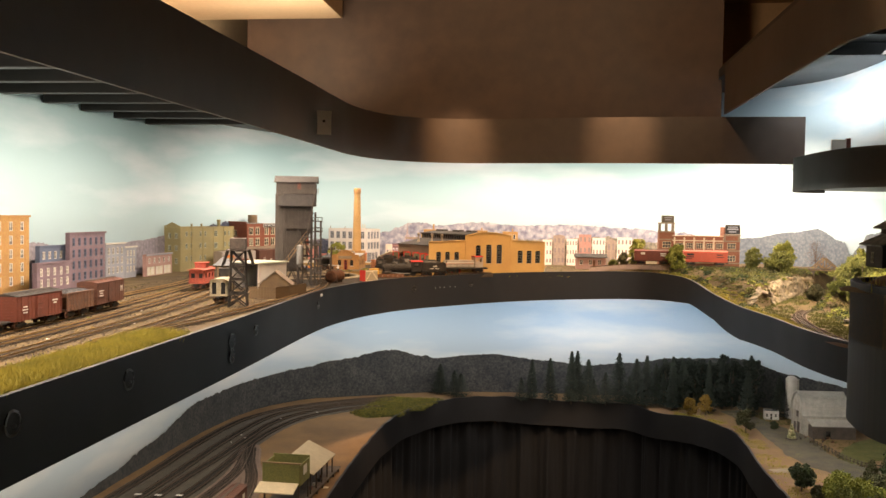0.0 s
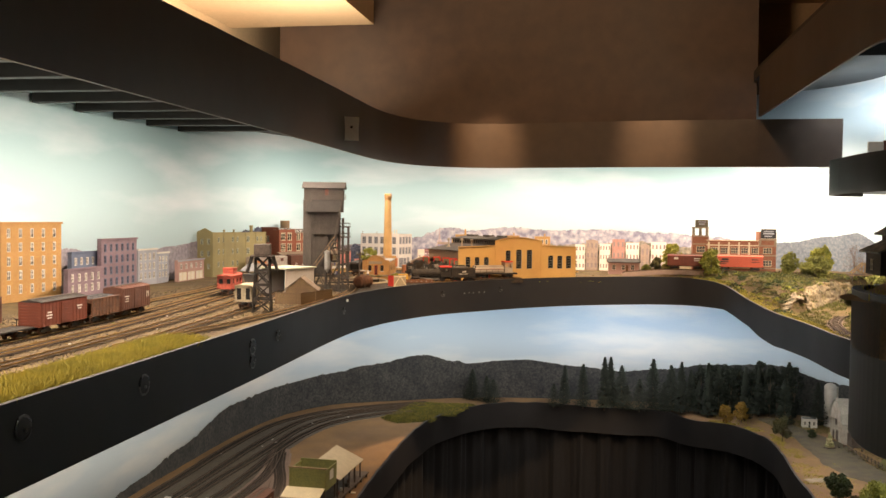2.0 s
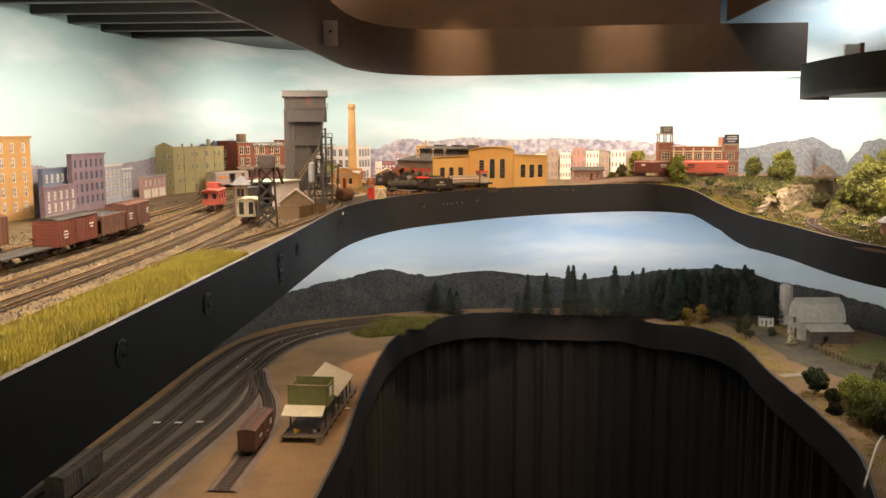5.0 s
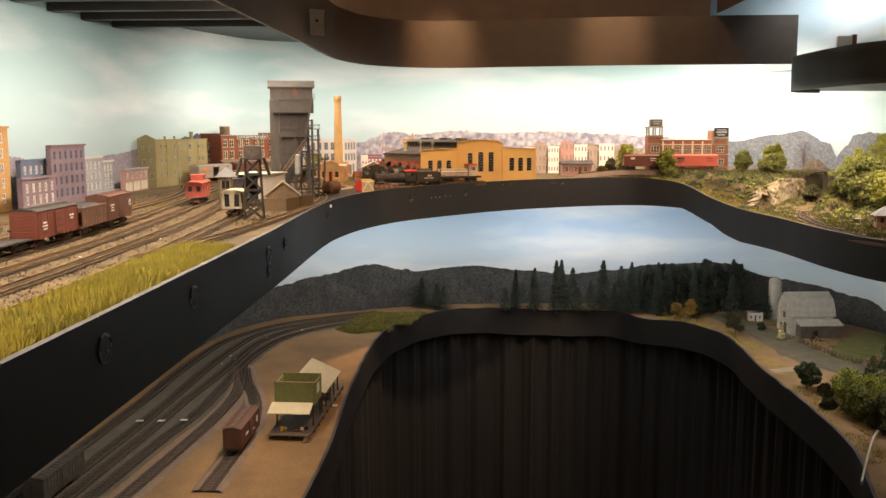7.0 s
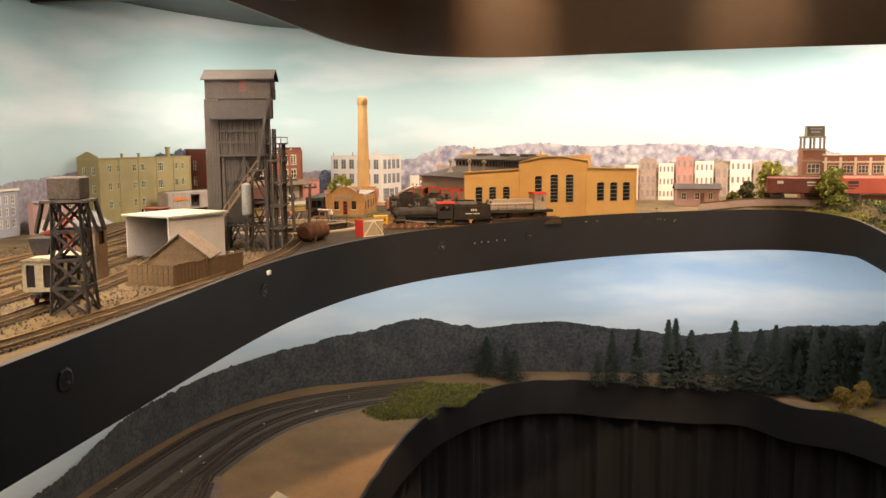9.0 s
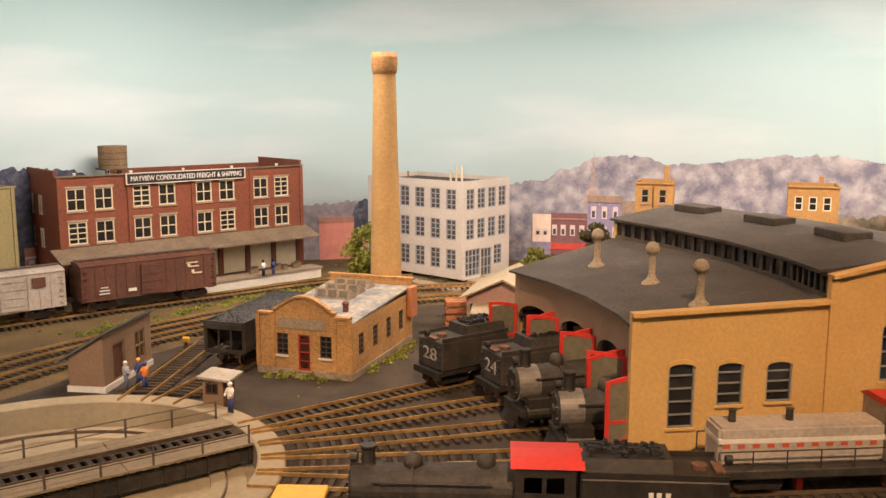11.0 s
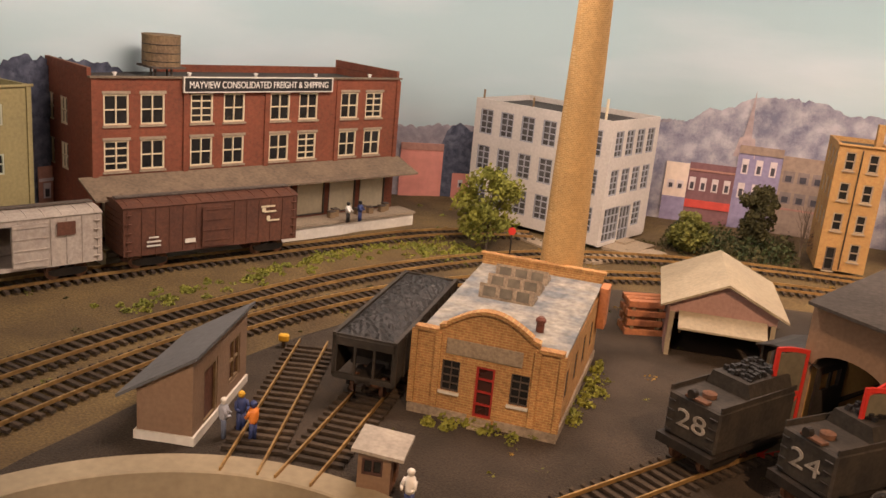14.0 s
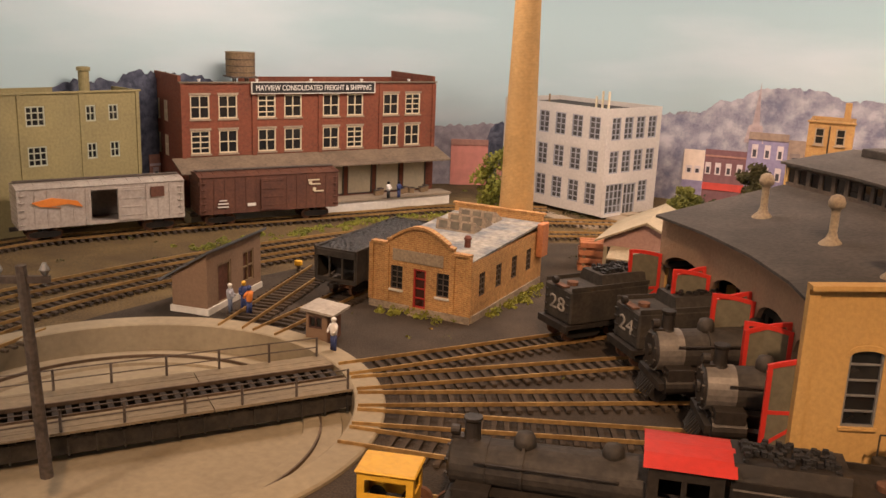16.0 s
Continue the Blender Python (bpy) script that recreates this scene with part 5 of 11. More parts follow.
# other walls
bm = bmesh.new()
panel(bm, tuple(loc(R1, A1, G - 0.002)), A1 + 180, R1 - R0, 0.088, 0.003, [], [(0, 0.092), (R1 - RC1, 0.098), (R1 - RC1 + 0.0002, 0.117), (R1 - RC0, 0.117), (R1 - RC0 + 0.0002, 0.096), (R1 - R0, 0.084)])
part("end_wall", bm, "yellow_wall", rh)
for a, b in zip(bounds, bounds[1:]):
    p, q = loc(R1, wall_deg(R1) if a == A0 else a, G - 0.002), loc(R1, b, G - 0.002)
    d = q - p
    bm = bmesh.new()
    panel(bm, tuple(p), math.degrees(math.atan2(d.y, d.x)), d.length, 0.092, 0.003)
    part("rear_wall", bm, "yellow_wall", rh)
    # stall front with an arched opening
    p, q = loc(R0, b, G - 0.002), loc(R0, wall_deg(R0) if a == A0 else a, G - 0.002)
    d = q - p
    L = d.length
    ow = 0.044
    bm = bmesh.new()
    x0 = (L - ow) / 2
    outline = [(0, 0), (x0, 0), (x0, 0.050)] + [(L / 2 - ow / 2 * math.cos(math.pi * i / 12), 0.050 + 0.012 * math.sin(math.pi * i / 12)) for i in range(1, 12)] + [(L - x0, 0.050), (L - x0, 0), (L, 0), (L, 0.083), (0, 0.083)]
    ang = math.degrees(math.atan2(d.y, d.x))
    m = pose(*p, 0, 0, ang)
    top_n = 12
    for i in range(0, top_n):
        xa, xb = x0 + ow * i / top_n, x0 + ow * (i + 1) / top_n
        za, zb = [0.050 + 0.012 * math.sin(math.acos(max(-1, min(1, 1 - 2 * k / top_n)))) for k in (i, i + 1)]
        prism(bm, [(xa, za), (xb, zb), (xb, 0.083), (xa, 0.083)], "y", 0, 0.003)
    box(bm, 0, x0, 0, 0.003, 0, 0.083)
    box(bm, L - x0, L, 0, 0.003, 0, 0.083)
    bmesh.ops.transform(bm, matrix=m, verts=bm.verts[:])
    bmesh.ops.remove_doubles(bm, verts=bm.verts[:], dist=0.00002)
    part("stall_front", bm, "brown_wall", rh)
    # two open door leaves
    for s, x in ((1, x0 - 0.0008), (-1, L - x0 + 0.0008)):
        leaf_ob = new("stall_door")
        leaf_ob.parent = rh
        leaf_ob.matrix_local = m @ pose(x, -0.0004, 0.0035, 0, 0, -92 if s > 0 else -86)
        w, h = 0.0235, 0.055
        bm = bmesh.new()
        for zz, hh in ((0, 0.0022), (0.016, 0.0018), (0.033, 0.0018)):
            box(bm, 0, w, -0.0006, 0.0006, zz, zz + hh)
        for xx in (0, w - 0.0022):
            box(bm, xx, xx + 0.0022, -0.0007, 0.0007, 0, h + (0.003 if (xx == 0) != (s > 0) else 0.0))
        for i in range(6):
            beam(bm, (w * i / 6, 0, h + 0.004 * math.sin(math.pi / 2 * (i / 6 if s > 0 else 1 - i / 6))), (w * (i + 1) / 6, 0, h + 0.004 * math.sin(math.pi / 2 * ((i + 1) / 6 if s > 0 else 1 - (i + 1) / 6))), 0.0013, 0.0022)
        for za, zb in ((0.033, 0.0175), (0.016, 0.001)):
            beam(bm, (0.001, 0, za), (w - 0.001, 0, zb), 0.0011, 0.0016)
        part("door_frame", bm, "bright_red", leaf_ob, "bright red door frame with diagonal braces")
        part("door_panel", one_box(0.001, w - 0.001, -0.0003, 0.0003, 0.001, h + 0.0015), "grey_panel", leaf_ob)
# roofs, stall by stall
for a, b in zip(bounds, bounds[1:]):
    for nm, ra, rb, za, zb in (("roof", R0 - 0.006, RC0, 0.0815, 0.0970), ("clerestory_roof", RC0 - 0.005, (RC0 + RC1) / 2, 0.1130, 0.1195), ("clerestory_roof", (RC0 + RC1) / 2, RC1 + 0.005, 0.1195, 0.1130), ("roof", RC1, R1 - 0.001, 0.0985, 0.0915)):
        bm = bmesh.new()
        v = [bm.verts.new(loc(r, d, G + z + k)) for k in (0, 0.0016) for r, d, z in ((ra, wall_deg(ra) + 0.35 if a == A0 else a, za), (rb, wall_deg(rb) + 0.35 if a == A0 else a, zb), (rb, b, zb), (ra, b, za))]
        for f in ((3, 2, 1, 0), (4, 5, 6, 7), (0, 1, 5, 4), (1, 2, 6, 5), (2, 3, 7, 6), (3, 0, 4, 7)):
            bm.faces.new([v[i] for i in f])
        part(nm, bm, "roof_dark", rh)
    for r in (RC0, RC1):
        ar = wall_deg(r) + 0.4 if a == A0 else a
        p, q = (loc(r, b, G + 0.094), loc(r, ar, G + 0.094)) if r == RC0 else (loc(r, ar, G + 0.094), loc(r, b, G + 0.094))
        d = q - p
        bm = bmesh.new()
        L = d.length
        panel(bm, tuple(p), math.degrees(math.atan2(d.y, d.x)), L, 0.021, 0.002, [(L * (i + 0.15) / 6, L * (i + 0.85) / 6, 0.007, 0.0165) for i in range(6)])
        cw = part("clerestory_wall", bm, "old_wood", rh)
        bm = bmesh.new()
        panel(bm, tuple(p + Vector((0, 0, 0.006))), math.degrees(math.atan2(d.y, d.x)), L, 0.012, 0.0004)
        bmesh.ops.translate(bm, vec=(loc(1, (a + b) / 2, 0) * (0.0012 if r == RC0 else -0.0012)), verts=bm.verts[:])
        part("clerestory_glass", bm, "glass", rh)
for deg in (51.6, 42.7, 33.9):
    for r0 in (0.487,):
        bm = bmesh.new()
        box(bm, -0.010, 0.010, -0.016, 0.016, 0, 0.0055)
        bevelled(bm, 0.0006)
        bmesh.ops.transform(bm, matrix=pose(*loc(r0, deg, G + 0.1195), 0, 0, deg), verts=bm.verts[:])
        part("ridge_vent", bm, "roof_dark", rh)
for deg in (48.6, 38.2, 28.0):
    bm = bmesh.new()
    lathe(bm, [(r * 1.3, z * 1.3) for r, z in ((0.0052, 0), (0.0056, 0.001), (0.0048, 0.0032), (0.0024, 0.0055), (0.0017, 0.008), (0.0017, 0.0165), (0.0022, 0.018), (0.0033, 0.0186), (0.0035, 0.0205), (0.0026, 0.0228), (0.0010, 0.0236))], n=18, at=tuple(loc(0.372, deg, G + 0.0855)))
    part("roof_vent", bm, "concrete", rh, "tan turned roof ventilator", smooth=True)

# ---------------------------------------------------------------- steam engines and tenders
def tender(label, at, turn, number="", mat="sooty", length=0.062, width=0.032, back=1):
    """A tender; its rear faces +x."""
    th = thing("tender", label, "tender", at, turn, "steam engines")
    L, W = length / 2, width / 2
    for x in (-L + 0.015, L - 0.015):
        bogie(th, x)
    bm = bmesh.new()
    box(bm, -L, L, -W, W, 0.010, 0.0125)
    box(bm, L, L + 0.002, -W, W, 0.008, 0.0125)
    part("frame", bm, "iron", th)
    bm = bmesh.new()
    box(bm, -L + 0.001, L - 0.0015, -W + 0.001, W - 0.001, 0.0125, 0.034)
    bevelled(bm, 0.001)
    box(bm, -L + 0.001, L - 0.002, -W + 0.0012, -W + 0.002, 0.034, 0.0365)
    box(bm, -L + 0.001, L - 0.002, W - 0.002, W - 0.0012, 0.034, 0.0365)
    part("tank", bm, mat, th)
    bm = bmesh.new()
    prism(bm, [(-W + 0.003, 0.034), (W - 0.003, 0.034), (W - 0.006, 0.0415), (-W + 0.006, 0.0415)], "x", -L + 0.002, L - 0.026)
    part("coal_bunker", bm, mat, th)
    bm = bmesh.new()
    for i in range(90):
        c = Vector((random.uniform(-L + 0.005, L - 0.03), random.uniform(-W + 0.008, W - 0.008), 0.0415 + random.uniform(-0.0005, 0.002)))
        box(bm, c.x - 0.001, c.x + 0.001, c.y - 0.001, c.y + 0.001, c.z - 0.001, c.z + 0.001)
    part("coal_load", bm, "coal", th, kind="stuff")
    bm = bmesh.new()
    lathe(bm, [(0.0035, 0.034), (0.0035, 0.0362), (0.001, 0.0366)], n=14, at=(L - 0.012, 0, 0))
    box(bm, L - 0.006, L - 0.0015, -0.006, 0.006, 0.0343, 0.0353)
    part("water_hatch", bm, "rust", th)
    bm = bmesh.new()
    for s in (-1, 1):
        for q in range(4):
            rod(bm, (L - 0.0008, s * (W - 0.006), 0.015 + q * 0.005), (L - 0.0008, s * (W - 0.002), 0.015 + q * 0.005), 0.0004, n=5)
    part("ladder", bm, "iron", th)
    bm = bmesh.new()
    rod(bm, (L - 0.0005, 0.0, 0.0385), (L + 0.0025, 0.0, 0.0385), 0.0022, n=12)
    part("rear_lamp", bm, "iron", th)
    if number:
        lettering(number, th, (L - 0.0013, 0.0, 0.0235), 90, 0.0088, 0.0165, "number_paint", "number", depth=0.00025)
    return th


def steam_engine(label, at, turn, cab_roof="iron", length=0.098, front="smokebox", body="sooty"):
    """A steam engine; its front faces +x."""
    th = thing("steam_engine", label, "steam engine", at, turn, "steam engines")
    L = length / 2
    bm = bmesh.new()
    rod(bm, (-L + 0.026, 0, 0.0275), (L - 0.016, 0, 0.0265), 0.0118, 0.0108, n=24)
    part("boiler", bm, body, th, smooth=False)
    for x in (-L + 0.034, -L + 0.046, L - 0.03):
        bm = bmesh.new()
        rod(bm, (x - 0.0006, 0, 0.0272), (x + 0.0006, 0, 0.0272), 0.0119, 0.0119, n=24)
        part("boiler_band", bm, body, th)
    bm = bmesh.new()
    rod(bm, (L - 0.016, 0, 0.0265), (L - 0.002, 0, 0.0265), 0.0112, n=24)
    part("smokebox", bm, front, th, "grey graphite smokebox")
    bm = bmesh.new()
    rod(bm, (L - 0.0019, 0, 0.0265), (L - 0.0005, 0, 0.0265), 0.0104, 0.0088, n=24)
    rod(bm, (L - 0.0005, 0, 0.0265), (L + 0.001, 0, 0.0265), 0.003, n=12)
    for k in range(8):
        a = k * math.pi / 4 + 0.4
        rod(bm, (L - 0.0012, 0.0088 * math.cos(a), 0.0265 + 0.0088 * math.sin(a)), (L + 0.0004, 0.0088 * math.cos(a), 0.0265 + 0.0088 * math.sin(a)), 0.0007, n=6)
    part("smokebox_door", bm, "iron", th, "black bolted smokebox door")
    bm = bmesh.new()
    lathe(bm, [(0.0042, 0.0355), (0.0034, 0.0385), (0.0032, 0.046), (0.0039, 0.0472), (0.0039, 0.0482), (0.0026, 0.0482)], n=14, at=(L - 0.009, 0, 0))
    part("smokestack", bm, "iron", th)
    for x in (L - 0.030, -L + 0.040):
        bm = bmesh.new()
        lathe(bm, [(0.0046, 0.036), (0.0044, 0.0405), (0.0034, 0.0432), (0.001, 0.0440)], n=14, at=(x, 0, 0))
        part("dome", bm, body, th, smooth=True)
    bm = bmesh.new()
    box(bm, L - 0.006, L - 0.001, -0.0025, 0.0025, 0.037, 0.0385)
    rod(bm, (L - 0.004, 0, 0.0408), (L - 0.0005, 0, 0.0408), 0.0024, n=12)
    part("headlamp", bm, "iron", th)
    cab = new("cab")
    cab.parent = th
    bm = bmesh.new()
    w = 0.0165
    for s in (-1, 1):
        if s < 0:
            panel(bm, (-L, -w, 0.0145), 0, 0.027, 0.030, 0.0012, [(0.004, 0.012, 0.016, 0.025), (0.014, 0.022, 0.016, 0.025)])
        else:
            panel(bm, (-L + 0.027, w, 0.0145), 180, 0.027, 0.030, 0.0012, [(0.004, 0.012, 0.016, 0.025), (0.014, 0.022, 0.016, 0.025)])
    panel(bm, (-L + 0.027, -w + 0.0012, 0.0145), 90, 2 * w - 0.0024, 0.030, 0.0012, [(0.003, 0.008, 0.018, 0.026), (2 * w - 0.0104, 2 * w - 0.0054, 0.018, 0.026)])
    part("cab_wall", bm, "iron", cab)
    bm = bmesh.new()
    prism(bm, [(-w - 0.0012, 0.0445), (-w * 0.55, 0.0475), (0, 0.0485), (w * 0.55, 0.0475), (w + 0.0012, 0.0445), (w * 0.55, 0.0465), (0, 0.0473), (-w * 0.55, 0.0465)], "x", -L - 0.004, -L + 0.029)
    part("cab_roof", bm, cab_roof, cab, "bright red cab roof" if cab_roof == "bright_red" else "")
    bm = bmesh.new()
    box(bm, -L, L - 0.004, -0.008, 0.008, 0.010, 0.0155)
    box(bm, -L + 0.026, L - 0.004, -0.0155, -0.009, 0.0185, 0.0195)
    box(bm, -L + 0.026, L - 0.004, 0.009, 0.0155, 0.0185, 0.0195)
    box(bm, L - 0.004, L - 0.001, -0.0165, 0.0165, 0.0095, 0.0135)
    part("running_board", bm, "iron", th)
    bm = bmesh.new()
    for k in range(9):
        beam(bm, (L - 0.001, -0.011 + k * 0.00275, 0.0098), (L + 0.0045 - 0.0006 * abs(k - 4), (-0.011 + k * 0.00275) * 0.9, 0.0035), 0.0009, 0.0009)
    box(bm, L + 0.0018, L + 0.0030, -0.0105, 0.0105, 0.0028, 0.0038)
    part("pilot", bm, "iron", th)
    for s in (-1, 1):
        bm = bmesh.new()
        rod(bm, (L - 0.020, s * 0.0145, 0.012), (L - 0.004, s * 0.0145, 0.012), 0.0048, n=14)
        box(bm, L - 0.019, L - 0.005, s * 0.0145 - 0.004, s * 0.0145 + 0.004, 0.0155, 0.0215)
        part("cylinder", bm, "iron", th)
        bm = bmesh.new()
        beam(bm, (L - 0.020, s * 0.0145, 0.012), (-0.006, s * 0.0135, 0.0075), 0.0010, 0.0018)
        beam(bm, (-L + 0.030, s * 0.0128, 0.0075), (0.014, s * 0.0128, 0.0075), 0.0010, 0.0018)
        part("side_rod", bm, "grey_metal", th)
        bm = bmesh.new()
        for i in range(5):
            rod(bm, (L - 0.012 - i * 0.011, s * 0.0118, 0.0318), (L - 0.023 - i * 0.011, s * 0.0118, 0.0318), 0.0005, n=5)
        part("handrail", bm, "iron", th)
    for i in range(4):
        def driver(bm):
            for s in (-1, 1):
                rod(bm, (0, s * 0.0075, 0.0088), (0, s * 0.0105, 0.0088), 0.0088, n=20)
                rod(bm, (0, s * 0.0105, 0.0088), (0, s * 0.0115, 0.0088), 0.003, n=10)
            rod(bm, (0, -0.0075, 0.0088), (0, 0.0075, 0.0088), 0.0015, n=6)
        fixed("driving_wheelset", shared_mesh(("driving_wheels",), "iron", driver), th, (-L + 0.022 + i * 0.0165, 0, 0))
    def small(bm):
        for s in (-1, 1):
            rod(bm, (0, s * 0.007, 0.0048), (0, s * 0.0092, 0.0048), 0.0048, n=14)
        rod(bm, (0, -0.007, 0.0048), (0, 0.007, 0.0048), 0.0012, n=6)
    fixed("pilot_wheelset", shared_mesh(("pilot_wheels",), "iron", small), th, (L - 0.004, 0, 0))
    return th


RT = 1.3054
tender("dusty black tender with a white number 28, backed to the stalls", tuple(polar(0.292, 57.5, RT)), 57.5 + 180, "28")
tender("dusty black tender with a white number 24, backed to the stalls", tuple(polar(0.312, 47.4, RT)), 47.4 + 180, "24")
steam_engine("black steam engine standing in a roundhouse stall behind its tender", tuple(polar(0.385, 57.5, RT)), 57.5)
steam_engine("black steam engine standing in a roundhouse stall behind its tender", tuple(polar(0.402, 47.4, RT)), 47.4)
steam_engine("black steam engine with grey smokebox nosing out of stall", tuple(polar(0.324, 37.3, RT)), 37.3 + 180)
steam_engine("black steam engine with grey smokebox nosing out of stall", tuple(polar(0.336, 27.3, RT)), 27.3 + 180)
# engine and tender on the track along the fascia
FD = 18.3
fa = Vector((-0.133, 2.461))
fd = Vector((math.cos(radians(FD)), math.sin(radians(FD))))
track([tuple(fa - fd * 0.015), tuple(fa + fd * 0.09), tuple(fa + fd * 0.20)], "rusty rails on dark ties beside the fascia", single=True)
p = fa + fd * 0.058
steam_engine("black steam engine with red cab roof before the roundhouse", (p.x, p.y, RAIL_TOP), FD + 180, cab_roof="bright_red", length=0.104, front="sooty").scale = (1, 0.95, 0.86)
p = fa + fd * 0.145
t_front = tender("black tender with a faded white emblem, coupled to an engine", (p.x, p.y, RAIL_TOP), FD, "", "iron", 0.068)
bm = bmesh.new()
for x, z, w, h in ((0.004, 0.0265, 0.0022, 0.004), (0.0075, 0.0265, 0.0022, 0.004), (0.0115, 0.0265, 0.0022, 0.004)):
    box(bm, x - w / 2 - 0.006, x + w / 2 - 0.006, -0.0163, -0.0158, z - h / 2, z + h / 2)
for i in range(2):
    box(bm, -0.013 + i * 0.014, -0.002 + i * 0.014, -0.0163, -0.0158, 0.0195, 0.0210)
part("emblem", bm, "offwhite", t_front, "faded white lettering bars")

# small diesel before the end wall
DD = 27.0
dsl = thing("diesel_switcher", "grey diesel switcher with a striped hood and red cab roof", "diesel locomotive", (0.080, 2.588, RAIL_TOP + 0.006), DD)
u = Vector((math.cos(radians(DD)), math.sin(radians(DD))))
track([(0.080 + u.x * q, 2.588 + u.y * q) for q in (-0.085, 0.0, 0.08)], "weathered rails on ties before the roundhouse wall", rail_mat="rail_dull", ballast="cinder", z=1.3072, skirt=0.009, bed=0.030)
for x in (-0.04, 0.04):
    bogie(dsl, x)
part("frame", one_box(-0.064, 0.064, -0.0155, 0.0155, 0.0095, 0.0145, 0.0006), "sooty", dsl)
bm = bmesh.new()
box(bm, -0.060, 0.026, -0.0095, 0.0095, 0.0145, 0.0345)
bevelled(bm, 0.0014, 2)
part("hood", bm, "silver_car", dsl)
part("stripe", one_box(-0.0602, 0.026, -0.00975, 0.00975, 0.0262, 0.0285), "offwhite", dsl)
bm = bmesh.new()
for i in range(11):
    box(bm, -0.058 + i * 0.0076, -0.0545 + i * 0.0076, -0.0099, 0.0099, 0.0238, 0.0258)
part("chevrons", bm, "orange_red", dsl)
bm = bmesh.new()
panel(bm, (0.027, -0.0145, 0.0145), 0, 0.023, 0.0285, 0.0012, [(0.004, 0.010, 0.015, 0.024), (0.013, 0.019, 0.015, 0.024)])
panel(bm, (0.050, 0.0145, 0.0145), 180, 0.023, 0.0285, 0.0012, [(0.004, 0.010, 0.015, 0.024), (0.013, 0.019, 0.015, 0.024)])
panel(bm, (0.050, -0.0133, 0.0145), 90, 0.0266, 0.0285, 0.0012, [(0.003, 0.009, 0.015, 0.024), (0.0176, 0.0236, 0.015, 0.024)])
panel(bm, (0.027, 0.0133, 0.0145), 270, 0.0266, 0.0285, 0.0012, [])
part("cab", bm, "silver_car", dsl)
bm = bmesh.new()
prism(bm, [(-0.016, 0.0430), (-0.009, 0.0462), (0.009, 0.0462), (0.016, 0.0430)], "x", 0.0255, 0.0515)
part("cab_roof", bm, "bright_red", dsl, "red cab roof")
bm = bmesh.new()
for x in (-0.05, -0.02):
    lathe(bm, [(0.002, 0.0345), (0.0018, 0.040), (0.0024, 0.0405)], n=10, at=(x, 0, 0))
part("exhaust_stack", bm, "sooty", dsl)
for s in (-1, 1):
    bm = bmesh.new()
    rod(bm, (-0.062, s * 0.0148, 0.024), (0.025, s * 0.0148, 0.024), 0.0004, n=5)
    for i in range(6):
        rod(bm, (-0.062 + i * 0.0174, s * 0.0148, 0.0145), (-0.062 + i * 0.0174, s * 0.0148, 0.024), 0.0004, n=5)
    part("handrail", bm, "sooty", dsl)

# ---------------------------------------------------------------- yard office of sandy brick with skylights
off = thing("yard_office", "sandy brick yard office with curved gable and weathered grey roof", "building", (-0.316, 2.672, G), 3.2)
w, d = 0.0765, 0.127
wins = [(0.0155, 0.0165, 0.0095, 0.0165), (0.0515, 0.0165, 0.0095, 0.0165), (0.0335, 0.0055, 0.0098, 0.0275)]
bm = bmesh.new()
tops = [(0, 0.0475), (0.0125, 0.0475), (0.0127, 0.0505), (0.0165, 0.0515)] + [(0.0165 + 0.0435 * i / 14, 0.0525 + 0.0090 * math.sin(math.pi * i / 14)) for i in range(15)] + [(0.0603, 0.0515), (0.0640, 0.0505), (0.0642, 0.0475), (w, 0.0475)]
panel(bm, (0, 0, 0), 0, w, 0.05, 0.0028, [(x, x + a, z, z + b) for x, z, a, b in wins], tops)
part("front_wall", bm, "sand_brick", off)
bm = bmesh.new()
for (xa, za), (xb, zb) in zip(tops, tops[1:]):
    if xb - xa > 0.0005:
        beam(bm, (xa, 0.001, za + 0.0004), (xb, 0.001, zb + 0.0004), 0.0052, 0.0018)
for x in (0, 0.0127, w - 0.0127, w):
    box(bm, x - 0.0016, x + 0.0016, -0.0014, -0.0001, 0.0065, 0.047)
part("coping", bm, "sand_brick", off)
for x, z, a, b in wins[:2]:
    f = window(off, (x, 0, z), 0, a, b, 2, 4, "old_wood", bar=0.0004)
    part("sill", one_box(-0.0008, a + 0.0008, -0.0015, -0.0001, -0.0015, -0.0001), "offwhite", f)
f = window(off, (0.0335, 0, 0.0055), 0, 0.0098, 0.0275, 1, 4, "door_red", "door_dark", bar=0.0009, name="door")
part("name_board", one_box(0.017, 0.0565, -0.0008, -0.0001, 0.0368, 0.0452, 0.0003), "concrete", off, "blank grey-green name board")
for side, o, ang in (("side_wall", (w, 0.0028, 0), 90), ("side_wall", (0, d - 0.0028, 0), 270)):
    L = d - 0.0056
    holes = [(0.012 + 0.027 * i, 0.0215 + 0.027 * i, 0.0165, 0.033) for i in range(4)]
    bm = bmesh.new()
    panel(bm, o, ang, L, 0.043, 0.0028, holes)
    part(side, bm, "sand_brick", off)
    a = radians(ang)
    for x0, x1, z0, z1 in holes:
        window(off, (o[0] + math.cos(a) * x0, o[1] + math.sin(a) * x0, z0), ang, x1 - x0, z1 - z0, 2, 4, "old_wood", bar=0.0004)
    bm = bmesh.new()
    panel(bm, (o[0] + (0.0012 if ang == 90 else -0.0012), o[1], 0), ang, L, 0.006, 0.0011)
    part("footing", bm, "stone", off)
bm = bmesh.new()
panel(bm, (w, d, 0), 180, w, 0.0545, 0.0028, [])
part("rear_wall", bm, "sand_brick", off)
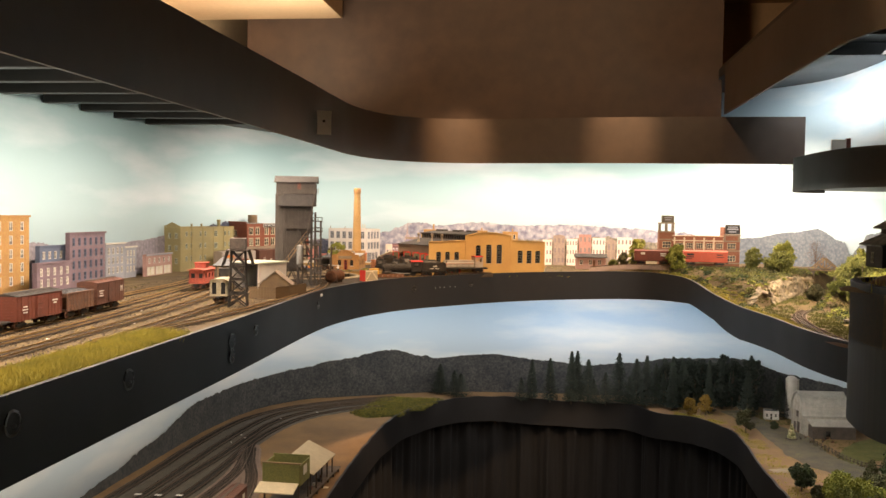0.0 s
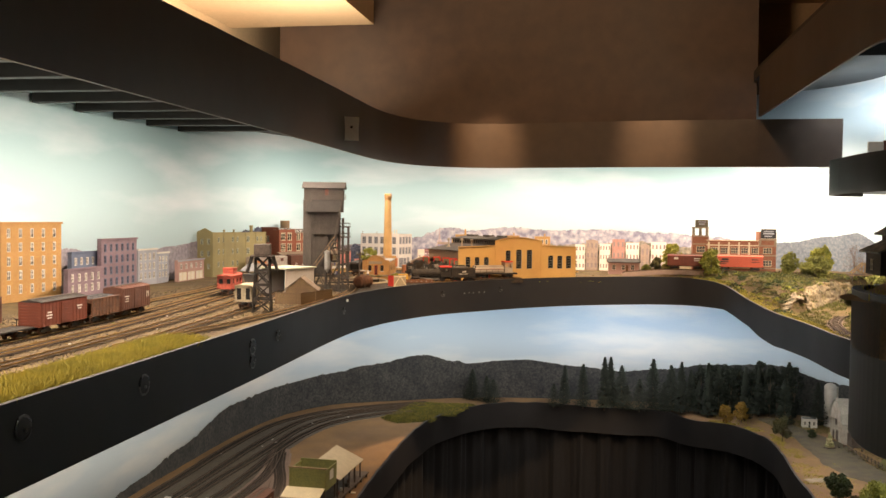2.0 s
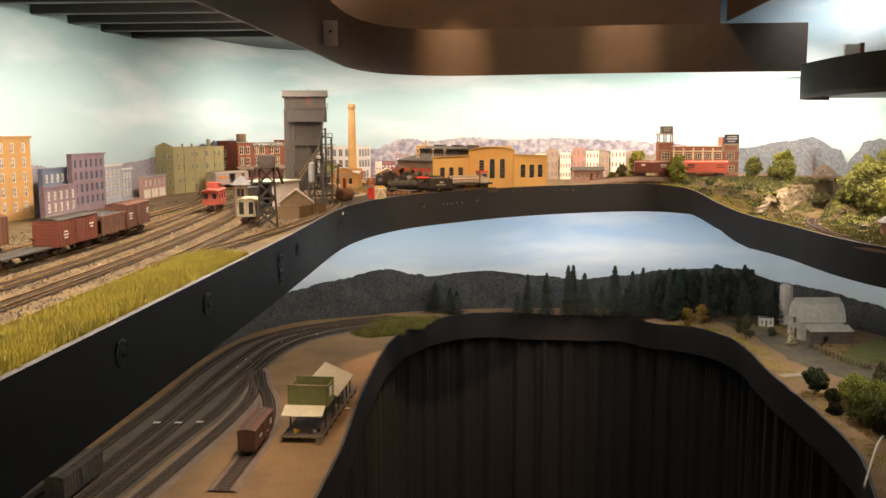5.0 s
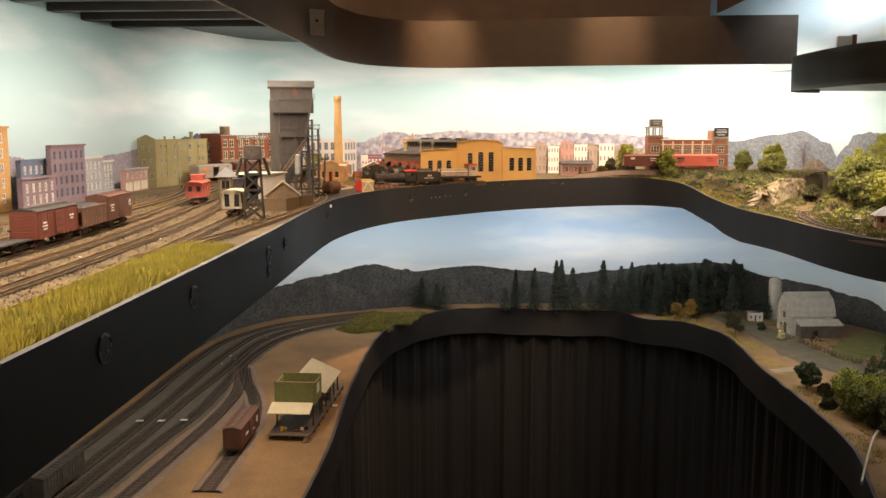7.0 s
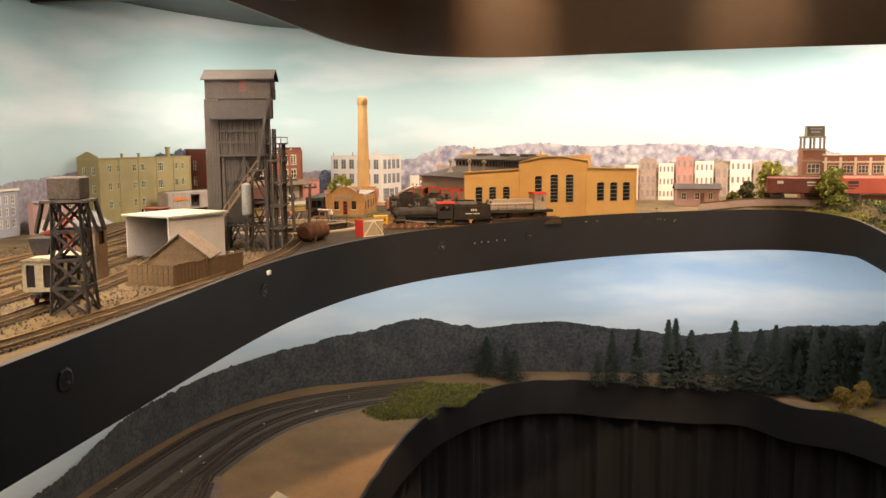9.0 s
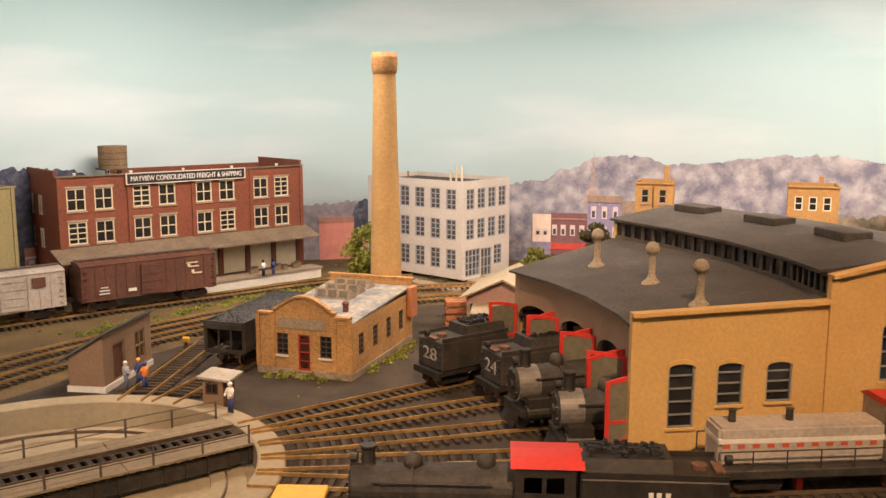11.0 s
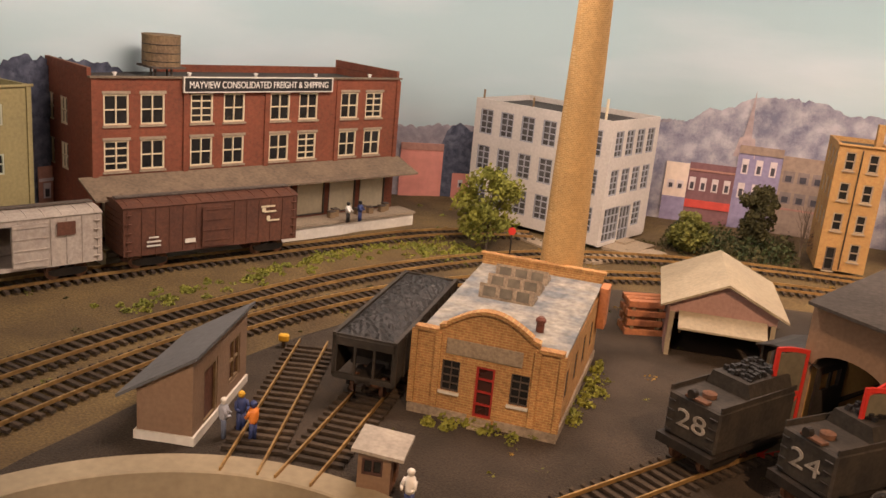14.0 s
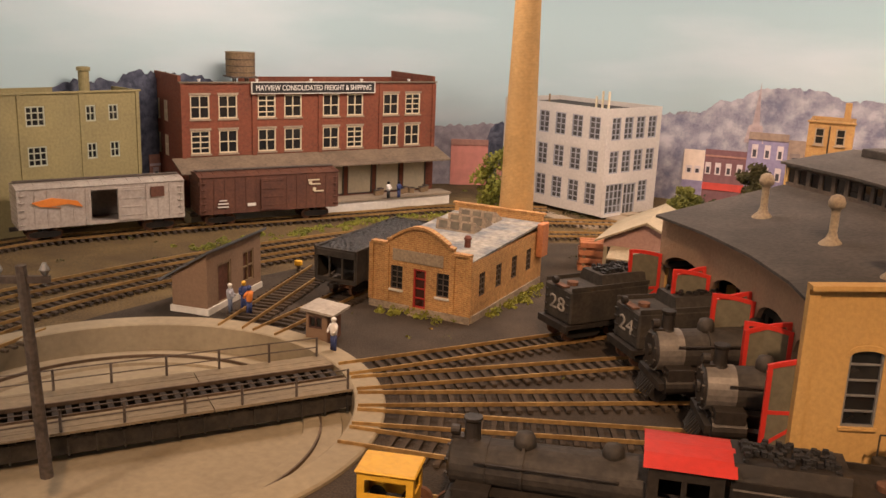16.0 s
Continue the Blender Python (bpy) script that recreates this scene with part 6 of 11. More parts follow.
part("rear_coping", one_box(-0.0015, w + 0.0015, d - 0.0035, d + 0.0010, 0.0546, 0.0562), "sand_brick", off)
for x0, x1 in ((-0.0012, 0.031), (0.0455, w + 0.0012)):
    part("footing", one_box(x0, x1, -0.0012, -0.0001, 0, 0.006), "stone", off)
bm = bmesh.new()
v = [bm.verts.new(q) for q in ((0.0002, 0.003, 0.0420), (w - 0.0002, 0.003, 0.0420), (w - 0.0002, d - 0.003, 0.0475), (0.0002, d - 0.003, 0.0475), (0.0002, 0.003, 0.0435), (w - 0.0002, 0.003, 0.0435), (w - 0.0002, d - 0.003, 0.0490), (0.0002, d - 0.003, 0.0490))]
for q in ((3, 2, 1, 0), (4, 5, 6, 7), (0, 1, 5, 4), (1, 2, 6, 5), (2, 3, 7, 6), (3, 0, 4, 7)):
    bm.faces.new([v[i] for i in q])
part("roof", bm, "roof_blue", off, "weathered blue-grey roof")
for i in range(3):
    y = 0.066 + i * 0.0185
    z = 0.0462 + i * 0.0008
    bm = bmesh.new()
    prism(bm, [(y, z), (y + 0.015, z + 0.0006), (y + 0.0015, z + 0.0085)], "x", 0.014, 0.046)
    sk = part("skylight", bm, "stone", off)
    bm = bmesh.new()
    for k in range(3):
        x0 = 0.0165 + k * 0.0098
        v = [bm.verts.new(q) for q in ((x0, y - 0.0002, z + 0.0016), (x0 + 0.0072, y - 0.0002, z + 0.0016), (x0 + 0.0072, y + 0.0008, z + 0.0072), (x0, y + 0.0008, z + 0.0072))]
        bm.faces.new(v)
    part("skylight_pane", bm, "skylight_dull", sk)
bm = bmesh.new()
lathe(bm, [(0.0022, 0.044), (0.0022, 0.0500), (0.0028, 0.0502), (0.0028, 0.0515), (0.0015, 0.0530)], n=12, at=(0.057, 0.034, 0))
part("chimney_pipe", bm, "dark_brick", off)
bm = bmesh.new()
for i in range(3):
    box(bm, 0.033, 0.044, -0.0022 * (3 - i), -0.0001, 0.0017 * i, 0.0017 * (i + 1))
part("steps", bm, "concrete", off)
part("side_chute", one_box(w + 0.0003, w + 0.0055, d - 0.014, d - 0.002, 0.024, 0.050, 0.0005), "orange_wood", off)

# smokestack
stk = thing("smokestack", "tall tan brick smokestack with a darker crown", "smokestack", (-0.2762, 2.813, G))
bm = bmesh.new()
lathe(bm, [(0.0148, 0), (0.0136, 0.05), (0.0116, 0.14), (0.0097, 0.226), (0.0092, 0.2325)], n=40)
part("shaft", bm, "stack", stk, smooth=False)
bm = bmesh.new()
lathe(bm, [(0.0098, 0.2285), (0.0107, 0.231), (0.0112, 0.236), (0.0112, 0.2425), (0.0101, 0.2465), (0.0080, 0.2465), (0.0080, 0.235)], n=40)
part("crown", bm, "sand_brick", stk, "darker brick crown")

# ---------------------------------------------------------------- oil house with a sloping roof
oil = thing("oil_house", "brown plaster oil house with a steep single-pitch roof", "shed", (-0.4130, 2.579, G), 14.0)
w, d = 0.0265, 0.073
bm = bmesh.new()
panel(bm, (0, 0, 0), 0, w, 0.03, 0.002, [], [(0, 0.0265), (w, 0.0425)])
part("end_wall", bm, "brown_wall", oil)
bm = bmesh.new()
panel(bm, (w, d, 0), 180, w, 0.03, 0.002, [], [(0, 0.0425), (w, 0.0265)])
part("end_wall", bm, "brown_wall", oil)
bm = bmesh.new()
panel(bm, (w, 0.002, 0), 90, d - 0.004, 0.0425, 0.002, [(0.011, 0.029, 0.004, 0.0330), (0.045, 0.0605, 0.0105, 0.0335)])
part("door_wall", bm, "brown_wall", oil)
bm = bmesh.new()
panel(bm, (0, d - 0.002, 0), 270, d - 0.004, 0.0265, 0.002)
part("low_wall", bm, "brown_wall", oil)
window(oil, (w, 0.013, 0.004), 90, 0.018, 0.0290, 1, 1, "tan_wood", "boxcar_brown", bar=0.0014, name="door")
window(oil, (w, 0.047, 0.0105), 90, 0.0155, 0.023, 2, 2, "tan_wood", "boxcar_brown", bar=0.0011)
bm = bmesh.new()
prism(bm, [(-0.0085, 0.0215), (w + 0.003, 0.0445), (w + 0.003, 0.0462), (-0.0085, 0.0232)], "y", -0.0035, d + 0.0035)
part("roof", bm, "roof_slate", oil, "slate grey roof")
bm = bmesh.new()
for x0, x1, y0, y1 in ((-0.0012, w + 0.0012, -0.0012, -0.0001), (w + 0.0001, w + 0.0012, 0, d), (-0.0012, -0.0001, 0, d)):
    box(bm, x0, x1, y0, y1, 0, 0.0055)
part("footing", bm, "offwhite", oil)

# watchman's booth
bo = thing("watch_booth", "small brown booth with a pale flat roof beside the pit", "booth", (-0.3045, 2.587, G + 0.001), 11)
bo.scale = (0.88, 0.88, 0.92)
w, d = 0.0165, 0.0215
bm = bmesh.new()
panel(bm, (0, 0, 0), 0, w, 0.022, 0.0012, [(0.002, 0.0125, 0.010, 0.0185)])
part("wall", bm, "brown_wall", bo)
bm = bmesh.new()
panel(bm, (w, 0.0012, 0), 90, d - 0.0012, 0.0222, 0.0012, [(0.006, 0.013, 0.001, 0.018)])
part("wall", bm, "rust", bo)
bm = bmesh.new()
panel(bm, (w - 0.0012, d, 0), 180, w - 0.0012, 0.022, 0.0012)
panel(bm, (0, d - 0.0012, 0), 270, d - 0.0024, 0.022, 0.0012, [(0.006, 0.013, 0.010, 0.0185)])
part("wall", bm, "booth_wall", bo)
window(bo, (0.002, 0, 0.010), 0, 0.0105, 0.0085, 2, 1, "booth_wall", bar=0.0008)
bm = bmesh.new()
prism(bm, [(-0.003, 0.0225), (w + 0.0065, 0.0205), (w + 0.0065, 0.0222), (-0.003, 0.0242)], "y", -0.003, d + 0.002)
part("roof", bm, "booth_roof", bo, "pale grey flat roof")

# loaded hopper, open shed, timber stack
hopper("weathered dark hopper car heaped with coal", tuple(polar(0.262, 95.5, RT)), 95.5, height=0.0235)
sh = thing("open_shed", "open-fronted timber shed with a cream gable roof", "shed", (-0.2075, 2.832, G), 8)
w, d = 0.0655, 0.078
bm = bmesh.new()
panel(bm, (0, 0.0, 0.0305), 0, w, 0.006, 0.002, [], [(0, 0.0055), (w / 2, 0.0205), (w, 0.0055)])
part("gable", bm, "pink_wall", sh)
bm = bmesh.new()
panel(bm, (w, d, 0), 180, w, 0.036, 0.002, [], [(0, 0.036), (w / 2, 0.051), (w, 0.036)])
panel(bm, (0, d - 0.002, 0), 270, d - 0.004, 0.036, 0.002)
panel(bm, (w, 0.002, 0), 90, d - 0.004, 0.036, 0.002)
part("wall", bm, "pink_wall", sh)
for x in (0.0005, w - 0.0035):
    part("post", one_box(x, x + 0.003, -0.001, 0.002, 0, 0.031), "roof_cream", sh)
for s in (-1, 1):
    bm = bmesh.new()
    a, b = (w / 2, 0.0530), (w / 2 + s * (w / 2 + 0.006), 0.0345)
    prism(bm, [a, b, (b[0], b[1] + 0.0016), (a[0], a[1] + 0.0016)], "y", -0.006, d + 0.004)
    part("roof_slope", bm, "roof_cream", sh, "cream shingled roof slope")
bm = bmesh.new()
prism(bm, [(-0.0125, 0.0235), (0.001, 0.0312), (0.001, 0.0325), (-0.0125, 0.0248)], "x", 0.006, w - 0.006)
part("lean_to_roof", bm, "roof_cream", sh)
for x in (0.008, w - 0.010):
    bm = bmesh.new()
    beam(bm, (x, -0.0005, 0.018), (x, -0.0105, 0.0245), 0.0014, 0.0014)
    part("bracket", bm, "roof_cream", sh)
pile = thing("timber_stack", "stack of reddish squared timbers on the cinders", "timber stack", (-0.228, 2.868, G), 25)
for k in range(4):
    for q in range(3):
        part("timber", one_box(-0.0135 + 0.0006 * (k % 2), 0.0135 + random.uniform(-0.002, 0.001), -0.0105 + q * 0.0072, -0.0105 + q * 0.0072 + 0.0052, 0.0008 + k * 0.0066, 0.0008 + k * 0.0066 + 0.0046, 0.0004), "orange_wood", pile)
    if k < 3:
        for x in (-0.009, 0.009):
            part("spacer", one_box(x - 0.0012, x + 0.0012, -0.0105, 0.0095, 0.0054 + k * 0.0066, 0.0073 + k * 0.0066), "tan_wood", pile)


# ---------------------------------------------------------------- small things round the turntable
def figurine(label, at, turn, coat, legs, hat, h=0.0205):
    """A painted toy figurine, kept as one plain shape."""
    bm = bmesh.new()
    for q in (-1, 1):
        rod(bm, (0.0002, q * 0.0012, 0), (0, q * 0.0009, h * 0.47), 0.0011, 0.0013, n=7)
        rod(bm, (0, q * 0.0024, h * 0.76), (0.0016, q * 0.0031, h * 0.60), 0.0009, 0.0008, n=6)
        rod(bm, (0.0016, q * 0.0031, h * 0.60), (0.0034, q * 0.0018, h * 0.57), 0.0008, 0.0006, n=6)
    lathe(bm, [(0.0018, h * 0.45), (0.0022, h * 0.52), (0.0026, h * 0.72), (0.0020, h * 0.80), (0.0008, h * 0.83)], n=10)
    lathe(bm, [(0.0007, h * 0.825), (0.0014, h * 0.86), (0.0015, h * 0.91), (0.0018, h * 0.925), (0.0014, h * 0.97), (0.0005, h)], n=10)
    me = bpy.data.meshes.new("figurine")
    bmesh.ops.recalc_face_normals(bm, faces=bm.faces[:])
    for f in bm.faces:
        z = f.calc_center_median().z
        f.material_index = 0 if z < h * 0.46 else 1 if z < h * 0.82 else 2
        f.smooth = True
    bm.to_mesh(me)
    bm.free()
    for k in (legs, coat, hat):
        me.materials.append(M[k])
    ob = new("toy_figurine", me)
    ob.matrix_world = pose(*at, 0, 0, turn)
    return tagged(ob, label, "figurine", "toy figurines")


figurine("small painted toy figurine in blue and yellow", (-0.3765, 2.6085, G + 0.0015), -40, "blue_paint", "blue_paint", "yellow")
figurine("small painted toy figurine in grey", (-0.3795, 2.5985, G + 0.0015), 30, "pale_wall", "blue_wall", "offwhite")
figurine("small painted toy figurine with an orange vest", (-0.3660, 2.6025, G + 0.0015), 170, "orange", "blue_paint", "blue_paint")
figurine("small painted toy figurine in white and blue", (-0.2770, 2.5795, G + 0.0038), -100, "white_paint", "blue_paint", "white_paint")
for x, y, c in ((-0.489, 2.962, "blue_paint"), (-0.495, 2.951, "black_paint")):
    figurine("small painted toy figurine on the loading dock", (x, y, G + 0.0135), 0, "white_paint" if c == "black_paint" else c, c, "black_paint", 0.018)

# yellow rail speeder, wheelsets, crate shed, tank, pole pair
sp = thing("rail_speeder", "yellow enclosed rail speeder beside the turntable", "rail speeder", (-0.147, 2.450, G + 0.0025), 20)
bm = bmesh.new()
for o, a, L in (((-0.0115, -0.0085, 0.004), 0, 0.023), ((0.0115, -0.0077, 0.004), 90, 0.0154), ((0.0115, 0.0085, 0.004), 180, 0.023), ((-0.0115, 0.0077, 0.004), 270, 0.0154)):
    panel(bm, o, a, L, 0.016, 0.0008, [(0.003, L - 0.003, 0.0075, 0.0135)])
part("body", bm, "yellow", sp)
bm = bmesh.new()
box(bm, -0.0125, 0.0125, -0.0095, 0.0095, 0.0201, 0.0216)
part("roof", bevelled(bm, 0.0006), "yellow", sp)
for x in (-0.007, 0.007):
    bm = bmesh.new()
    for s in (-1, 1):
        rod(bm, (x, s * 0.007, 0.0032), (x, s * 0.0088, 0.0032), 0.0036, n=12)
    rod(bm, (x, -0.007, 0.0032), (x, 0.007, 0.0032), 0.0008, n=6)
    part("wheelset", bm, "iron", sp)
for i in range(11):
    a, b = divmod(i, 2)
    wx, wy = -0.137 + a * 0.0126, 2.441 + b * 0.013 + a * 0.0040
    ws = thing("loose_wheelset", "rusty loose railway wheelset lying in a row", "wheelset", (wx, wy, G + 0.0062), 20 + random.uniform(-8, 8), "loose wheelsets")
    for s in (-1, 1):
        bm = bmesh.new()
        rod(bm, (0, s * 0.0066, 0), (0, s * 0.0086, 0), 0.0050, n=16)
        rod(bm, (0, s * 0.0058, 0), (0, s * 0.0066, 0), 0.0055, n=16)
        part("wheel", bm, "rust", ws)
    bm = bmesh.new()
    rod(bm, (0, -0.0105, 0), (0, 0.0105, 0), 0.0012, n=8)
    part("axle", bm, "grey_metal", ws)
cr = thing("plank_bin", "pale planked storage bin with a red end", "storage bin", (-0.1410, 2.3145, G), 55)
bm = bmesh.new()
board_mesh = shared_mesh(("bin_board",), "roof_cream", lambda b_: box(b_, 0, 0.0056, 0, 0.0010, 0, 0.027))
for i in range(7):
    fixed("board", board_mesh, cr, (i * 0.0060, 0, 0))
beam(bm, (0.001, -0.0007, 0.002), (0.020, -0.0007, 0.025), 0.0008, 0.0018)
beam(bm, (0.0415, -0.0007, 0.002), (0.022, -0.0007, 0.025), 0.0008, 0.0018)
box(bm, 0, 0.042, -0.0008, -0.0001, 0.0245, 0.0270)
box(bm, 0, 0.042, -0.0008, -0.0001, 0, 0.0022)
part("brace", bm, "cream", cr)
part("end_board", one_box(-0.0012, -0.0001, 0, 0.020, 0, 0.028), "bright_red", cr, "red end board")
bm = bmesh.new()
box(bm, 0, 0.042, 0.019, 0.020, 0, 0.027)
box(bm, 0.041, 0.042, 0.0011, 0.0189, 0, 0.027)
box(bm, 0, 0.042, 0.0011, 0.0189, 0.020, 0.0215)
part("sides", bm, "roof_cream", cr)
tk = thing("rusty_tank", "rust-brown riveted tank lying beside the pit", "tank", (-0.2035, 2.252, G + 0.0165), 78)
bm = bmesh.new()
rod(bm, (-0.025, 0, 0), (0.025, 0, 0), 0.0145, n=24)
rod(bm, (0.025, 0, 0), (0.0285, 0, 0), 0.0145, 0.009, n=24)
rod(bm, (-0.025, 0, 0), (-0.0285, 0, 0), 0.0145, 0.009, n=24)
part("shell", bm, "rust", tk)
for x in (-0.016, 0, 0.016):
    bm = bmesh.new()
    rod(bm, (x - 0.0007, 0, 0), (x + 0.0007, 0, 0), 0.0151, n=24)
    part("band", bm, "rust", tk)
for x in (-0.015, 0.015):
    part("saddle", one_box(x - 0.002, x + 0.002, -0.013, 0.013, -0.0165, -0.0075), "old_wood", tk)
for x, y, h, lean in ((-0.284, 2.391, 0.094, -0.004), (-0.232, 2.313, 0.085, 0.004)):
    pl = thing("signal_mast", "weathered timber mast with a small cross arm", "mast", (x, y, G + 0.001), 40)
    bm = bmesh.new()
    rod(bm, (0, 0, 0), (lean, 0, h), 0.0028, 0.0022, n=9)
    part("pole", bm, "old_wood", pl)
    bm = bmesh.new()
    beam(bm, (lean - 0.011, 0, h - 0.006), (lean + 0.011, 0, h - 0.006), 0.002, 0.003)
    part("cross_arm", bm, "old_wood", pl)
    bm = bmesh.new()
    lathe(bm, [(0.001, h - 0.0042), (0.0022, h - 0.002), (0.0008, h + 0.001)], n=10, at=(lean - 0.009, 0, 0))
    lathe(bm, [(0.001, h - 0.0042), (0.0022, h - 0.002), (0.0008, h + 0.001)], n=10, at=(lean + 0.009, 0, 0))
    part("insulators", bm, "grey_metal", pl)
gt = thing("loading_frame", "small dark frame with red painted posts by the fascia track", "frame", (0.058, 2.574, G), 25)
for s in (-1, 1):
    part("post", one_box(s * 0.0115 - 0.0016, s * 0.0115 + 0.0016, -0.0016, 0.0016, 0, 0.024), "bright_red", gt)
part("beam", one_box(-0.0145, 0.0145, -0.004, 0.004, 0.0241, 0.028, 0.0004), "old_wood", gt)
part("back", one_box(-0.0098, 0.0098, 0.004, 0.0052, 0, 0.024), "iron", gt)
rr = thing("rock_lump", "pale rubble lump on the ground", "rock", (0.061, 2.562, G), 10)
bm = bmesh.new()
bmesh.ops.create_icosphere(bm, subdivisions=2, radius=0.005)
for v in bm.verts:
    v.co = v.co * (1 + 0.35 * noise.noise(v.co * 300)) + Vector((0, 0, 0.002))
    v.co.z = max(v.co.z * 0.7, 0)
part("lump", bm, "concrete", rr)
yb = thing("yellow_barrier", "small yellow ramp block by the track end", "block", (0.036, 2.531, G), 70)
bm = bmesh.new()
prism(bm, [(-0.008, 0), (0.008, 0), (0.008, 0.003), (-0.008, 0.009)], "y", -0.002, 0.002)
part("ramp", bm, "yellow", yb)
fp = thing("fuel_cabinet", "rusty cabinet with a yellow front beside the end wall", "cabinet", (0.189, 2.735, G), 24)
bm = bmesh.new()
for s in (-1, 1):
    box(bm, s * 0.0085 - 0.0013, s * 0.0085 + 0.0013, -0.004, 0.004, 0, 0.026)
box(bm, -0.0072, 0.0072, -0.004, 0.004, 0.022, 0.026)
box(bm, -0.0072, 0.0072, 0.003, 0.004, 0.001, 0.0219)
part("frame", bm, "rust", fp)
part("front", one_box(-0.005, 0.005, -0.0035, 0.0025, 0.009, 0.0195, 0.0005), "yellow", fp)
for x, y, a in ((0.216, 2.742, 30), (0.237, 2.757, 15), (0.252, 2.766, 40), (0.135, 2.668, 30), (0.15, 2.672, 60)):
    pp = thing("timber_scrap", "low heap of brown timber scraps on the ground", "timber scraps", (x, y, G), a, "timber scraps")
    for k in range(4):
        part("plank", one_box(-0.008 + random.uniform(-0.002, 0.002), 0.008, -0.004 + k * 0.0022, -0.0024 + k * 0.0022, 0.0002 + 0.0017 * (k % 2), 0.0016 + 0.0017 * (k % 2)), "tan_wood", pp)

# ---------------------------------------------------------------- freight house of red brick
wx = [0.0090, 0.0366, 0.0764, 0.1044, 0.1468, 0.1746, 0.2176, 0.2450]
fw = [(x, z, 0.0188, 0.0222, 2, 2) for x in wx for z in (0.0645, 0.0980)]
fw = [(x, z, w, h, 2, 2 if (i * 7) % 5 else 4) for i, (x, z, w, h, *_) in enumerate(fw)]
doors = [(0.006 + 0.0340 * i, 0.014, 0.0300, 0.033, 1, 1, "old_wood", "cream", "loading_door") for i in range(8)]
fh = house("freight_house", "three-storey red brick freight house with cream windows and awning", (-0.614, 2.777, G), 64.2, 0.283, 0.096, 0.1315, "red_brick",
           {0: fw + doors, 270: [(0.012 + 0.026 * i, z, 0.013, 0.0205, 2, 2) for i in range(2) for z in (0.0575, 0.0915)], 90: [(0.012 + 0.026 * i, z, 0.013, 0.0205, 2, 2) for i in range(2) for z in (0.0575, 0.0915)]},
           frame_mat="cream", parapet=0.006)
for x in (0.0, 0.0700, 0.1412, 0.2120, 0.2788):
    part("pilaster", one_box(x, x + 0.0042, -0.0016, -0.0001, 0.048, 0.1305), "red_brick", fh)
for x, z, w, *_ in fw:
    part("lintel", one_box(x - 0.001, x + w + 0.001, -0.0007, -0.0001, z + 0.0224, z + 0.0246), "concrete", fh)
    part("sill", one_box(x - 0.001, x + w + 0.001, -0.0013, -0.0001, z - 0.0016, z - 0.0002), "concrete", fh)
part("coping", one_box(-0.001, 0.284, -0.0019, 0.003, 0.1317, 0.1330), "roof_brown", fh)
for x in (-0.0012, 0.2812):
    part("coping", one_box(x, x + 0.003, 0.0032, 0.096, 0.1317, 0.1385), "red_brick", fh)
bm = bmesh.new()
prism(bm, [(-0.030, 0.0500), (-0.0002, 0.0600), (-0.0002, 0.0615), (-0.030, 0.0515)], "x", -0.010, 0.287)
part("awning", bm, "roof_brown", fh, "sloping brown awning along the dock")
for i in range(8):
    bm = bmesh.new()
    beam(bm, (0.004 + i * 0.0392, -0.0003, 0.0480), (0.004 + i * 0.0392, -0.0270, 0.0498), 0.0012, 0.0016)
    part("awning_bracket", bm, "old_wood", fh)
bm = bmesh.new()
box(bm, 0, 0.292, -0.0225, -0.0003, 0, 0.0108)
part("dock_wall", bm, "offwhite", fh, "whitewashed dock wall")
part("dock", one_box(-0.001, 0.293, -0.024, -0.0003, 0.0110, 0.0132), "concrete", fh)
sg = new("sign_board")
sg.parent = fh
sg.matrix_local = pose(-0.0040, 0, 0.0062)
part("panel", one_box(0.0735, 0.2085, -0.0034, -0.0020, 0.1160, 0.1262), "black_paint", sg, "black name board with white letters")
bm = bmesh.new()
for x0, x1, z0, z1 in ((0.0725, 0.2095, 0.1262, 0.1270), (0.0725, 0.2095, 0.1152, 0.1160), (0.0725, 0.0735, 0.1160, 0.1262), (0.2085, 0.2095, 0.1160, 0.1262)):
    box(bm, x0, x1, -0.0038, -0.0020, z0, z1)
part("border", bm, "offwhite", sg)
lettering("MAYVIEW CONSOLIDATED FREIGHT & SHIPPING", sg, (0.141, -0.0036, 0.1211), 0, 0.0052, 0.127, "white_paint", depth=0.0002)
for i in range(5):
    bm = bmesh.new()
    lathe(bm, [(0.0012, 0.125), (0.0012, 0.1340), (0.0018, 0.1342), (0.0018, 0.1353)], n=8, at=(0.02 + i * 0.058, 0.006, 0))
    part("roof_vent", bm, "white_paint", fh)
wt = thing("roof_tank", "weathered timber water tank on the freight house roof", "water tank", (0, 0, 0))
wt.matrix_world = pose(-0.614, 2.777, G, 0, 0, 64.2) @ pose(0.080, 0.056, 0.1255)
bm = bmesh.new()
for a in range(4):
    x, y = 0.009 * math.cos(a * math.pi / 2 + 0.6), 0.009 * math.sin(a * math.pi / 2 + 0.6)
    rod(bm, (x, y, 0), (x, y, 0.008), 0.001, n=6)
box(bm, -0.014, 0.014, -0.014, 0.014, 0.008, 0.0095)
part("stand", bm, "old_wood", wt)
bm = bmesh.new()
lathe(bm, [(0.0148, 0.0096), (0.0148, 0.0325), (0.0152, 0.0327), (0.0150, 0.0335)], n=30)
part("tub", bm, "tan_wood", wt)
for z in (0.013, 0.0195, 0.026):
    bm = bmesh.new()
    lathe(bm, [(0.0151, z), (0.0151, z + 0.0006)], n=30)
    part("hoop", bm, "iron", wt)
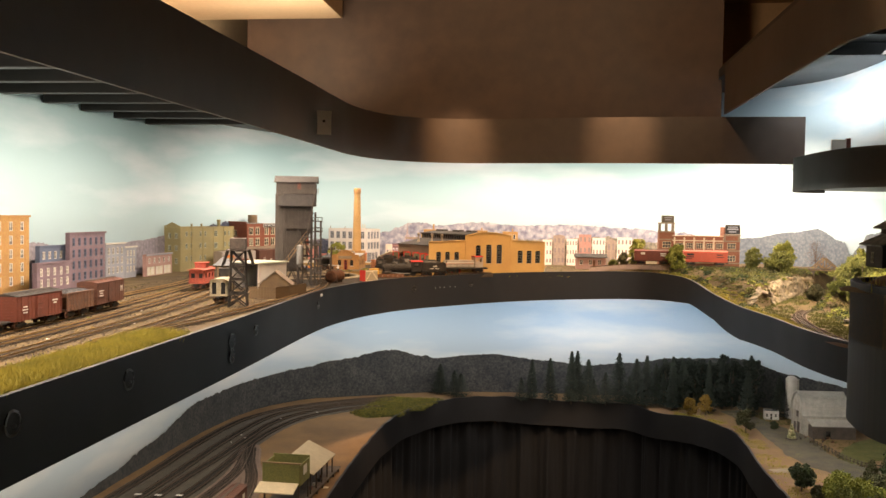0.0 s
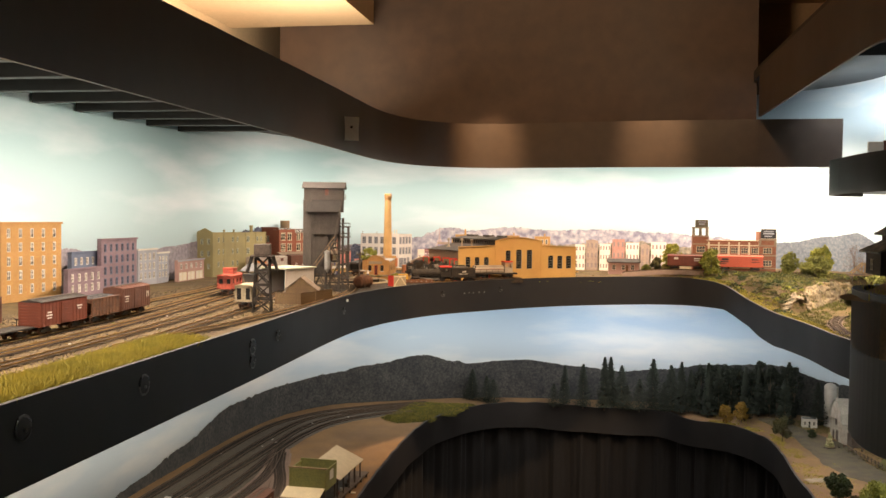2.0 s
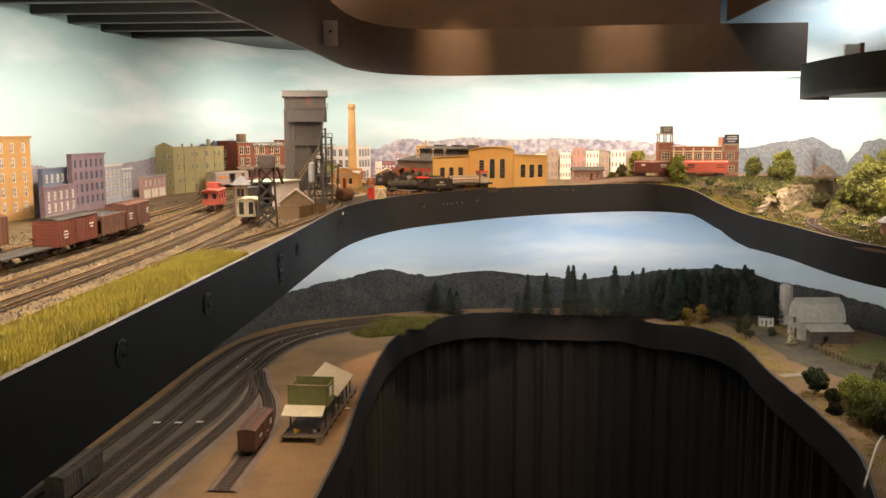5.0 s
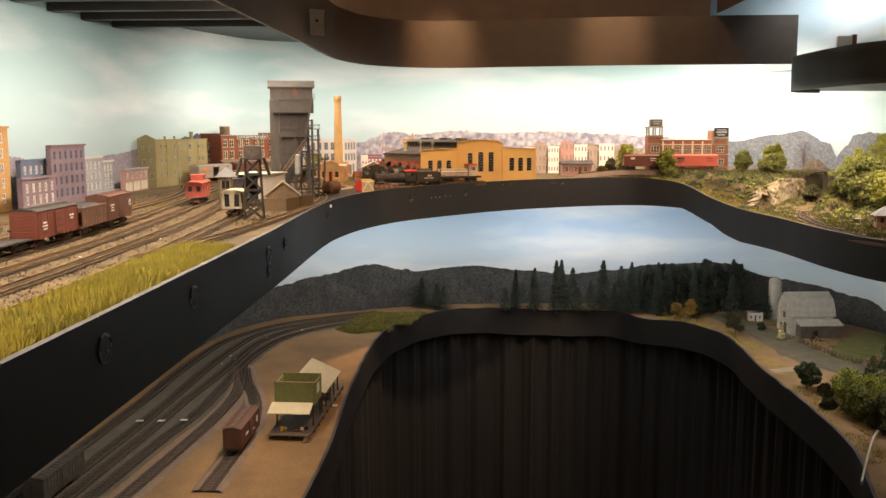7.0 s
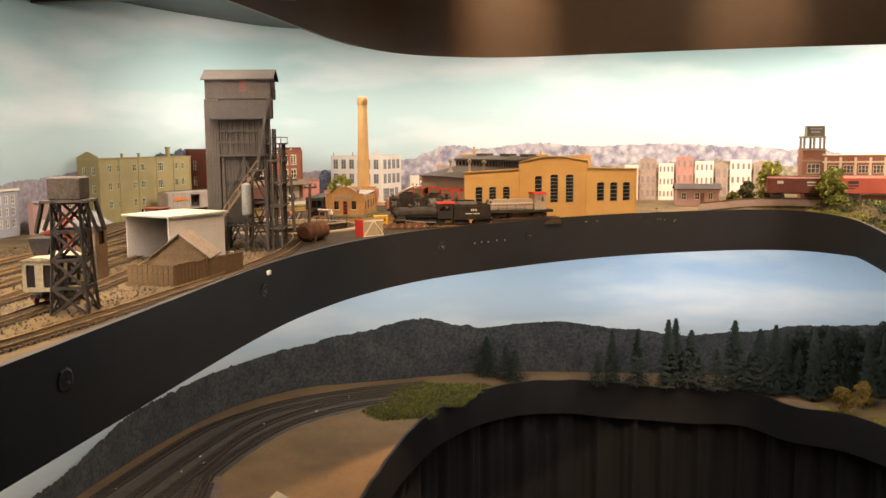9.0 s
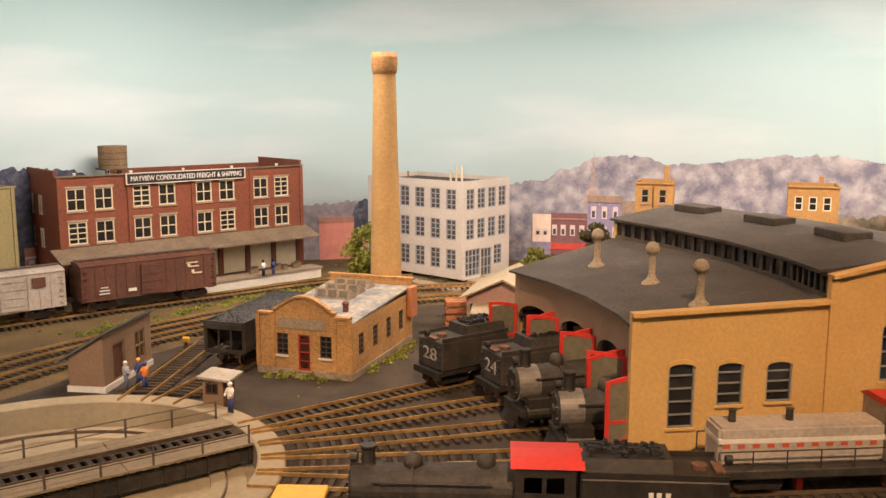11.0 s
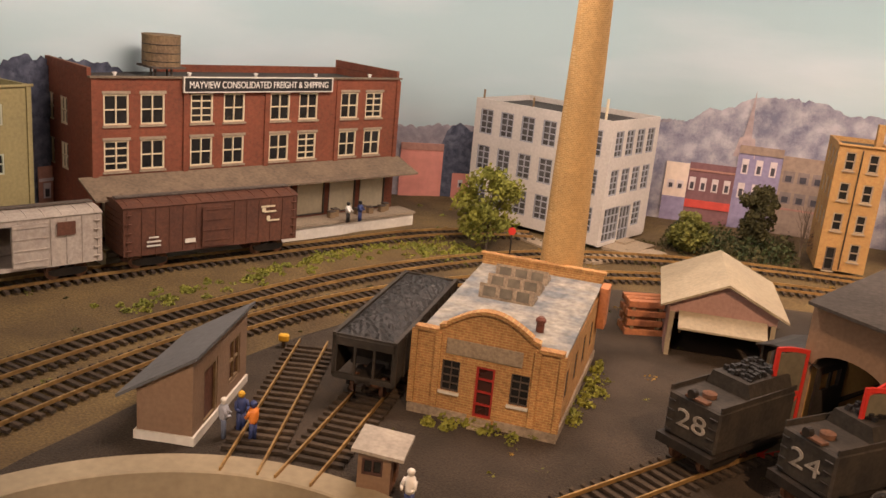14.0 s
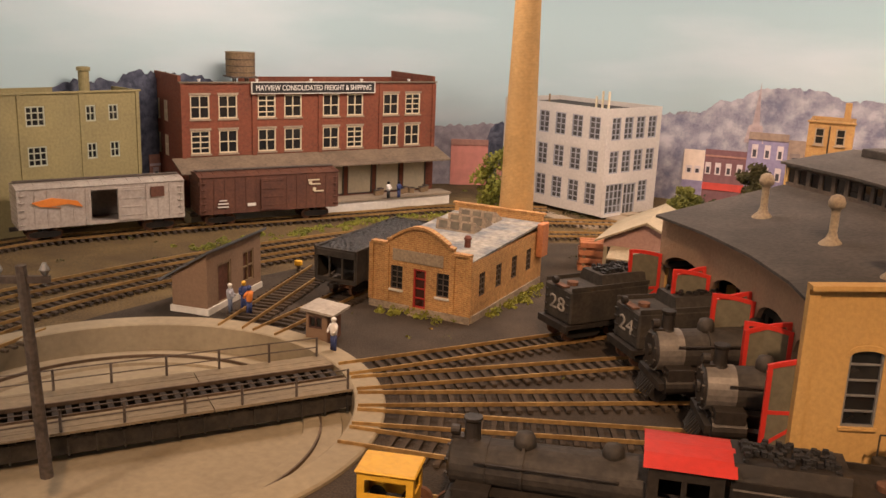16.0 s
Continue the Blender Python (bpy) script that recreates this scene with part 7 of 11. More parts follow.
for s, t0, n in ((0.235, 0.010, 3), (0.262, 0.012, 2), (0.205, 0.010, 2)):
    for k in range(n):
        cb = thing("dock_crate", "small brown crate on the loading dock", "crate", (0, 0, 0), 0, "dock crates")
        cb.matrix_world = pose(-0.614, 2.777, G, 0, 0, 64.2) @ pose(s + k * 0.0065, -0.012 + 0.003 * (k % 2), 0.0133)
        part("case", one_box(-0.0028, 0.0028, -0.0026, 0.0026, 0, 0.0052 + 0.001 * (k % 2), 0.0003), "tan_wood", cb)
        part("lid", one_box(-0.0030, 0.0030, -0.0028, 0.0028, 0.0063 if k % 2 else 0.0053, 0.0071 if k % 2 else 0.0061), "old_wood", cb)

# ---------------------------------------------------------------- grey-white loft building
lw = [(0.0080 + 0.0238 * i, z, 0.0118, 0.0205, 2, 4) for i in range(6) for z in (0.0120, 0.0465, 0.0815)]
rw = [(0.0070 + 0.0205 * i, z, 0.0118, 0.0205, 2, 4) for i in range(4) for z in (0.0465, 0.0815)]
rw += [(0.0065, 0.004, 0.0225, 0.0275, 4, 4), (0.0355, 0.001, 0.0165, 0.029, 3, 3), (0.0600, 0.012, 0.0125, 0.0205, 2, 4)]
lw, rw = [[(q[0] - q[2] * 0.13, q[1] - q[3] * 0.08, q[2] * 1.26, q[3] * 1.16, *q[4:]) for q in side] for side in (lw, rw)]
wb = house("loft_building", "three-storey grey-white concrete loft building with grey sash windows", (-0.440, 3.103, G + 0.004), -17.7, 0.1495, 0.092, 0.113, "white_wall",
           {0: lw, 90: rw}, frame_mat="pale_wall", glass_mat="grey_glass", parapet=0.005)
for i in range(3):
    bm = bmesh.new()
    rod(bm, (0.108 + i * 0.0085, 0.03, 0.107), (0.108 + i * 0.0085, 0.03, 0.128 if i else 0.122), 0.0013, n=8)
    part("roof_pipe", bm, "cream", wb)
for x in (0.003, 0.06):
    bm = bmesh.new()
    rod(bm, (x, 0.008, 0.107), (x, 0.008, 0.121), 0.001, n=8)
    part("roof_pipe", bm, "tan_wood", wb)
bm = bmesh.new()
box(bm, 0.1497, 0.178, 0.010, 0.060, -0.004, -0.0015)
box(bm, 0.1497, 0.160, 0.034, 0.054, -0.0014, 0.0005)
tagged(part("forecourt", bm, "concrete", wb), "pale concrete forecourt")

# ---------------------------------------------------------------- tan corner tenement with chimney
tw = [(0.0065, z, 0.0085, 0.016, 1, 2) for z in (0.036, 0.063, 0.0895)] + [(0.0255, z, 0.0085, 0.016, 1, 2) for z in (0.010, 0.036, 0.063, 0.0895)] + [(0.0065, 0.0, 0.0085, 0.021, 1, 2, "old_wood", "glass", "door")]
tb = house("tenement", "narrow four-storey tan brick tenement with a chimney", (-0.113, 3.113, G + 0.006), 6, 0.041, 0.060, 0.112, "tan_brick",
           {0: tw, 90: [(0.008 + 0.018 * i, z, 0.0085, 0.016, 1, 2) for i in range(3) for z in (0.036, 0.063, 0.0895)], 270: [(0.008 + 0.018 * i, z, 0.0085, 0.016, 1, 2) for i in range(3) for z in (0.036, 0.063, 0.0895)]}, frame_mat="concrete")
part("chimney", one_box(0.030, 0.036, 0.012, 0.018, 0.106, 0.130, 0.0004), "tan_brick", tb)
bm = bmesh.new()
rod(bm, (0.0195, -0.0012, 0.002), (0.0195, -0.0012, 0.108), 0.0006, n=6)
part("downpipe", bm, "iron", tb)
for x, z, w, h, *_ in tw:
    part("sill", one_box(x - 0.001, x + w + 0.001, -0.0014, -0.0001, z - 0.0014, z - 0.0002), "concrete", tb)
cornice(tb, 0.041, 0.1125, mat="tan_brick")
# two more tan houses behind the roundhouse
for x, y, w, h in ((0.045, 3.165, 0.052, 0.112), (0.150, 3.170, 0.052, 0.110)):
    b = house("row_house", "three-storey tan brick house behind the roundhouse", (x, y, G + 0.004), 2, w, 0.055, h, "tan_brick",
              {0: [(0.007 + 0.0145 * i, z, 0.0085, 0.0155, 1, 2) for i in range(3) for z in (0.020, 0.052, 0.085)]}, frame_mat="offwhite", group="tan houses")
    cornice(b, w, h, mat="tan_brick")
    part("chimney", one_box(w * 0.6, w * 0.6 + 0.005, 0.012, 0.017, h - 0.005, h + 0.010), "tan_brick", b)

# ---------------------------------------------------------------- olive warehouse
gw = []
for x in (0.026, 0.050, 0.096, 0.120):
    gw += [(x, z, 0.0095, 0.0145, 2, 2) for z in (0.028, 0.063, 0.097)]
for x in (0.226, 0.248):
    gw += [(x, z, 0.0095, 0.0145, 2, 2) for z in (0.063, 0.097)]
gw += [(0.172, z, 0.017, 0.0175, 3, 3) for z in (0.060, 0.095)] + [(0.113, 0.001, 0.011, 0.021, 1, 2)]
gb = house("warehouse", "olive green plaster warehouse with small dark windows", (-0.702, 2.485, G), 79.2, 0.279, 0.052, 0.124, "green_wall",
           {0: gw, 270: [(0.01 + 0.022 * i, z, 0.0095, 0.0155, 2, 2) for i in range(2) for z in (0.022, 0.058, 0.092)]}, frame_mat="trim_green", parapet=0.0045,
           tops={0: [(0, 0.124), (0.279, 0.124)]})
for i in range(6):
    x = 0.0005 + i * 0.0549
    part("pilaster", one_box(x, x + 0.0035, -0.0012, -0.0001, 0, 0.123), "green_wall", gb)
cornice(gb, 0.279, 0.1245, mat="green_wall")
bm = bmesh.new()
panel(bm, (0.0, 0.0525, 0.1245), 270, 0.052, 0.002, 0.0025, [], [(0, 0.002), (0.026, 0.013), (0.052, 0.002)])
part("gable", bm, "green_wall", gb)
bm = bmesh.new()
lathe(bm, [(0.0048, 0.115), (0.0048, 0.140), (0.0062, 0.1405), (0.0062, 0.1435), (0.004, 0.1440)], n=16, at=(0.240, 0.028, 0))
part("chimney", bm, "green_wall", gb)
for x in (0.1, 0.15):
    bm = bmesh.new()
    lathe(bm, [(0.0025, 0.115), (0.0025, 0.130), (0.0035, 0.1305), (0.0035, 0.132)], n=12, at=(x, 0.03, 0))
    part("roof_vent", bm, "green_wall", gb)

# ---------------------------------------------------------------- row of town fronts along the backdrop
def front_row(name, label, a, b, depth, h, mat, cols, rows, win=(0.010, 0.017), frame_mat="offwhite", cor="", z0=0.012, shop=False, glass="glass"):
    dx, dy = b[0] - a[0], b[1] - a[1]
    L = math.hypot(dx, dy)
    wins = []
    step = (L - 0.008) / cols
    for i in range(cols):
        for j in range(rows):
            zz = z0 + j * (h - z0 - 0.008) / rows + ((h - z0 - 0.008) / rows - win[1]) / 2
            if not (shop and j == 0):
                wins.append((0.004 + step * i + (step - win[0]) / 2, zz, win[0], win[1], 2, 2))
    if shop:
        wins += [(0.006 + i * (L - 0.006) / 3, 0.002, (L - 0.006) / 3 - 0.006, 0.022, 2, 2, "cream", "offwhite", "garage_door") for i in range(3)]
    th = house(name, label, (a[0], a[1], G), math.degrees(math.atan2(dy, dx)), L, depth, h, mat, {0: wins, 270: [] if depth < 0.02 else [(0.012, z0 + j * (h - z0 - 0.008) / rows + 0.003, win[0], win[1], 2, 2) for j in range(rows)]}, frame_mat=frame_mat, glass_mat=glass, group="town fronts")
    if cor:
        cornice(th, L, h + 0.0005, depth=0.0025, high=0.004, mat=cor)
    return th


front_row("hotel", "tall tan brick hotel with five storeys of narrow windows", (-0.765, 1.668), (-0.729, 1.809), 0.03, 0.157, "tan_brick", 5, 5, (0.0085, 0.0185), cor="tan_brick")
front_row("shop_front", "low mauve brick shop front", (-0.675, 1.748), (-0.675, 1.875), 0.010, 0.064, "purple_wall", 5, 2, (0.010, 0.016), cor="purple_wall")
front_row("town_house", "slate blue town house behind a lower shop", (-0.720, 1.832), (-0.720, 1.949), 0.010, 0.094, "blue_wall", 5, 3, (0.010, 0.016), cor="blue_wall")
front_row("store", "four-storey mauve brick store with heavy cornice", (-0.700, 1.912), (-0.700, 2.063), 0.010, 0.1205, "purple_wall", 6, 4, (0.0105, 0.0175), frame_mat="blue_wall", cor="purple_wall")
front_row("town_house", "pale blue three-storey town house", (-0.733, 2.130), (-0.733, 2.225), 0.010, 0.090, "pale_wall", 4, 3, (0.010, 0.016), cor="offwhite")
front_row("town_house", "pale grey stepped town house", (-0.733, 2.227), (-0.733, 2.287), 0.010, 0.079, "pale_wall", 3, 3, (0.010, 0.014), cor="offwhite")
front_row("garage", "dusty pink garage with three pale doors", (-0.708, 2.290), (-0.708, 2.444), 0.010, 0.056, "pink_wall", 5, 2, (0.012, 0.014), cor="pale_wall", shop=True)

# ---------------------------------------------------------------- coaling tower
ct = thing("coaling_tower", "tall weathered timber coaling tower with hopper bin and stairs", "coaling tower", (-0.312, 2.115, G), 13)
ct.scale = (0.81, 0.8, 1)
def planks(x0, x1, y0, y1, z0, z1, pitch=0.0048, along="x", gap=0.0005, t=0.0012):
    bm = bmesh.new()
    n = max(1, int((x1 - x0 if along == "x" else y1 - y0) / pitch))
    for i in range(n):
        if along == "x":
            a, b = x0 + (x1 - x0) * i / n, x0 + (x1 - x0) * (i + 1) / n - gap
            box(bm, a, b, y0, y1, z0, z1)
        else:
            a, b = y0 + (y1 - y0) * i / n, y0 + (y1 - y0) * (i + 1) / n - gap
            box(bm, x0, x1, a, b, z0, z1)
    return bm


def boarded(parent, name, x0, x1, y0, y1, z0, z1, mat="old_wood", t=0.0014):
    part(name, planks(x0, x1, y0, y0 + t, z0, z1), mat, parent, kind="stuff")
    part(name, planks(x0, x1, y1 - t, y1, z0, z1), mat, parent, kind="stuff")
    part(name, planks(x0, x0 + t, y0 + t, y1 - t, z0, z1, along="y"), mat, parent, kind="stuff")
    part(name, planks(x1 - t, x1, y0 + t, y1 - t, z0, z1, along="y"), mat, parent, kind="stuff")
    part(name, one_box(x0 + t, x1 - t, y0 + t, y1 - t, z0 + 0.001, z1 - 0.001), "iron", parent)


D = 0.062
boarded(ct, "head_house_wall", 0.002, 0.114, 0, D, 0.214, 0.241, "tower_wood")
boarded(ct, "shaft_wall", 0.0, 0.024, 0.0, D, 0.002, 0.2135, "tower_wood")
boarded(ct, "upper_wall", 0.0245, 0.110, 0.002, D - 0.002, 0.1872, 0.2135, "tower_wood")
boarded(ct, "lower_wall", 0.0245, 0.072, 0.010, D - 0.010, 0.040, 0.1335, "tower_wood")
boarded(ct, "bin_wall", 0.0245, 0.104, 0.004, D - 0.004, 0.134, 0.187, "tower_wood")
for s in (0, 1):
    bm = bmesh.new()
    y0, y1 = (-0.004, D / 2) if s == 0 else (D + 0.004, D / 2)
    prism(bm, [(y0, 0.2395), (y1, 0.2540), (y1, 0.2556), (y0, 0.2411)], "x", -0.004, 0.120)
    part("roof_slope", bm, "tar_paper", ct)
for x in (0.002, 0.1126):
    bm = bmesh.new()
    prism(bm, [(0.001, 0.2405), (D - 0.001, 0.2405), (D / 2, 0.2532)], "x", x, x + 0.0014)
    part("gable", bm, "tower_wood", ct)
bm = bmesh.new()
prism(bm, [(-0.010, 0.1850), (0.003, 0.2150), (0.003, 0.2166), (-0.010, 0.1866)], "x", 0.010, 0.116)
part("hood_roof", bm, "tar_paper", ct)
window(ct, (0.062, -0.0022, 0.2245), 0, 0.0095, 0.0145, 2, 3, "boxcar_red", "boxcar_brown", bar=0.0007)
bm = bmesh.new()
for i in range(9):
    x = 0.026 + i * 0.0095
    box(bm, x, x + 0.0018, 0.0015, 0.0039, 0.134, 0.186)
for z in (0.134, 0.152, 0.168):
    box(bm, 0.022, 0.108, 0.0002, 0.0014, z, z + 0.003)
part("bin_ribbing", bm, "tower_wood", ct, kind="stuff")
bm = bmesh.new()
v = [(0.0245, 0.006, 0.134), (0.104, 0.006, 0.134), (0.104, D - 0.006, 0.134), (0.0245, D - 0.006, 0.134), (0.05, 0.03, 0.098), (0.08, 0.03, 0.098), (0.08, 0.042, 0.098), (0.05, 0.042, 0.098)]
v = [bm.verts.new(q) for q in v]
for f in ((0, 1, 5, 4), (1, 2, 6, 5), (2, 3, 7, 6), (3, 0, 4, 7), (4, 5, 6, 7), (3, 2, 1, 0)):
    bm.faces.new([v[i] for i in f])
part("bin_hopper", bm, "tower_wood", ct)
posts = [(x, y) for x in (0.028, 0.064, 0.101) for y in (0.008, D - 0.008)]
for x, y in posts:
    part("post", one_box(x - 0.0026, x + 0.0026, y - 0.0026, y + 0.0026, 0, 0.1338), "tower_wood", ct)
for y in (0.005, D - 0.005):
    for a, b in (((0.028, 0.004), (0.064, 0.066)), ((0.064, 0.004), (0.028, 0.066)), ((0.064, 0.004), (0.101, 0.066)), ((0.101, 0.004), (0.064, 0.066)), ((0.028, 0.070), (0.064, 0.13)), ((0.101, 0.070), (0.064, 0.13))):
        bm = bmesh.new()
        beam(bm, (a[0], y, a[1]), (b[0], y, b[1]), 0.0014, 0.0024)
        part("brace", bm, "tower_wood", ct)
    for z in (0.034, 0.068, 0.10):
        part("girt", one_box(0.026, 0.103, y - 0.001, y + 0.001, z, z + 0.003), "tower_wood", ct)
# side bay with stairs and landings
for x, y in ((0.112, -0.006), (0.128, -0.006), (0.112, 0.028), (0.128, 0.028), (0.112, 0.058), (0.128, 0.058)):
    part("post", one_box(x - 0.0017, x + 0.0017, y - 0.0017, y + 0.0017, 0, 0.172 if x < 0.12 else 0.15), "tower_wood", ct)
for z in (0.03, 0.062, 0.094, 0.126, 0.150):
    part("landing", one_box(0.106, 0.132, -0.010, 0.078, z, z + 0.002), "tower_wood", ct)
    for y in (-0.009, 0.077):
        bm = bmesh.new()
        rod(bm, (0.106, y, z + 0.010), (0.132, y, z + 0.010), 0.0006, n=5)
        for x in (0.107, 0.119, 0.131):
            rod(bm, (x, y, z + 0.002), (x, y, z + 0.010), 0.0005, n=5)
        part("railing", bm, "tower_wood", ct)
for k, (a, b) in enumerate((((0.022, -0.014, 0.042), (0.090, -0.014, 0.118)), ((0.090, -0.014, 0.118), (0.112, -0.012, 0.215)))):
    for dy in (-0.0032, 0.0032):
        bm = bmesh.new()
        beam(bm, (a[0], a[1] + dy, a[2]), (b[0], b[1] + dy, b[2]), 0.001, 0.0028)
        rod(bm, (a[0], a[1] + dy, a[2] + 0.011), (b[0], b[1] + dy, b[2] + 0.011), 0.0006, n=5)
        for i in range(5):
            q = Vector(a).lerp(Vector(b), i / 4)
            rod(bm, (q.x, q.y + dy, q.z), (q.x, q.y + dy, q.z + 0.011), 0.0005, n=5)
        part("stair_string", bm, "tan_wood" if k == 0 else "tower_wood", ct)
    bm = bmesh.new()
    for i in range(18):
        q = Vector(a).lerp(Vector(b), (i + 0.5) / 18)
        box(bm, q.x - 0.0014, q.x + 0.0014, q.y - 0.003, q.y + 0.003, q.z, q.z + 0.0006)
    part("stair_tread_row", bm, "tower_wood", ct, kind="stuff")
part("stair_landing", one_box(0.078, 0.106, -0.019, -0.0002, 0.1135, 0.1158), "tower_wood", ct)
for x, y in ((0.080, -0.017), (0.104, -0.017)):
    part("post", one_box(x - 0.0013, x + 0.0013, y - 0.0013, y + 0.0013, 0, 0.113), "tower_wood", ct)
bm = bmesh.new()
lathe(bm, [(0.0005, 0.045), (0.0085, 0.054), (0.0085, 0.094), (0.0078, 0.0955), (0.001, 0.0975)], n=20, at=(0.071, -0.022, 0))
part("sand_drum", bm, "grey_metal", ct, "grey metal sand drum")
for a in range(3):
    x, y = 0.071 + 0.007 * math.cos(2.1 * a), -0.022 + 0.007 * math.sin(2.1 * a)
    bm = bmesh.new()
    rod(bm, (x, y, 0), (x, y, 0.056), 0.0009, n=6)
    part("drum_leg", bm, "iron", ct)
bm = bmesh.new()
for a in range(8):
    rod(bm, (0.116 + 0.004 * math.cos(a * 0.785), 0.02 + 0.004 * math.sin(a * 0.785), 0.214), (0.116 + 0.004 * math.cos(a * 0.785), 0.02 + 0.004 * math.sin(a * 0.785), 0.227), 0.0004, n=4)
part("lookout_rail", bm, "grey_metal", ct)

# ---------------------------------------------------------------- sand house, fence, tank tower, hut
sd = thing("sand_shed", "tan timber shed with a brown gable roof below the coaling tower", "shed", (-0.262, 1.858, G), 12)
w, d = 0.062, 0.052
for o, a, L in (((0, 0, 0), 0, w), ((w, d, 0), 180, w)):
    bm = bmesh.new()
    panel(bm, o, a, L, 0.025, 0.0018, [], [(0, 0.025), (L / 2, 0.050), (L, 0.025)])
    part("gable_wall", bm, "tan_wood", sd)
for o, a, L in (((w, 0.0018, 0), 90, d - 0.0036), ((0, d - 0.0018, 0), 270, d - 0.0036)):
    bm = bmesh.new()
    panel(bm, o, a, L, 0.025, 0.0018, [(0.018, 0.030, 0.008, 0.018)])
    part("side_wall", bm, "tan_wood", sd)
for s in (-1, 1):
    bm = bmesh.new()
    prism(bm, [(w / 2, 0.0508), (w / 2 + s * (w / 2 + 0.004), 0.0235), (w / 2 + s * (w / 2 + 0.004), 0.0250), (w / 2, 0.0523)], "y", -0.003, d + 0.003)
    part("roof_slope", bm, "roof_brown", sd)
fn = thing("board_fence", "tan board fence before the sand shed", "fence", (-0.268, 1.815, G), 0)
pts = [(0, 0), (0.052, 0.004), (0.066, 0.060), (0.080, 0.125)]
for a, b in zip(pts, pts[1:]):
    L = math.dist(a, b)
    ang = math.degrees(math.atan2(b[1] - a[1], b[0] - a[0]))
    n = int(L / 0.0055)
    me = shared_mesh(("fence_board",), "tan_wood", lambda bm: box(bm, -0.0025, 0.0025, -0.0006, 0.0006, 0, 0.0235))
    for i in range(n):
        f = (i + 0.5) / n
        ob = fixed("board", me, fn, (a[0] + (b[0] - a[0]) * f, a[1] + (b[1] - a[1]) * f, random.uniform(-0.001, 0.0008)), ang)
    bm = bmesh.new()
    for z in (0.006, 0.017):
        beam(bm, (a[0], a[1] + 0.0013, z), (b[0], b[1] + 0.0013, z), 0.0012, 0.002)
    part("fence_rail", bm, "old_wood", fn)
st = thing("steel_tank_tower", "dark steel trestle tower carrying a small brown tank", "tower", (-0.2370, 1.668, G), 16)
lv = [(0.0165, 0.0), (0.0150, 0.025), (0.0138, 0.050), (0.0128, 0.076), (0.0122, 0.102)]
for sx in (-1, 1):
    for sy in (-1, 1):
        bm = bmesh.new()
        for (ra, za), (rb, zb) in zip(lv, lv[1:]):
            beam(bm, (sx * ra, sy * ra, za), (sx * rb, sy * rb, zb), 0.0022, 0.0022)
        part("leg", bm, "sooty", st)
for (ra, za), (rb, zb) in zip(lv, lv[1:]):
    for k in range(4):
        c = [(-1, -1), (1, -1), (1, 1), (-1, 1)]
        p, q = c[k], c[(k + 1) % 4]
        bm = bmesh.new()
        beam(bm, (p[0] * ra, p[1] * ra, za), (q[0] * rb, q[1] * rb, zb), 0.0016, 0.0024)
        beam(bm, (q[0] * ra, q[1] * ra, za), (p[0] * rb, p[1] * rb, zb), 0.0016, 0.0024)
        beam(bm, (p[0] * rb, p[1] * rb, zb), (q[0] * rb, q[1] * rb, zb), 0.0024, 0.003)
        part("cross_brace", bm, "sooty", st)
part("platform", one_box(-0.020, 0.020, -0.020, 0.020, 0.102, 0.1042), "old_wood", st)
bm = bmesh.new()
box(bm, -0.0145, 0.0145, -0.0145, 0.0145, 0.1044, 0.1245)
part("tank", bevelled(bm, 0.0012), "old_wood", st)
for s in (-1, 1):
    bm = bmesh.new()
    beam(bm, (s * 0.018, -0.016, 0.104), (s * 0.027, -0.010, 0.075), 0.003, 0.003)
    beam(bm, (s * 0.018, 0.016, 0.104), (s * 0.027, 0.010, 0.075), 0.003, 0.003)
    part("outrigger", bm, "sooty", st)
bm = bmesh.new()
prism(bm, [(-0.034, 0.070), (-0.014, 0.070), (-0.018, 0.055), (-0.030, 0.055)], "y", -0.012, 0.012)
part("chute", bm, "sooty", st)
hu = thing("signal_hut", "tan signal hut with a grey pyramid roof", "hut", (-0.349, 1.846, G), 5)
w = 0.026
bm = bmesh.new()
for o, a in (((0, 0, 0), 0), ((w, 0, 0), 90), ((w, w, 0), 180), ((0, w, 0), 270)):
    panel(bm, o, a, w, 0.062, 0.0012, [(0.006, 0.020, 0.040, 0.055)])
part("wall", bm, "tan_wood", hu)
bm = bmesh.new()
for o in ((0, 0), (w - 0.002, 0), (0.012, -0.0007)):
    box(bm, o[0], o[0] + 0.002, o[1] - 0.0008, o[1] + 0.0002, 0, 0.062)
part("corner_board", bm, "old_wood", hu)
part("core", one_box(0.002, w - 0.002, 0.002, w - 0.002, 0.001, 0.060), "glass", hu)
bm = bmesh.new()
e = 0.006
v = [bm.verts.new(q) for q in ((-e, -e, 0.0622), (w + e, -e, 0.0622), (w + e, w + e, 0.0622), (-e, w + e, 0.0622), (w / 2, w / 2, 0.081))]
for f in ((0, 1, 4), (1, 2, 4), (2, 3, 4), (3, 0, 4), (3, 2, 1, 0)):
    bm.faces.new([v[i] for i in f])
part("roof", bm, "roof_slate", hu)
# open-sided engine shelter behind the tower
es = thing("engine_shelter", "grey open-ended engine shelter with a flat roof", "shed", (-0.385, 2.02, G), -20)
part("roof", one_box(-0.004, 0.084, -0.004, 0.104, 0.058, 0.0605), "trim_green", es)
for x0, x1 in ((0, 0.002), (0.078, 0.080)):
    part("side_wall", one_box(x0, x1, 0, 0.10, 0, 0.0578), "white_wall", es)
part("rear_wall", one_box(0.0022, 0.0778, 0.098, 0.10, 0, 0.0578), "sooty", es)

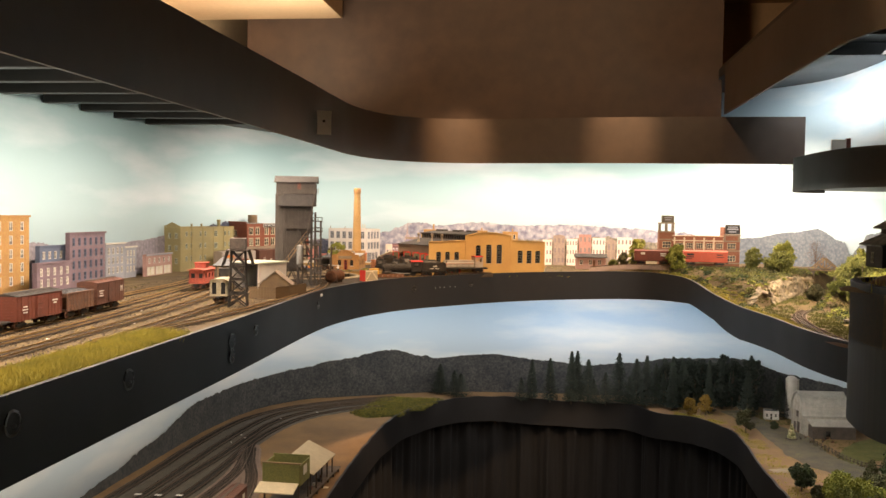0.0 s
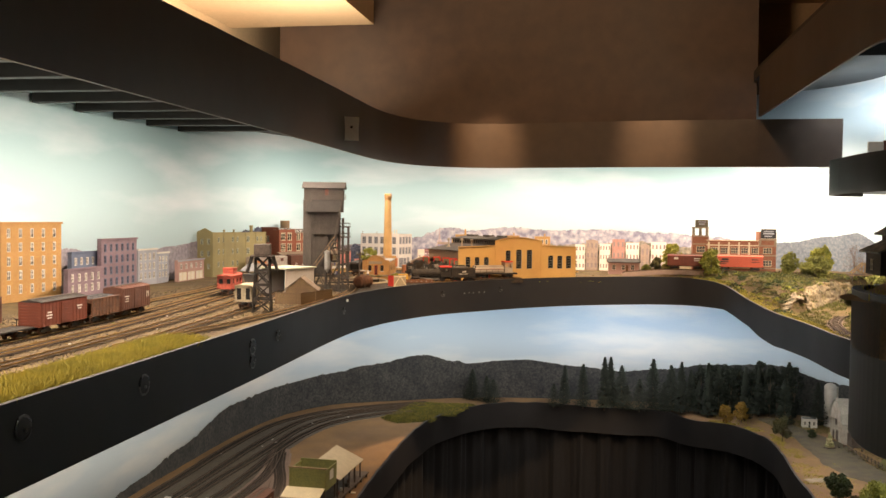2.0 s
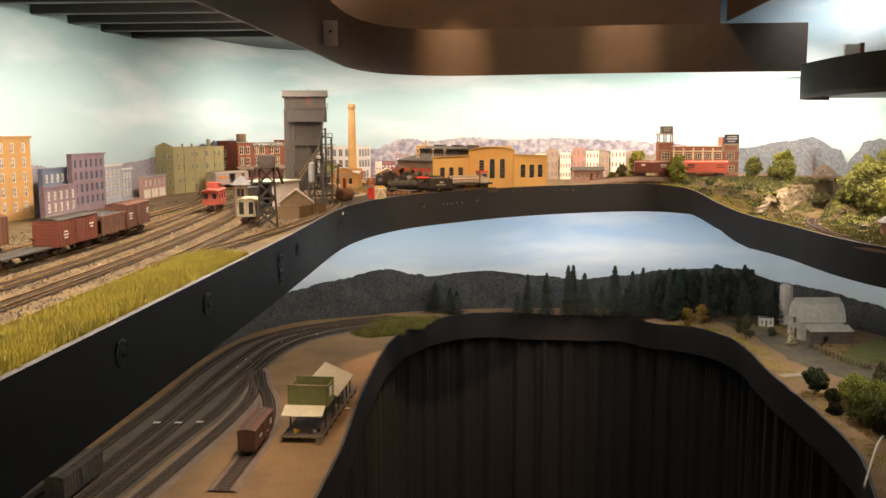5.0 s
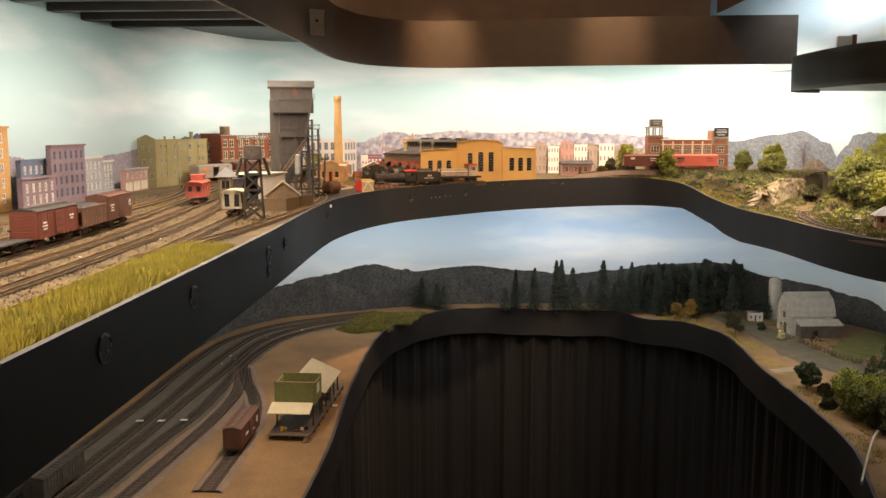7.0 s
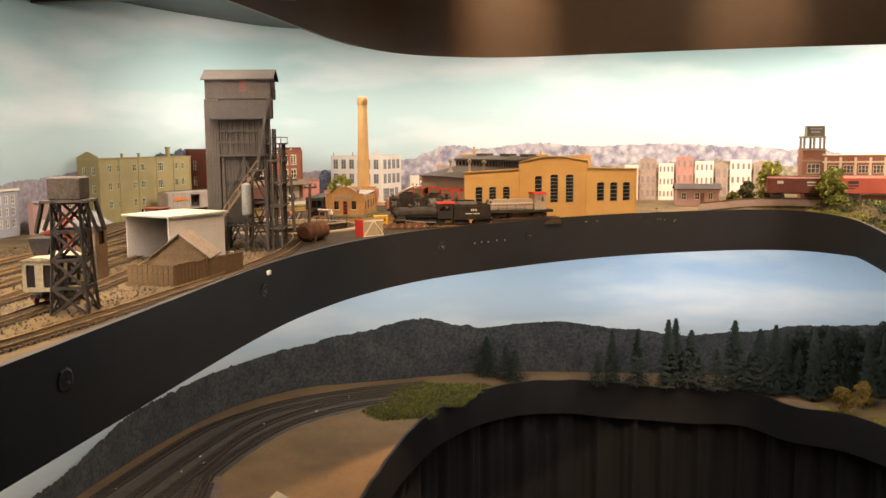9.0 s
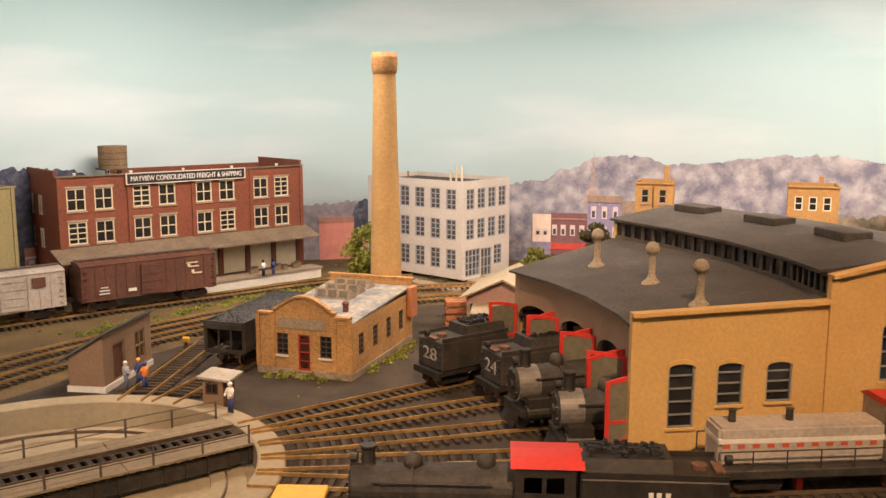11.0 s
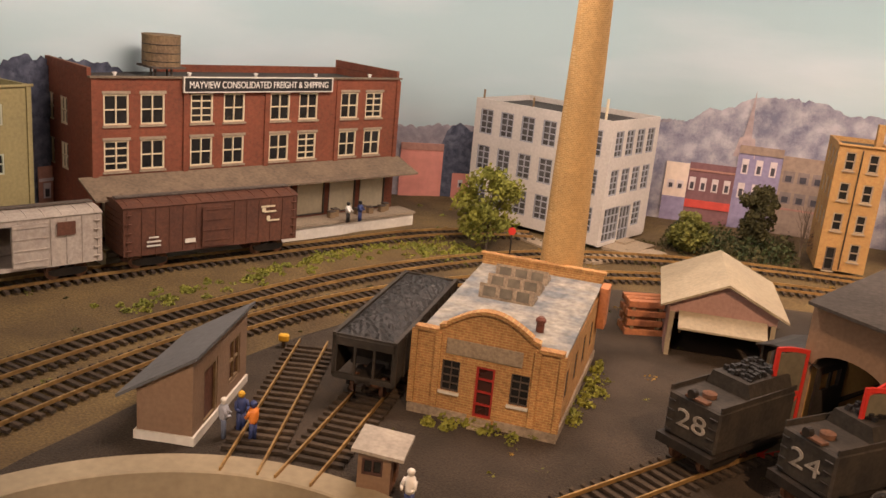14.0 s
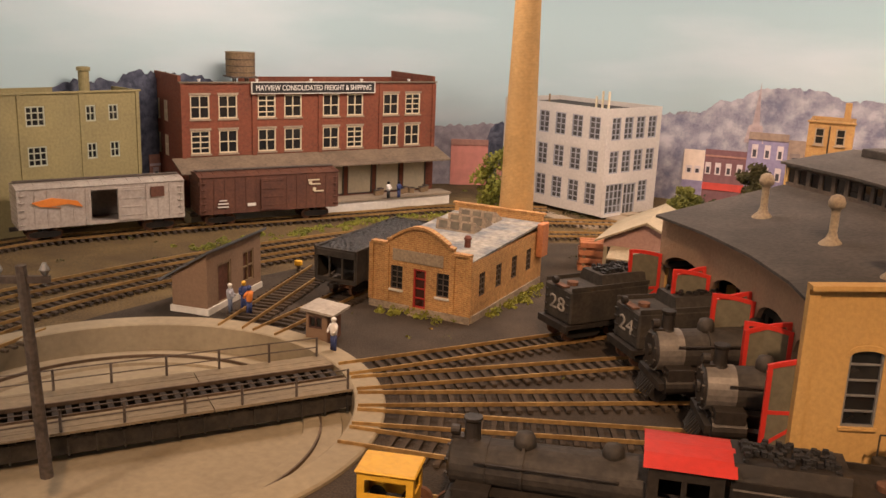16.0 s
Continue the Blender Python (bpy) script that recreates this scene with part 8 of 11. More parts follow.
# ---------------------------------------------------------------- cars in the yard
bx, W = boxcar("weathered brown boxcar beside the freight house dock", (-0.547, 2.819, RAIL_TOP), 61.2, "boxcar_brown", 0.136, height=0.0345)
marks(bx, [(0.042, 0.0395, 0.012, 0.0012), (0.0385, 0.0370, 0.003, 0.003), (0.044, 0.0355, 0.010, 0.0012), (0.0425, 0.0305, 0.003, 0.003), (0.047, 0.0285, 0.010, 0.0012)], -W - 0.0009, "cream")
marks(bx, [(-0.047, 0.0245, 0.007, 0.001), (-0.047, 0.0215, 0.010, 0.0012), (-0.047, 0.0185, 0.010, 0.0012), (-0.006, 0.0315, 0.004, 0.0015), (-0.02, 0.0195, 0.008, 0.003)], -W - 0.0009, "offwhite")
bx, W = boxcar("dirty silver boxcar with an orange streak and open door", (-0.6170, 2.684, RAIL_TOP), 65.0, "silver_car", 0.138, open_door=True, height=0.0335)
bm = bmesh.new()
prism(bm, [(-0.058, 0.034), (-0.042, 0.0375), (-0.022, 0.0335), (-0.018, 0.028), (-0.030, 0.0315), (-0.045, 0.030), (-0.036, 0.0285), (-0.052, 0.0305)], "y", -W - 0.0013, -W - 0.0002)
part("emblem", bm, "orange", bx, "orange streak emblem")
marks(bx, [(0.045, 0.037, 0.012, 0.009)], -W - 0.0009, "boxcar_brown")
bx, W = boxcar("red-brown boxcar with white lettering in the yard", (-0.4185, 1.310, RAIL_TOP), 91.5, "boxcar_red", 0.120, roof_mat="sooty", height=0.0345)
marks(bx, [(0.038, 0.034, 0.014, 0.002), (0.038, 0.030, 0.008, 0.002), (-0.04, 0.031, 0.010, 0.0016), (-0.04, 0.027, 0.014, 0.0016), (-0.04, 0.023, 0.010, 0.0016)], -W - 0.0009, "offwhite")
hp = hopper("rusty brown open hopper car in the yard", (-0.4215, 1.427, RAIL_TOP), 92.5, "rust", 0.086, height=0.027)
bx, W = boxcar("brown boxcar with a white emblem in the yard", (-0.4275, 1.533, RAIL_TOP), 93.5, "boxcar_brown", 0.104, height=0.0355)
marks(bx, [(0.037, 0.033, 0.002, 0.010), (0.043, 0.033, 0.002, 0.010), (0.040, 0.0345, 0.007, 0.002), (-0.038, 0.034, 0.016, 0.0016), (-0.038, 0.030, 0.011, 0.0016), (-0.038, 0.026, 0.014, 0.0016)], -W - 0.0009, "offwhite")
bx, W = boxcar("dark brown boxcar on the rear yard track", (-0.5005, 1.215, RAIL_TOP), 92, "boxcar_brown", 0.141)
fc = car_base("flat_car", "grey flat car with a bare plank deck", (-0.4165, 1.178, RAIL_TOP), 91, 0.12)
part("deck", planks(-0.06, 0.06, -0.0165, 0.0165, 0.0126, 0.0146, pitch=0.004), "sooty", fc)
bm = bmesh.new()
rod(bm, (0.056, 0.008, 0.0147), (0.056, 0.008, 0.024), 0.0006, n=6)
rod(bm, (0.056, 0.008, 0.024), (0.0562, 0.008, 0.0244), 0.003, n=12)
part("brake_wheel", bm, "iron", fc)


def caboose(label, at, turn, mat, roof_mat, cage=False):
    th = car_base("caboose", label, at, turn, 0.095 if not cage else 0.060, "cabooses")
    L, W = (0.036, 0.0165) if not cage else (0.026, 0.0165)
    bm = bmesh.new()
    for o, a, ln in (((-L, -W, 0.0125), 0, 2 * L), ((L, -W, 0.0125), 90, 2 * W), ((L, W, 0.0125), 180, 2 * L), ((-L, W, 0.0125), 270, 2 * W)):
        k = 3 if ln > 0.04 else 2
        panel(bm, o, a, ln, 0.029, 0.0012, [(ln * (i + 0.25) / k, ln * (i + 0.75) / k, 0.004 if cage else 0.012, 0.025 if cage else 0.022) for i in range(k)])
    part("body", bm, mat, th)
    part("window_glass", one_box(-L + 0.0016, L - 0.0016, -W + 0.0016, W - 0.0016, 0.014, 0.040), "glass", th)
    e = 0.010 if not cage else 0.002
    bm = bmesh.new()
    prism(bm, [(-W - 0.0015, 0.0415), (W + 0.0015, 0.0415), (W * 0.5, 0.0445), (-W * 0.5, 0.0445)], "x", -L - e, L + e)
    part("roof", bm, roof_mat, th)
    if not cage:
        bm = bmesh.new()
        box(bm, -0.011, 0.011, -0.012, 0.012, 0.0446, 0.0545)
        part("cupola", bm, mat, th)
        part("cupola_roof", one_box(-0.013, 0.013, -0.014, 0.014, 0.0546, 0.0565, 0.0006), roof_mat, th)
        for s in (-1, 1):
            bm = bmesh.new()
            for q in (-0.014, 0, 0.014):
                rod(bm, (s * (L + 0.008), q, 0.0125), (s * (L + 0.008), q, 0.024 if q else 0.0415), 0.0006, n=5)
            rod(bm, (s * (L + 0.008), -0.014, 0.024), (s * (L + 0.008), 0.014, 0.024), 0.0006, n=5)
            part("platform_rail", bm, mat, th)
    return th


caboose("faded red caboose with cupola on a yard track", (-0.4240, 1.958, RAIL_TOP), 95.5, "caboose_red", "caboose_red")
caboose("dusty cream slatted caboose body beside the tank tower", (-0.2790, 1.700, RAIL_TOP), 96, "caboose_cream", "caboose_cream", cage=True)
caboose("dark red caboose behind the coaling tower", (-0.395, 2.125, RAIL_TOP), 75, "boxcar_red", "boxcar_red")

# ---------------------------------------------------------------- yard tracks
track([(-0.415, 0.2), (-0.415, 0.9), (-0.419, 1.35), (-0.438, 1.65), (-0.472, 1.95), (-0.50, 2.2), (-0.525, 2.45), (-0.51, 2.62), (-0.478, 2.75), (-0.425, 2.88), (-0.335, 3.0), (-0.20, 3.075), (-0.04, 3.11), (0.10, 3.115), (0.3, 3.10)], "rusty rails curving through the yard", smooth_n=160)
track([(-0.4945, 0.2), (-0.4945, 0.9), (-0.502, 1.25), (-0.515, 1.7), (-0.535, 2.1), (-0.585, 2.36), (-0.636, 2.53), (-0.642, 2.62), (-0.615, 2.688), (-0.582, 2.756), (-0.547, 2.819), (-0.498, 2.905), (-0.452, 2.985), (-0.405, 3.035), (-0.36, 3.06)], "rusty rails past the freight house dock", smooth_n=160)
track([(-0.358, 0.2), (-0.358, 0.9), (-0.364, 1.3), (-0.390, 1.65), (-0.424, 1.965), (-0.448, 2.25), (-0.4765, 2.48), (-0.470, 2.62), (-0.440, 2.75), (-0.385, 2.86), (-0.30, 2.955), (-0.19, 3.02), (-0.05, 3.055), (0.10, 3.06), (0.3, 3.05)], "rusty rails on dark ties along the yard", smooth_n=160)
track([(-0.30, 0.2), (-0.30, 0.9), (-0.305, 1.2), (-0.32, 1.5), (-0.345, 1.75), (-0.38, 1.98), (-0.408, 2.2), (-0.432, 2.4), (-0.4475, 2.5)], "rusty rails in the near yard", ties="tie_buried", smooth_n=90)
track([(-0.235, 0.2), (-0.238, 0.8), (-0.245, 1.15), (-0.262, 1.45), (-0.279, 1.70), (-0.31, 1.9), (-0.355, 2.1)], "weathered rails beside the fascia", ties="tie_buried", smooth_n=80)
track([(-0.255, 1.2), (-0.215, 1.45), (-0.192, 1.75), (-0.188, 1.98), (-0.20, 2.12), (-0.235, 2.27), (-0.262, 2.335)], "curved track from the yard to the turntable", ties="tie_buried", smooth_n=70)
# white specks of litter on the ballast
bm = bmesh.new()
for i in range(26):
    x, y = random.uniform(-0.52, -0.24), random.uniform(0.9, 2.9)
    if math.dist((x, y), PIT) < 0.15:
        continue
    s = random.uniform(0.0010, 0.0026)
    box(bm, x - s, x + s, y - s * 0.6, y + s * 0.6, G + 0.0012, G + 0.0028)
tagged(part("litter", bm, "offwhite"), "pale scraps scattered between the yard tracks", "litter", kind="stuff")
# loose stones between the tracks
def stones(label, mat, count, area, low, high):
    verts, faces = [], []
    x0, x1, y0, y1 = area
    for _ in range(count):
        x, y = random.uniform(x0, x1), random.uniform(y0, y1)
        if math.dist((x, y), PIT) < 0.15:
            continue
        r, a, n0 = random.uniform(low, high), random.uniform(0, 6.28), len(verts)
        for k in range(4):
            verts.append((x + r * random.uniform(0.7, 1.2) * math.cos(a + k * 1.57), y + r * random.uniform(0.7, 1.2) * math.sin(a + k * 1.57), G + 0.0004))
        verts.append((x + r * random.uniform(-0.3, 0.3), y + r * random.uniform(-0.3, 0.3), G + 0.0012 + r * random.uniform(0.5, 0.9)))
        faces += [(n0 + k, n0 + (k + 1) % 4, n0 + 4) for k in range(4)]
    me = bpy.data.meshes.new("stones")
    me.from_pydata(verts, [], faces)
    me.materials.append(M[mat])
    tagged(new("stones", me), label, "ballast", kind="stuff")


stones("loose dark cinders between the yard tracks", "cinder", 8500, (-0.62, -0.20, 0.75, 2.42), 0.0007, 0.0017)
stones("loose tan stones between the yard tracks", "rail_dull", 4200, (-0.62, -0.20, 0.75, 2.42), 0.0007, 0.0015)
stones("pale ballast crumbs between the yard tracks", "stone_crumb", 1500, (-0.62, -0.20, 0.75, 2.42), 0.0007, 0.0016)
# cable gate plugs in the fascia
def fascia_plug(label, i0, z, r):
    i = min(range(len(mid_line)), key=lambda k: math.dist(mid_line[k][:2], i0))
    a, b = mid_line[i - 1], mid_line[i + 1]
    d = Vector((b[0] - a[0], b[1] - a[1])).normalized()
    th = thing("fascia_socket", label, "socket", (mid_line[i][0] + d.y * 0.0062, mid_line[i][1] - d.x * 0.0062, z), math.degrees(math.atan2(d.y, d.x)), "fascia sockets")
    bm = bmesh.new()
    n = 20
    pts = [(r, 0.0), (r, -0.0012), (r * 0.84, -0.0015), (r * 0.80, -0.0005)]
    rings = [[bm.verts.new((q * math.cos(2 * math.pi * k / n), y, q * math.sin(2 * math.pi * k / n))) for k in range(n)] for q, y in pts]
    for u_, v_ in zip(rings, rings[1:]):
        for k in range(n):
            bm.faces.new((u_[k], u_[(k + 1) % n], v_[(k + 1) % n], v_[k]))
    part("ring", bm, "socket_ring", th)
    bm = bmesh.new()
    rod(bm, (0, -0.0003, 0), (0, -0.0010, 0), r * 0.81, n=20)
    part("hole", bm, "black_paint", th)
    bm = bmesh.new()
    rod(bm, (0.001, -0.001, -r * 0.2), (0.001, -0.003, -r * 0.2), r * 0.14, n=8)
    part("pin", bm, "grey_metal", th)


for p, z, r in (((-0.035, 2.405), 1.278, 0.0075), ((0.096, 2.566), 1.281, 0.0075), ((-0.163, 1.931), 1.279, 0.008), ((-0.161, 1.527), 1.2795, 0.0095), ((-0.158, 1.405), 1.2770, 0.0125), ((-0.158, 1.405), 1.2545, 0.0115), ((-0.156, 1.077), 1.2800, 0.0125), ((-0.155, 0.843), 1.281, 0.0125)):
    fascia_plug("round black socket hole with a dull ring in the fascia", p, z, r)
bm = bmesh.new()
box(bm, -0.0013, 0.0013, -0.004, 0.004, -0.0025, 0.0025)
bmesh.ops.transform(bm, matrix=pose(-0.1515, 1.93, 1.300), verts=bm.verts[:])
tagged(part("fascia_label", bm, "white_paint"), "small blank white label on the fascia", "label")
for k in range(5):
    fs = thing("fascia_screw", "small bright screw head in the fascia", "screw", (0, 0, 0), 0, "fascia screws")
    i = min(range(len(mid_line)), key=lambda q: math.dist(mid_line[q][:2], (0.018 + k * 0.0125, 2.46 + k * 0.013)))
    a, b = mid_line[i - 1], mid_line[i + 1]
    d = Vector((b[0] - a[0], b[1] - a[1])).normalized()
    fs.matrix_world = pose(mid_line[i][0] + d.y * 0.0063, mid_line[i][1] - d.x * 0.0063, 1.276 + 0.001 * (k % 2), 0, 0, math.degrees(math.atan2(d.y, d.x)))
    bm = bmesh.new()
    rod(bm, (0, 0, 0), (0, -0.0008, 0), 0.0018, 0.0014, n=10)
    part("head", bm, "grey_metal", fs)
# curled white card pinned to the valance
i = min(range(len(val_line)), key=lambda q: math.dist(val_line[q], (-0.24, 2.20)))
tg = thing("pinned_card", "curled white paper card pinned to the valance", "card", (val_line[i][0] + 0.0190, val_line[i][1], 1.684), -62)
bm = bmesh.new()
g = [[bm.verts.new((0.001 + 0.016 * (j / 8 - 0.4) ** 2, -0.018 + 0.036 * i / 4, -0.028 + 0.056 * j / 8)) for j in range(9)] for i in range(5)]
for i in range(4):
    for j in range(8):
        bm.faces.new((g[i][j], g[i + 1][j], g[i + 1][j + 1], g[i][j + 1]))
bmesh.ops.solidify(bm, geom=bm.faces[:], thickness=0.0004)
part("card", bm, "white_paint", tg)
bm = bmesh.new()
rod(bm, (0.000, 0, 0.004), (0.006, 0, 0.004), 0.003, n=10)
part("pin", bm, "black_paint", tg)


# ---------------------------------------------------------------- the wooded end of the middle deck
M.update(
    foliage_lime=material("bright_green_foliage", (0.27, 0.27, 0.035), 0.85, vary=0.4, grain=500, patch=60, bump=0.2, second=(0.17, 0.19, 0.028)),
    hut_wall=material("brown_pink_boards", (0.30, 0.17, 0.115), 0.8, vary=0.25, grain=400, patch=60),
    twigs=material("mauve_brown_twigs", (0.16, 0.12, 0.11), 0.9, vary=0.4, grain=500, patch=60),
    hay=material("pale_straw", (0.50, 0.42, 0.24), 0.9, vary=0.4, grain=500, patch=80, bump=0.5, second=(0.22, 0.24, 0.10)),
    barn_wall=material("grey_white_boards", (0.44, 0.41, 0.36), 0.85, vary=0.3, grain=400, patch=50, bump=0.3, second=(0.32, 0.29, 0.25)),
    barn_roof=material("pale_grey_shingles", (0.40, 0.38, 0.34), 0.85, vary=0.25, grain=500, patch=60, bump=0.4, second=(0.32, 0.31, 0.28)),
    card_white=material("white_card", (0.70, 0.68, 0.62), 0.6, vary=0.06, grain=100, patch=20, bump=0.05),
    sage=material("sage_green_boards", (0.19, 0.19, 0.055), 0.75, vary=0.25, grain=300, patch=40, second=(0.15, 0.155, 0.05)),
    meadow=material("meadow_turf", (0.085, 0.095, 0.02), 0.95, vary=0.4, grain=500, patch=30, bump=0.6, second=(0.13, 0.12, 0.028)),
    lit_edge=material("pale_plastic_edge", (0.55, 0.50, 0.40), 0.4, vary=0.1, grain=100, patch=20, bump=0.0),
)
edge_xy = np.array([p[:2] for p in mid_line])
mid_xyz = np.array([v.co[:] for v in mid_ground.data.vertices])
low_xyz = np.array([v.co[:] for v in low_ground.data.vertices])


def mid_z(x, y):
    """Height of the middle deck's ground."""
    return float(mid_xyz[((mid_xyz[:, 0] - x) ** 2 + (mid_xyz[:, 1] - y) ** 2).argmin(), 2])


def low_z(x, y):
    """Height of the lower deck's ground."""
    return float(low_xyz[((low_xyz[:, 0] - x) ** 2 + (low_xyz[:, 1] - y) ** 2).argmin(), 2])


def edge_gap(x, y):
    """How far a place lies from the middle fascia."""
    return float(np.sqrt(((edge_xy - (x, y)) ** 2).sum(1).min()))


def on_deck(x, y):
    """Whether a place lies on the middle deck, behind its fascia."""
    return float(((mid_xyz[:, :2] - (x, y)) ** 2).sum(1).min()) < 0.012 ** 2 and edge_gap(x, y) > 0.022


def grass_tufts(name, label, places, mat, high=0.005, blades=14, spread=0.004, wide=0.0005):
    """Upright blades in loose tufts. places: (x, y, z)."""
    bm = bmesh.new()
    for x, y, z in places:
        for _ in range(blades):
            c = Vector((x + random.gauss(0, spread), y + random.gauss(0, spread), z))
            a = random.uniform(0, math.pi)
            s = Vector((math.cos(a), math.sin(a), 0)) * wide
            tip = c + Vector((random.gauss(0, 0.3), random.gauss(0, 0.3), 1)) * high * random.uniform(0.5, 1.2)
            bm.faces.new([bm.verts.new(c - s), bm.verts.new(c + s), bm.verts.new(tip)])
    return tagged(part(name, bm, mat), label, "grass", kind="stuff")


def rock_face(label, line, z0, z1, depth, seed, lean=0.25):
    """A craggy outcrop: a steep broken front along line (x, y), and a rough top running back by depth to its left side."""
    th = thing("rock_outcrop", label, "rock")
    bm = bmesh.new()
    pts = curve_through(line, 46)
    rows = []
    for i, p in enumerate(pts):
        a, b = pts[max(i - 1, 0)], pts[min(i + 1, len(pts) - 1)]
        d = (b - a).normalized()
        n = Vector((-d.y, d.x))
        f = i / (len(pts) - 1)
        top = z0 + (z1 - z0) * (0.72 + 0.28 * math.sin(math.pi * (0.15 + 0.8 * f))) + 0.008 * noise.noise((f * 7, seed, 1))
        row = []
        for j in range(27):
            if j <= 18:
                u = j / 18
                off, z = lean * (top - z0) * u, z0 + (top - z0) * u
                ledge = 0.0045 * noise.cell((p.x * 60, z * 130 + p.y * 30, seed)) + 0.006 * noise.noise((p.x * 40, p.y * 40, z * 50 + seed)) + 0.002 * noise.noise((p.x * 160, p.y * 160, z * 200 + seed))
                off -= ledge
                z += 0.003 * noise.noise((p.x * 120, p.y * 120, z * 150))
            else:
                u = (j - 18) / 8
                off, z = lean * (top - z0) + depth * u, top - 0.012 * u * u + 0.004 * noise.noise((p.x * 60, p.y * 60, u * 3 + seed))
            row.append(bm.verts.new((p.x + n.x * off, p.y + n.y * off, z)))
        rows.append(row)
    for a, b in zip(rows, rows[1:]):
        for j in range(26):
            bm.faces.new((a[j], a[j + 1], b[j + 1], b[j]))
    part("crag", bm, "rock", th)
    return th


random.seed(61)
# brick factory with two towers
FZ = 1.318
row_windows = [(0.012 + i * 0.0295, 0.060, 0.021, 0.017, 3, 2) for i in range(5)] + [(0.012 + i * 0.0295, 0.022, 0.021, 0.018, 3, 2) for i in range(5)]
fac = house("factory", "red brick factory block with pale concrete bands and wide windows", (0.688, 2.945, FZ), 0, 0.160, 0.085, 0.098, "factory_brick", {0: row_windows}, frame_mat="cream", glass_mat="grey_glass", roof="roof_cream", group="factory buildings")
for z in (0.0145, 0.0525, 0.082):
    part("concrete_band", one_box(-0.0008, 0.1608, -0.0012, -0.0002, z, z + 0.0035, 0.0002), "cream", fac)
for i in range(6):
    part("pilaster", one_box(0.0035 + i * 0.0295, 0.0085 + i * 0.0295, -0.0016, -0.0002, 0.018, 0.0935, 0.0002), "cream", fac)
cornice(fac, 0.160, 0.0995, mat="cream")
tw = house("factory_tower", "brick factory tower with concrete bands and a dark sign board", (0.840, 2.942, FZ), 0, 0.049, 0.06, 0.126, "factory_brick", {0: [(0.012, 0.022, 0.025, 0.018, 3, 2), (0.012, 0.060, 0.025, 0.018, 3, 2)]}, frame_mat="cream", glass_mat="grey_glass", group="factory buildings")
for z in (0.0145, 0.0525, 0.082, 0.1):
    part("concrete_band", one_box(-0.0012, 0.0502, -0.0014, -0.0002, z, z + 0.004, 0.0002), "concrete", tw)
part("corner_pier", one_box(0.0, 0.006, -0.002, -0.0002, 0.0865, 0.0995), "concrete", tw)
part("corner_pier", one_box(0.043, 0.049, -0.002, -0.0002, 0.0865, 0.0995), "concrete", tw)
sign = part("sign_board", one_box(0.004, 0.047, -0.004, -0.0016, 0.106, 0.134, 0.0003), "black_paint", tw, "dark rooftop sign board with pale marks")
bm = bmesh.new()
for x0, x1, z0, z1 in ((0.012, 0.040, 0.126, 0.129), (0.010, 0.042, 0.1185, 0.1235), (0.014, 0.036, 0.111, 0.115)):
    box(bm, x0, x1, -0.0046, -0.0041, z0, z1)
part("lettering", bm, "pale_wall", sign, "pale unreadable bars")
for z in (0.134, 0.1048):
    part("sign_rim", one_box(0.003, 0.048, -0.0048, -0.0041, z, z + 0.0012), "offwhite", sign)
wt = house("factory_tower", "slim brick stair tower under an open concrete tank frame", (0.648, 2.948, FZ), 0, 0.046, 0.045, 0.112, "factory_brick", {0: [(0.010, 0.06, 0.026, 0.02, 3, 2)]}, frame_mat="cream", glass_mat="grey_glass", group="factory buildings")
for z in (0.0525, 0.084, 0.108):
    part("concrete_band", one_box(-0.0012, 0.0472, -0.0014, -0.0002, z, z + 0.004, 0.0002), "concrete", wt)
for x in (0.001, 0.021, 0.041):
    for y in (0.001, 0.038):
        part("post", one_box(x, x + 0.004, y, y + 0.004, 0.112, 0.134), "concrete", wt)
part("frame_cap", one_box(-0.001, 0.047, 0.0, 0.043, 0.134, 0.138, 0.0003), "concrete", wt)
part("tank_box", one_box(0.008, 0.044, 0.0042, 0.03, 0.138, 0.160, 0.0004), "grey_panel", wt, "grey sign panel box")
bm = bmesh.new()
for x0, x1, z0, z1 in ((0.014, 0.038, 0.152, 0.155), (0.016, 0.034, 0.145, 0.149)):
    box(bm, x0, x1, 0.0034, 0.0040, z0, z1)
part("lettering", bm, "pale_wall", wt, "pale unreadable bars")

# siding with two boxcars
SZ = 1.3245
track([(0.44, 2.935, 1.312), (0.56, 2.905, SZ), (0.70, 2.892, SZ), (0.86, 2.884, SZ), (1.0, 2.868, SZ)], "weathered track siding before the brick factory", "ballast_pink", "rail_dull", single=False, skirt=0.012)
car, W = boxcar("bright orange-red boxcar with large pale marks on the siding", (0.778, 2.889, SZ + 0.0036), -3, "orange_red", 0.126, height=0.031)
marks(car, [(-0.044, 0.034, 0.020, 0.006), (-0.046, 0.027, 0.024, 0.003), (-0.050, 0.022, 0.020, 0.002), (0.04, 0.034, 0.018, 0.003), (0.042, 0.027, 0.022, 0.002)], -W - 0.0009, "black_paint")
car, W = boxcar("dark red boxcar on the siding", (0.625, 2.897, SZ + 0.0036), -5, "boxcar_red", 0.110, roof_mat="boxcar_red", height=0.030)
marks(car, [(0.03, 0.034, 0.018, 0.003), (0.032, 0.028, 0.02, 0.002), (-0.03, 0.034, 0.012, 0.006)], -W - 0.0009, "offwhite")

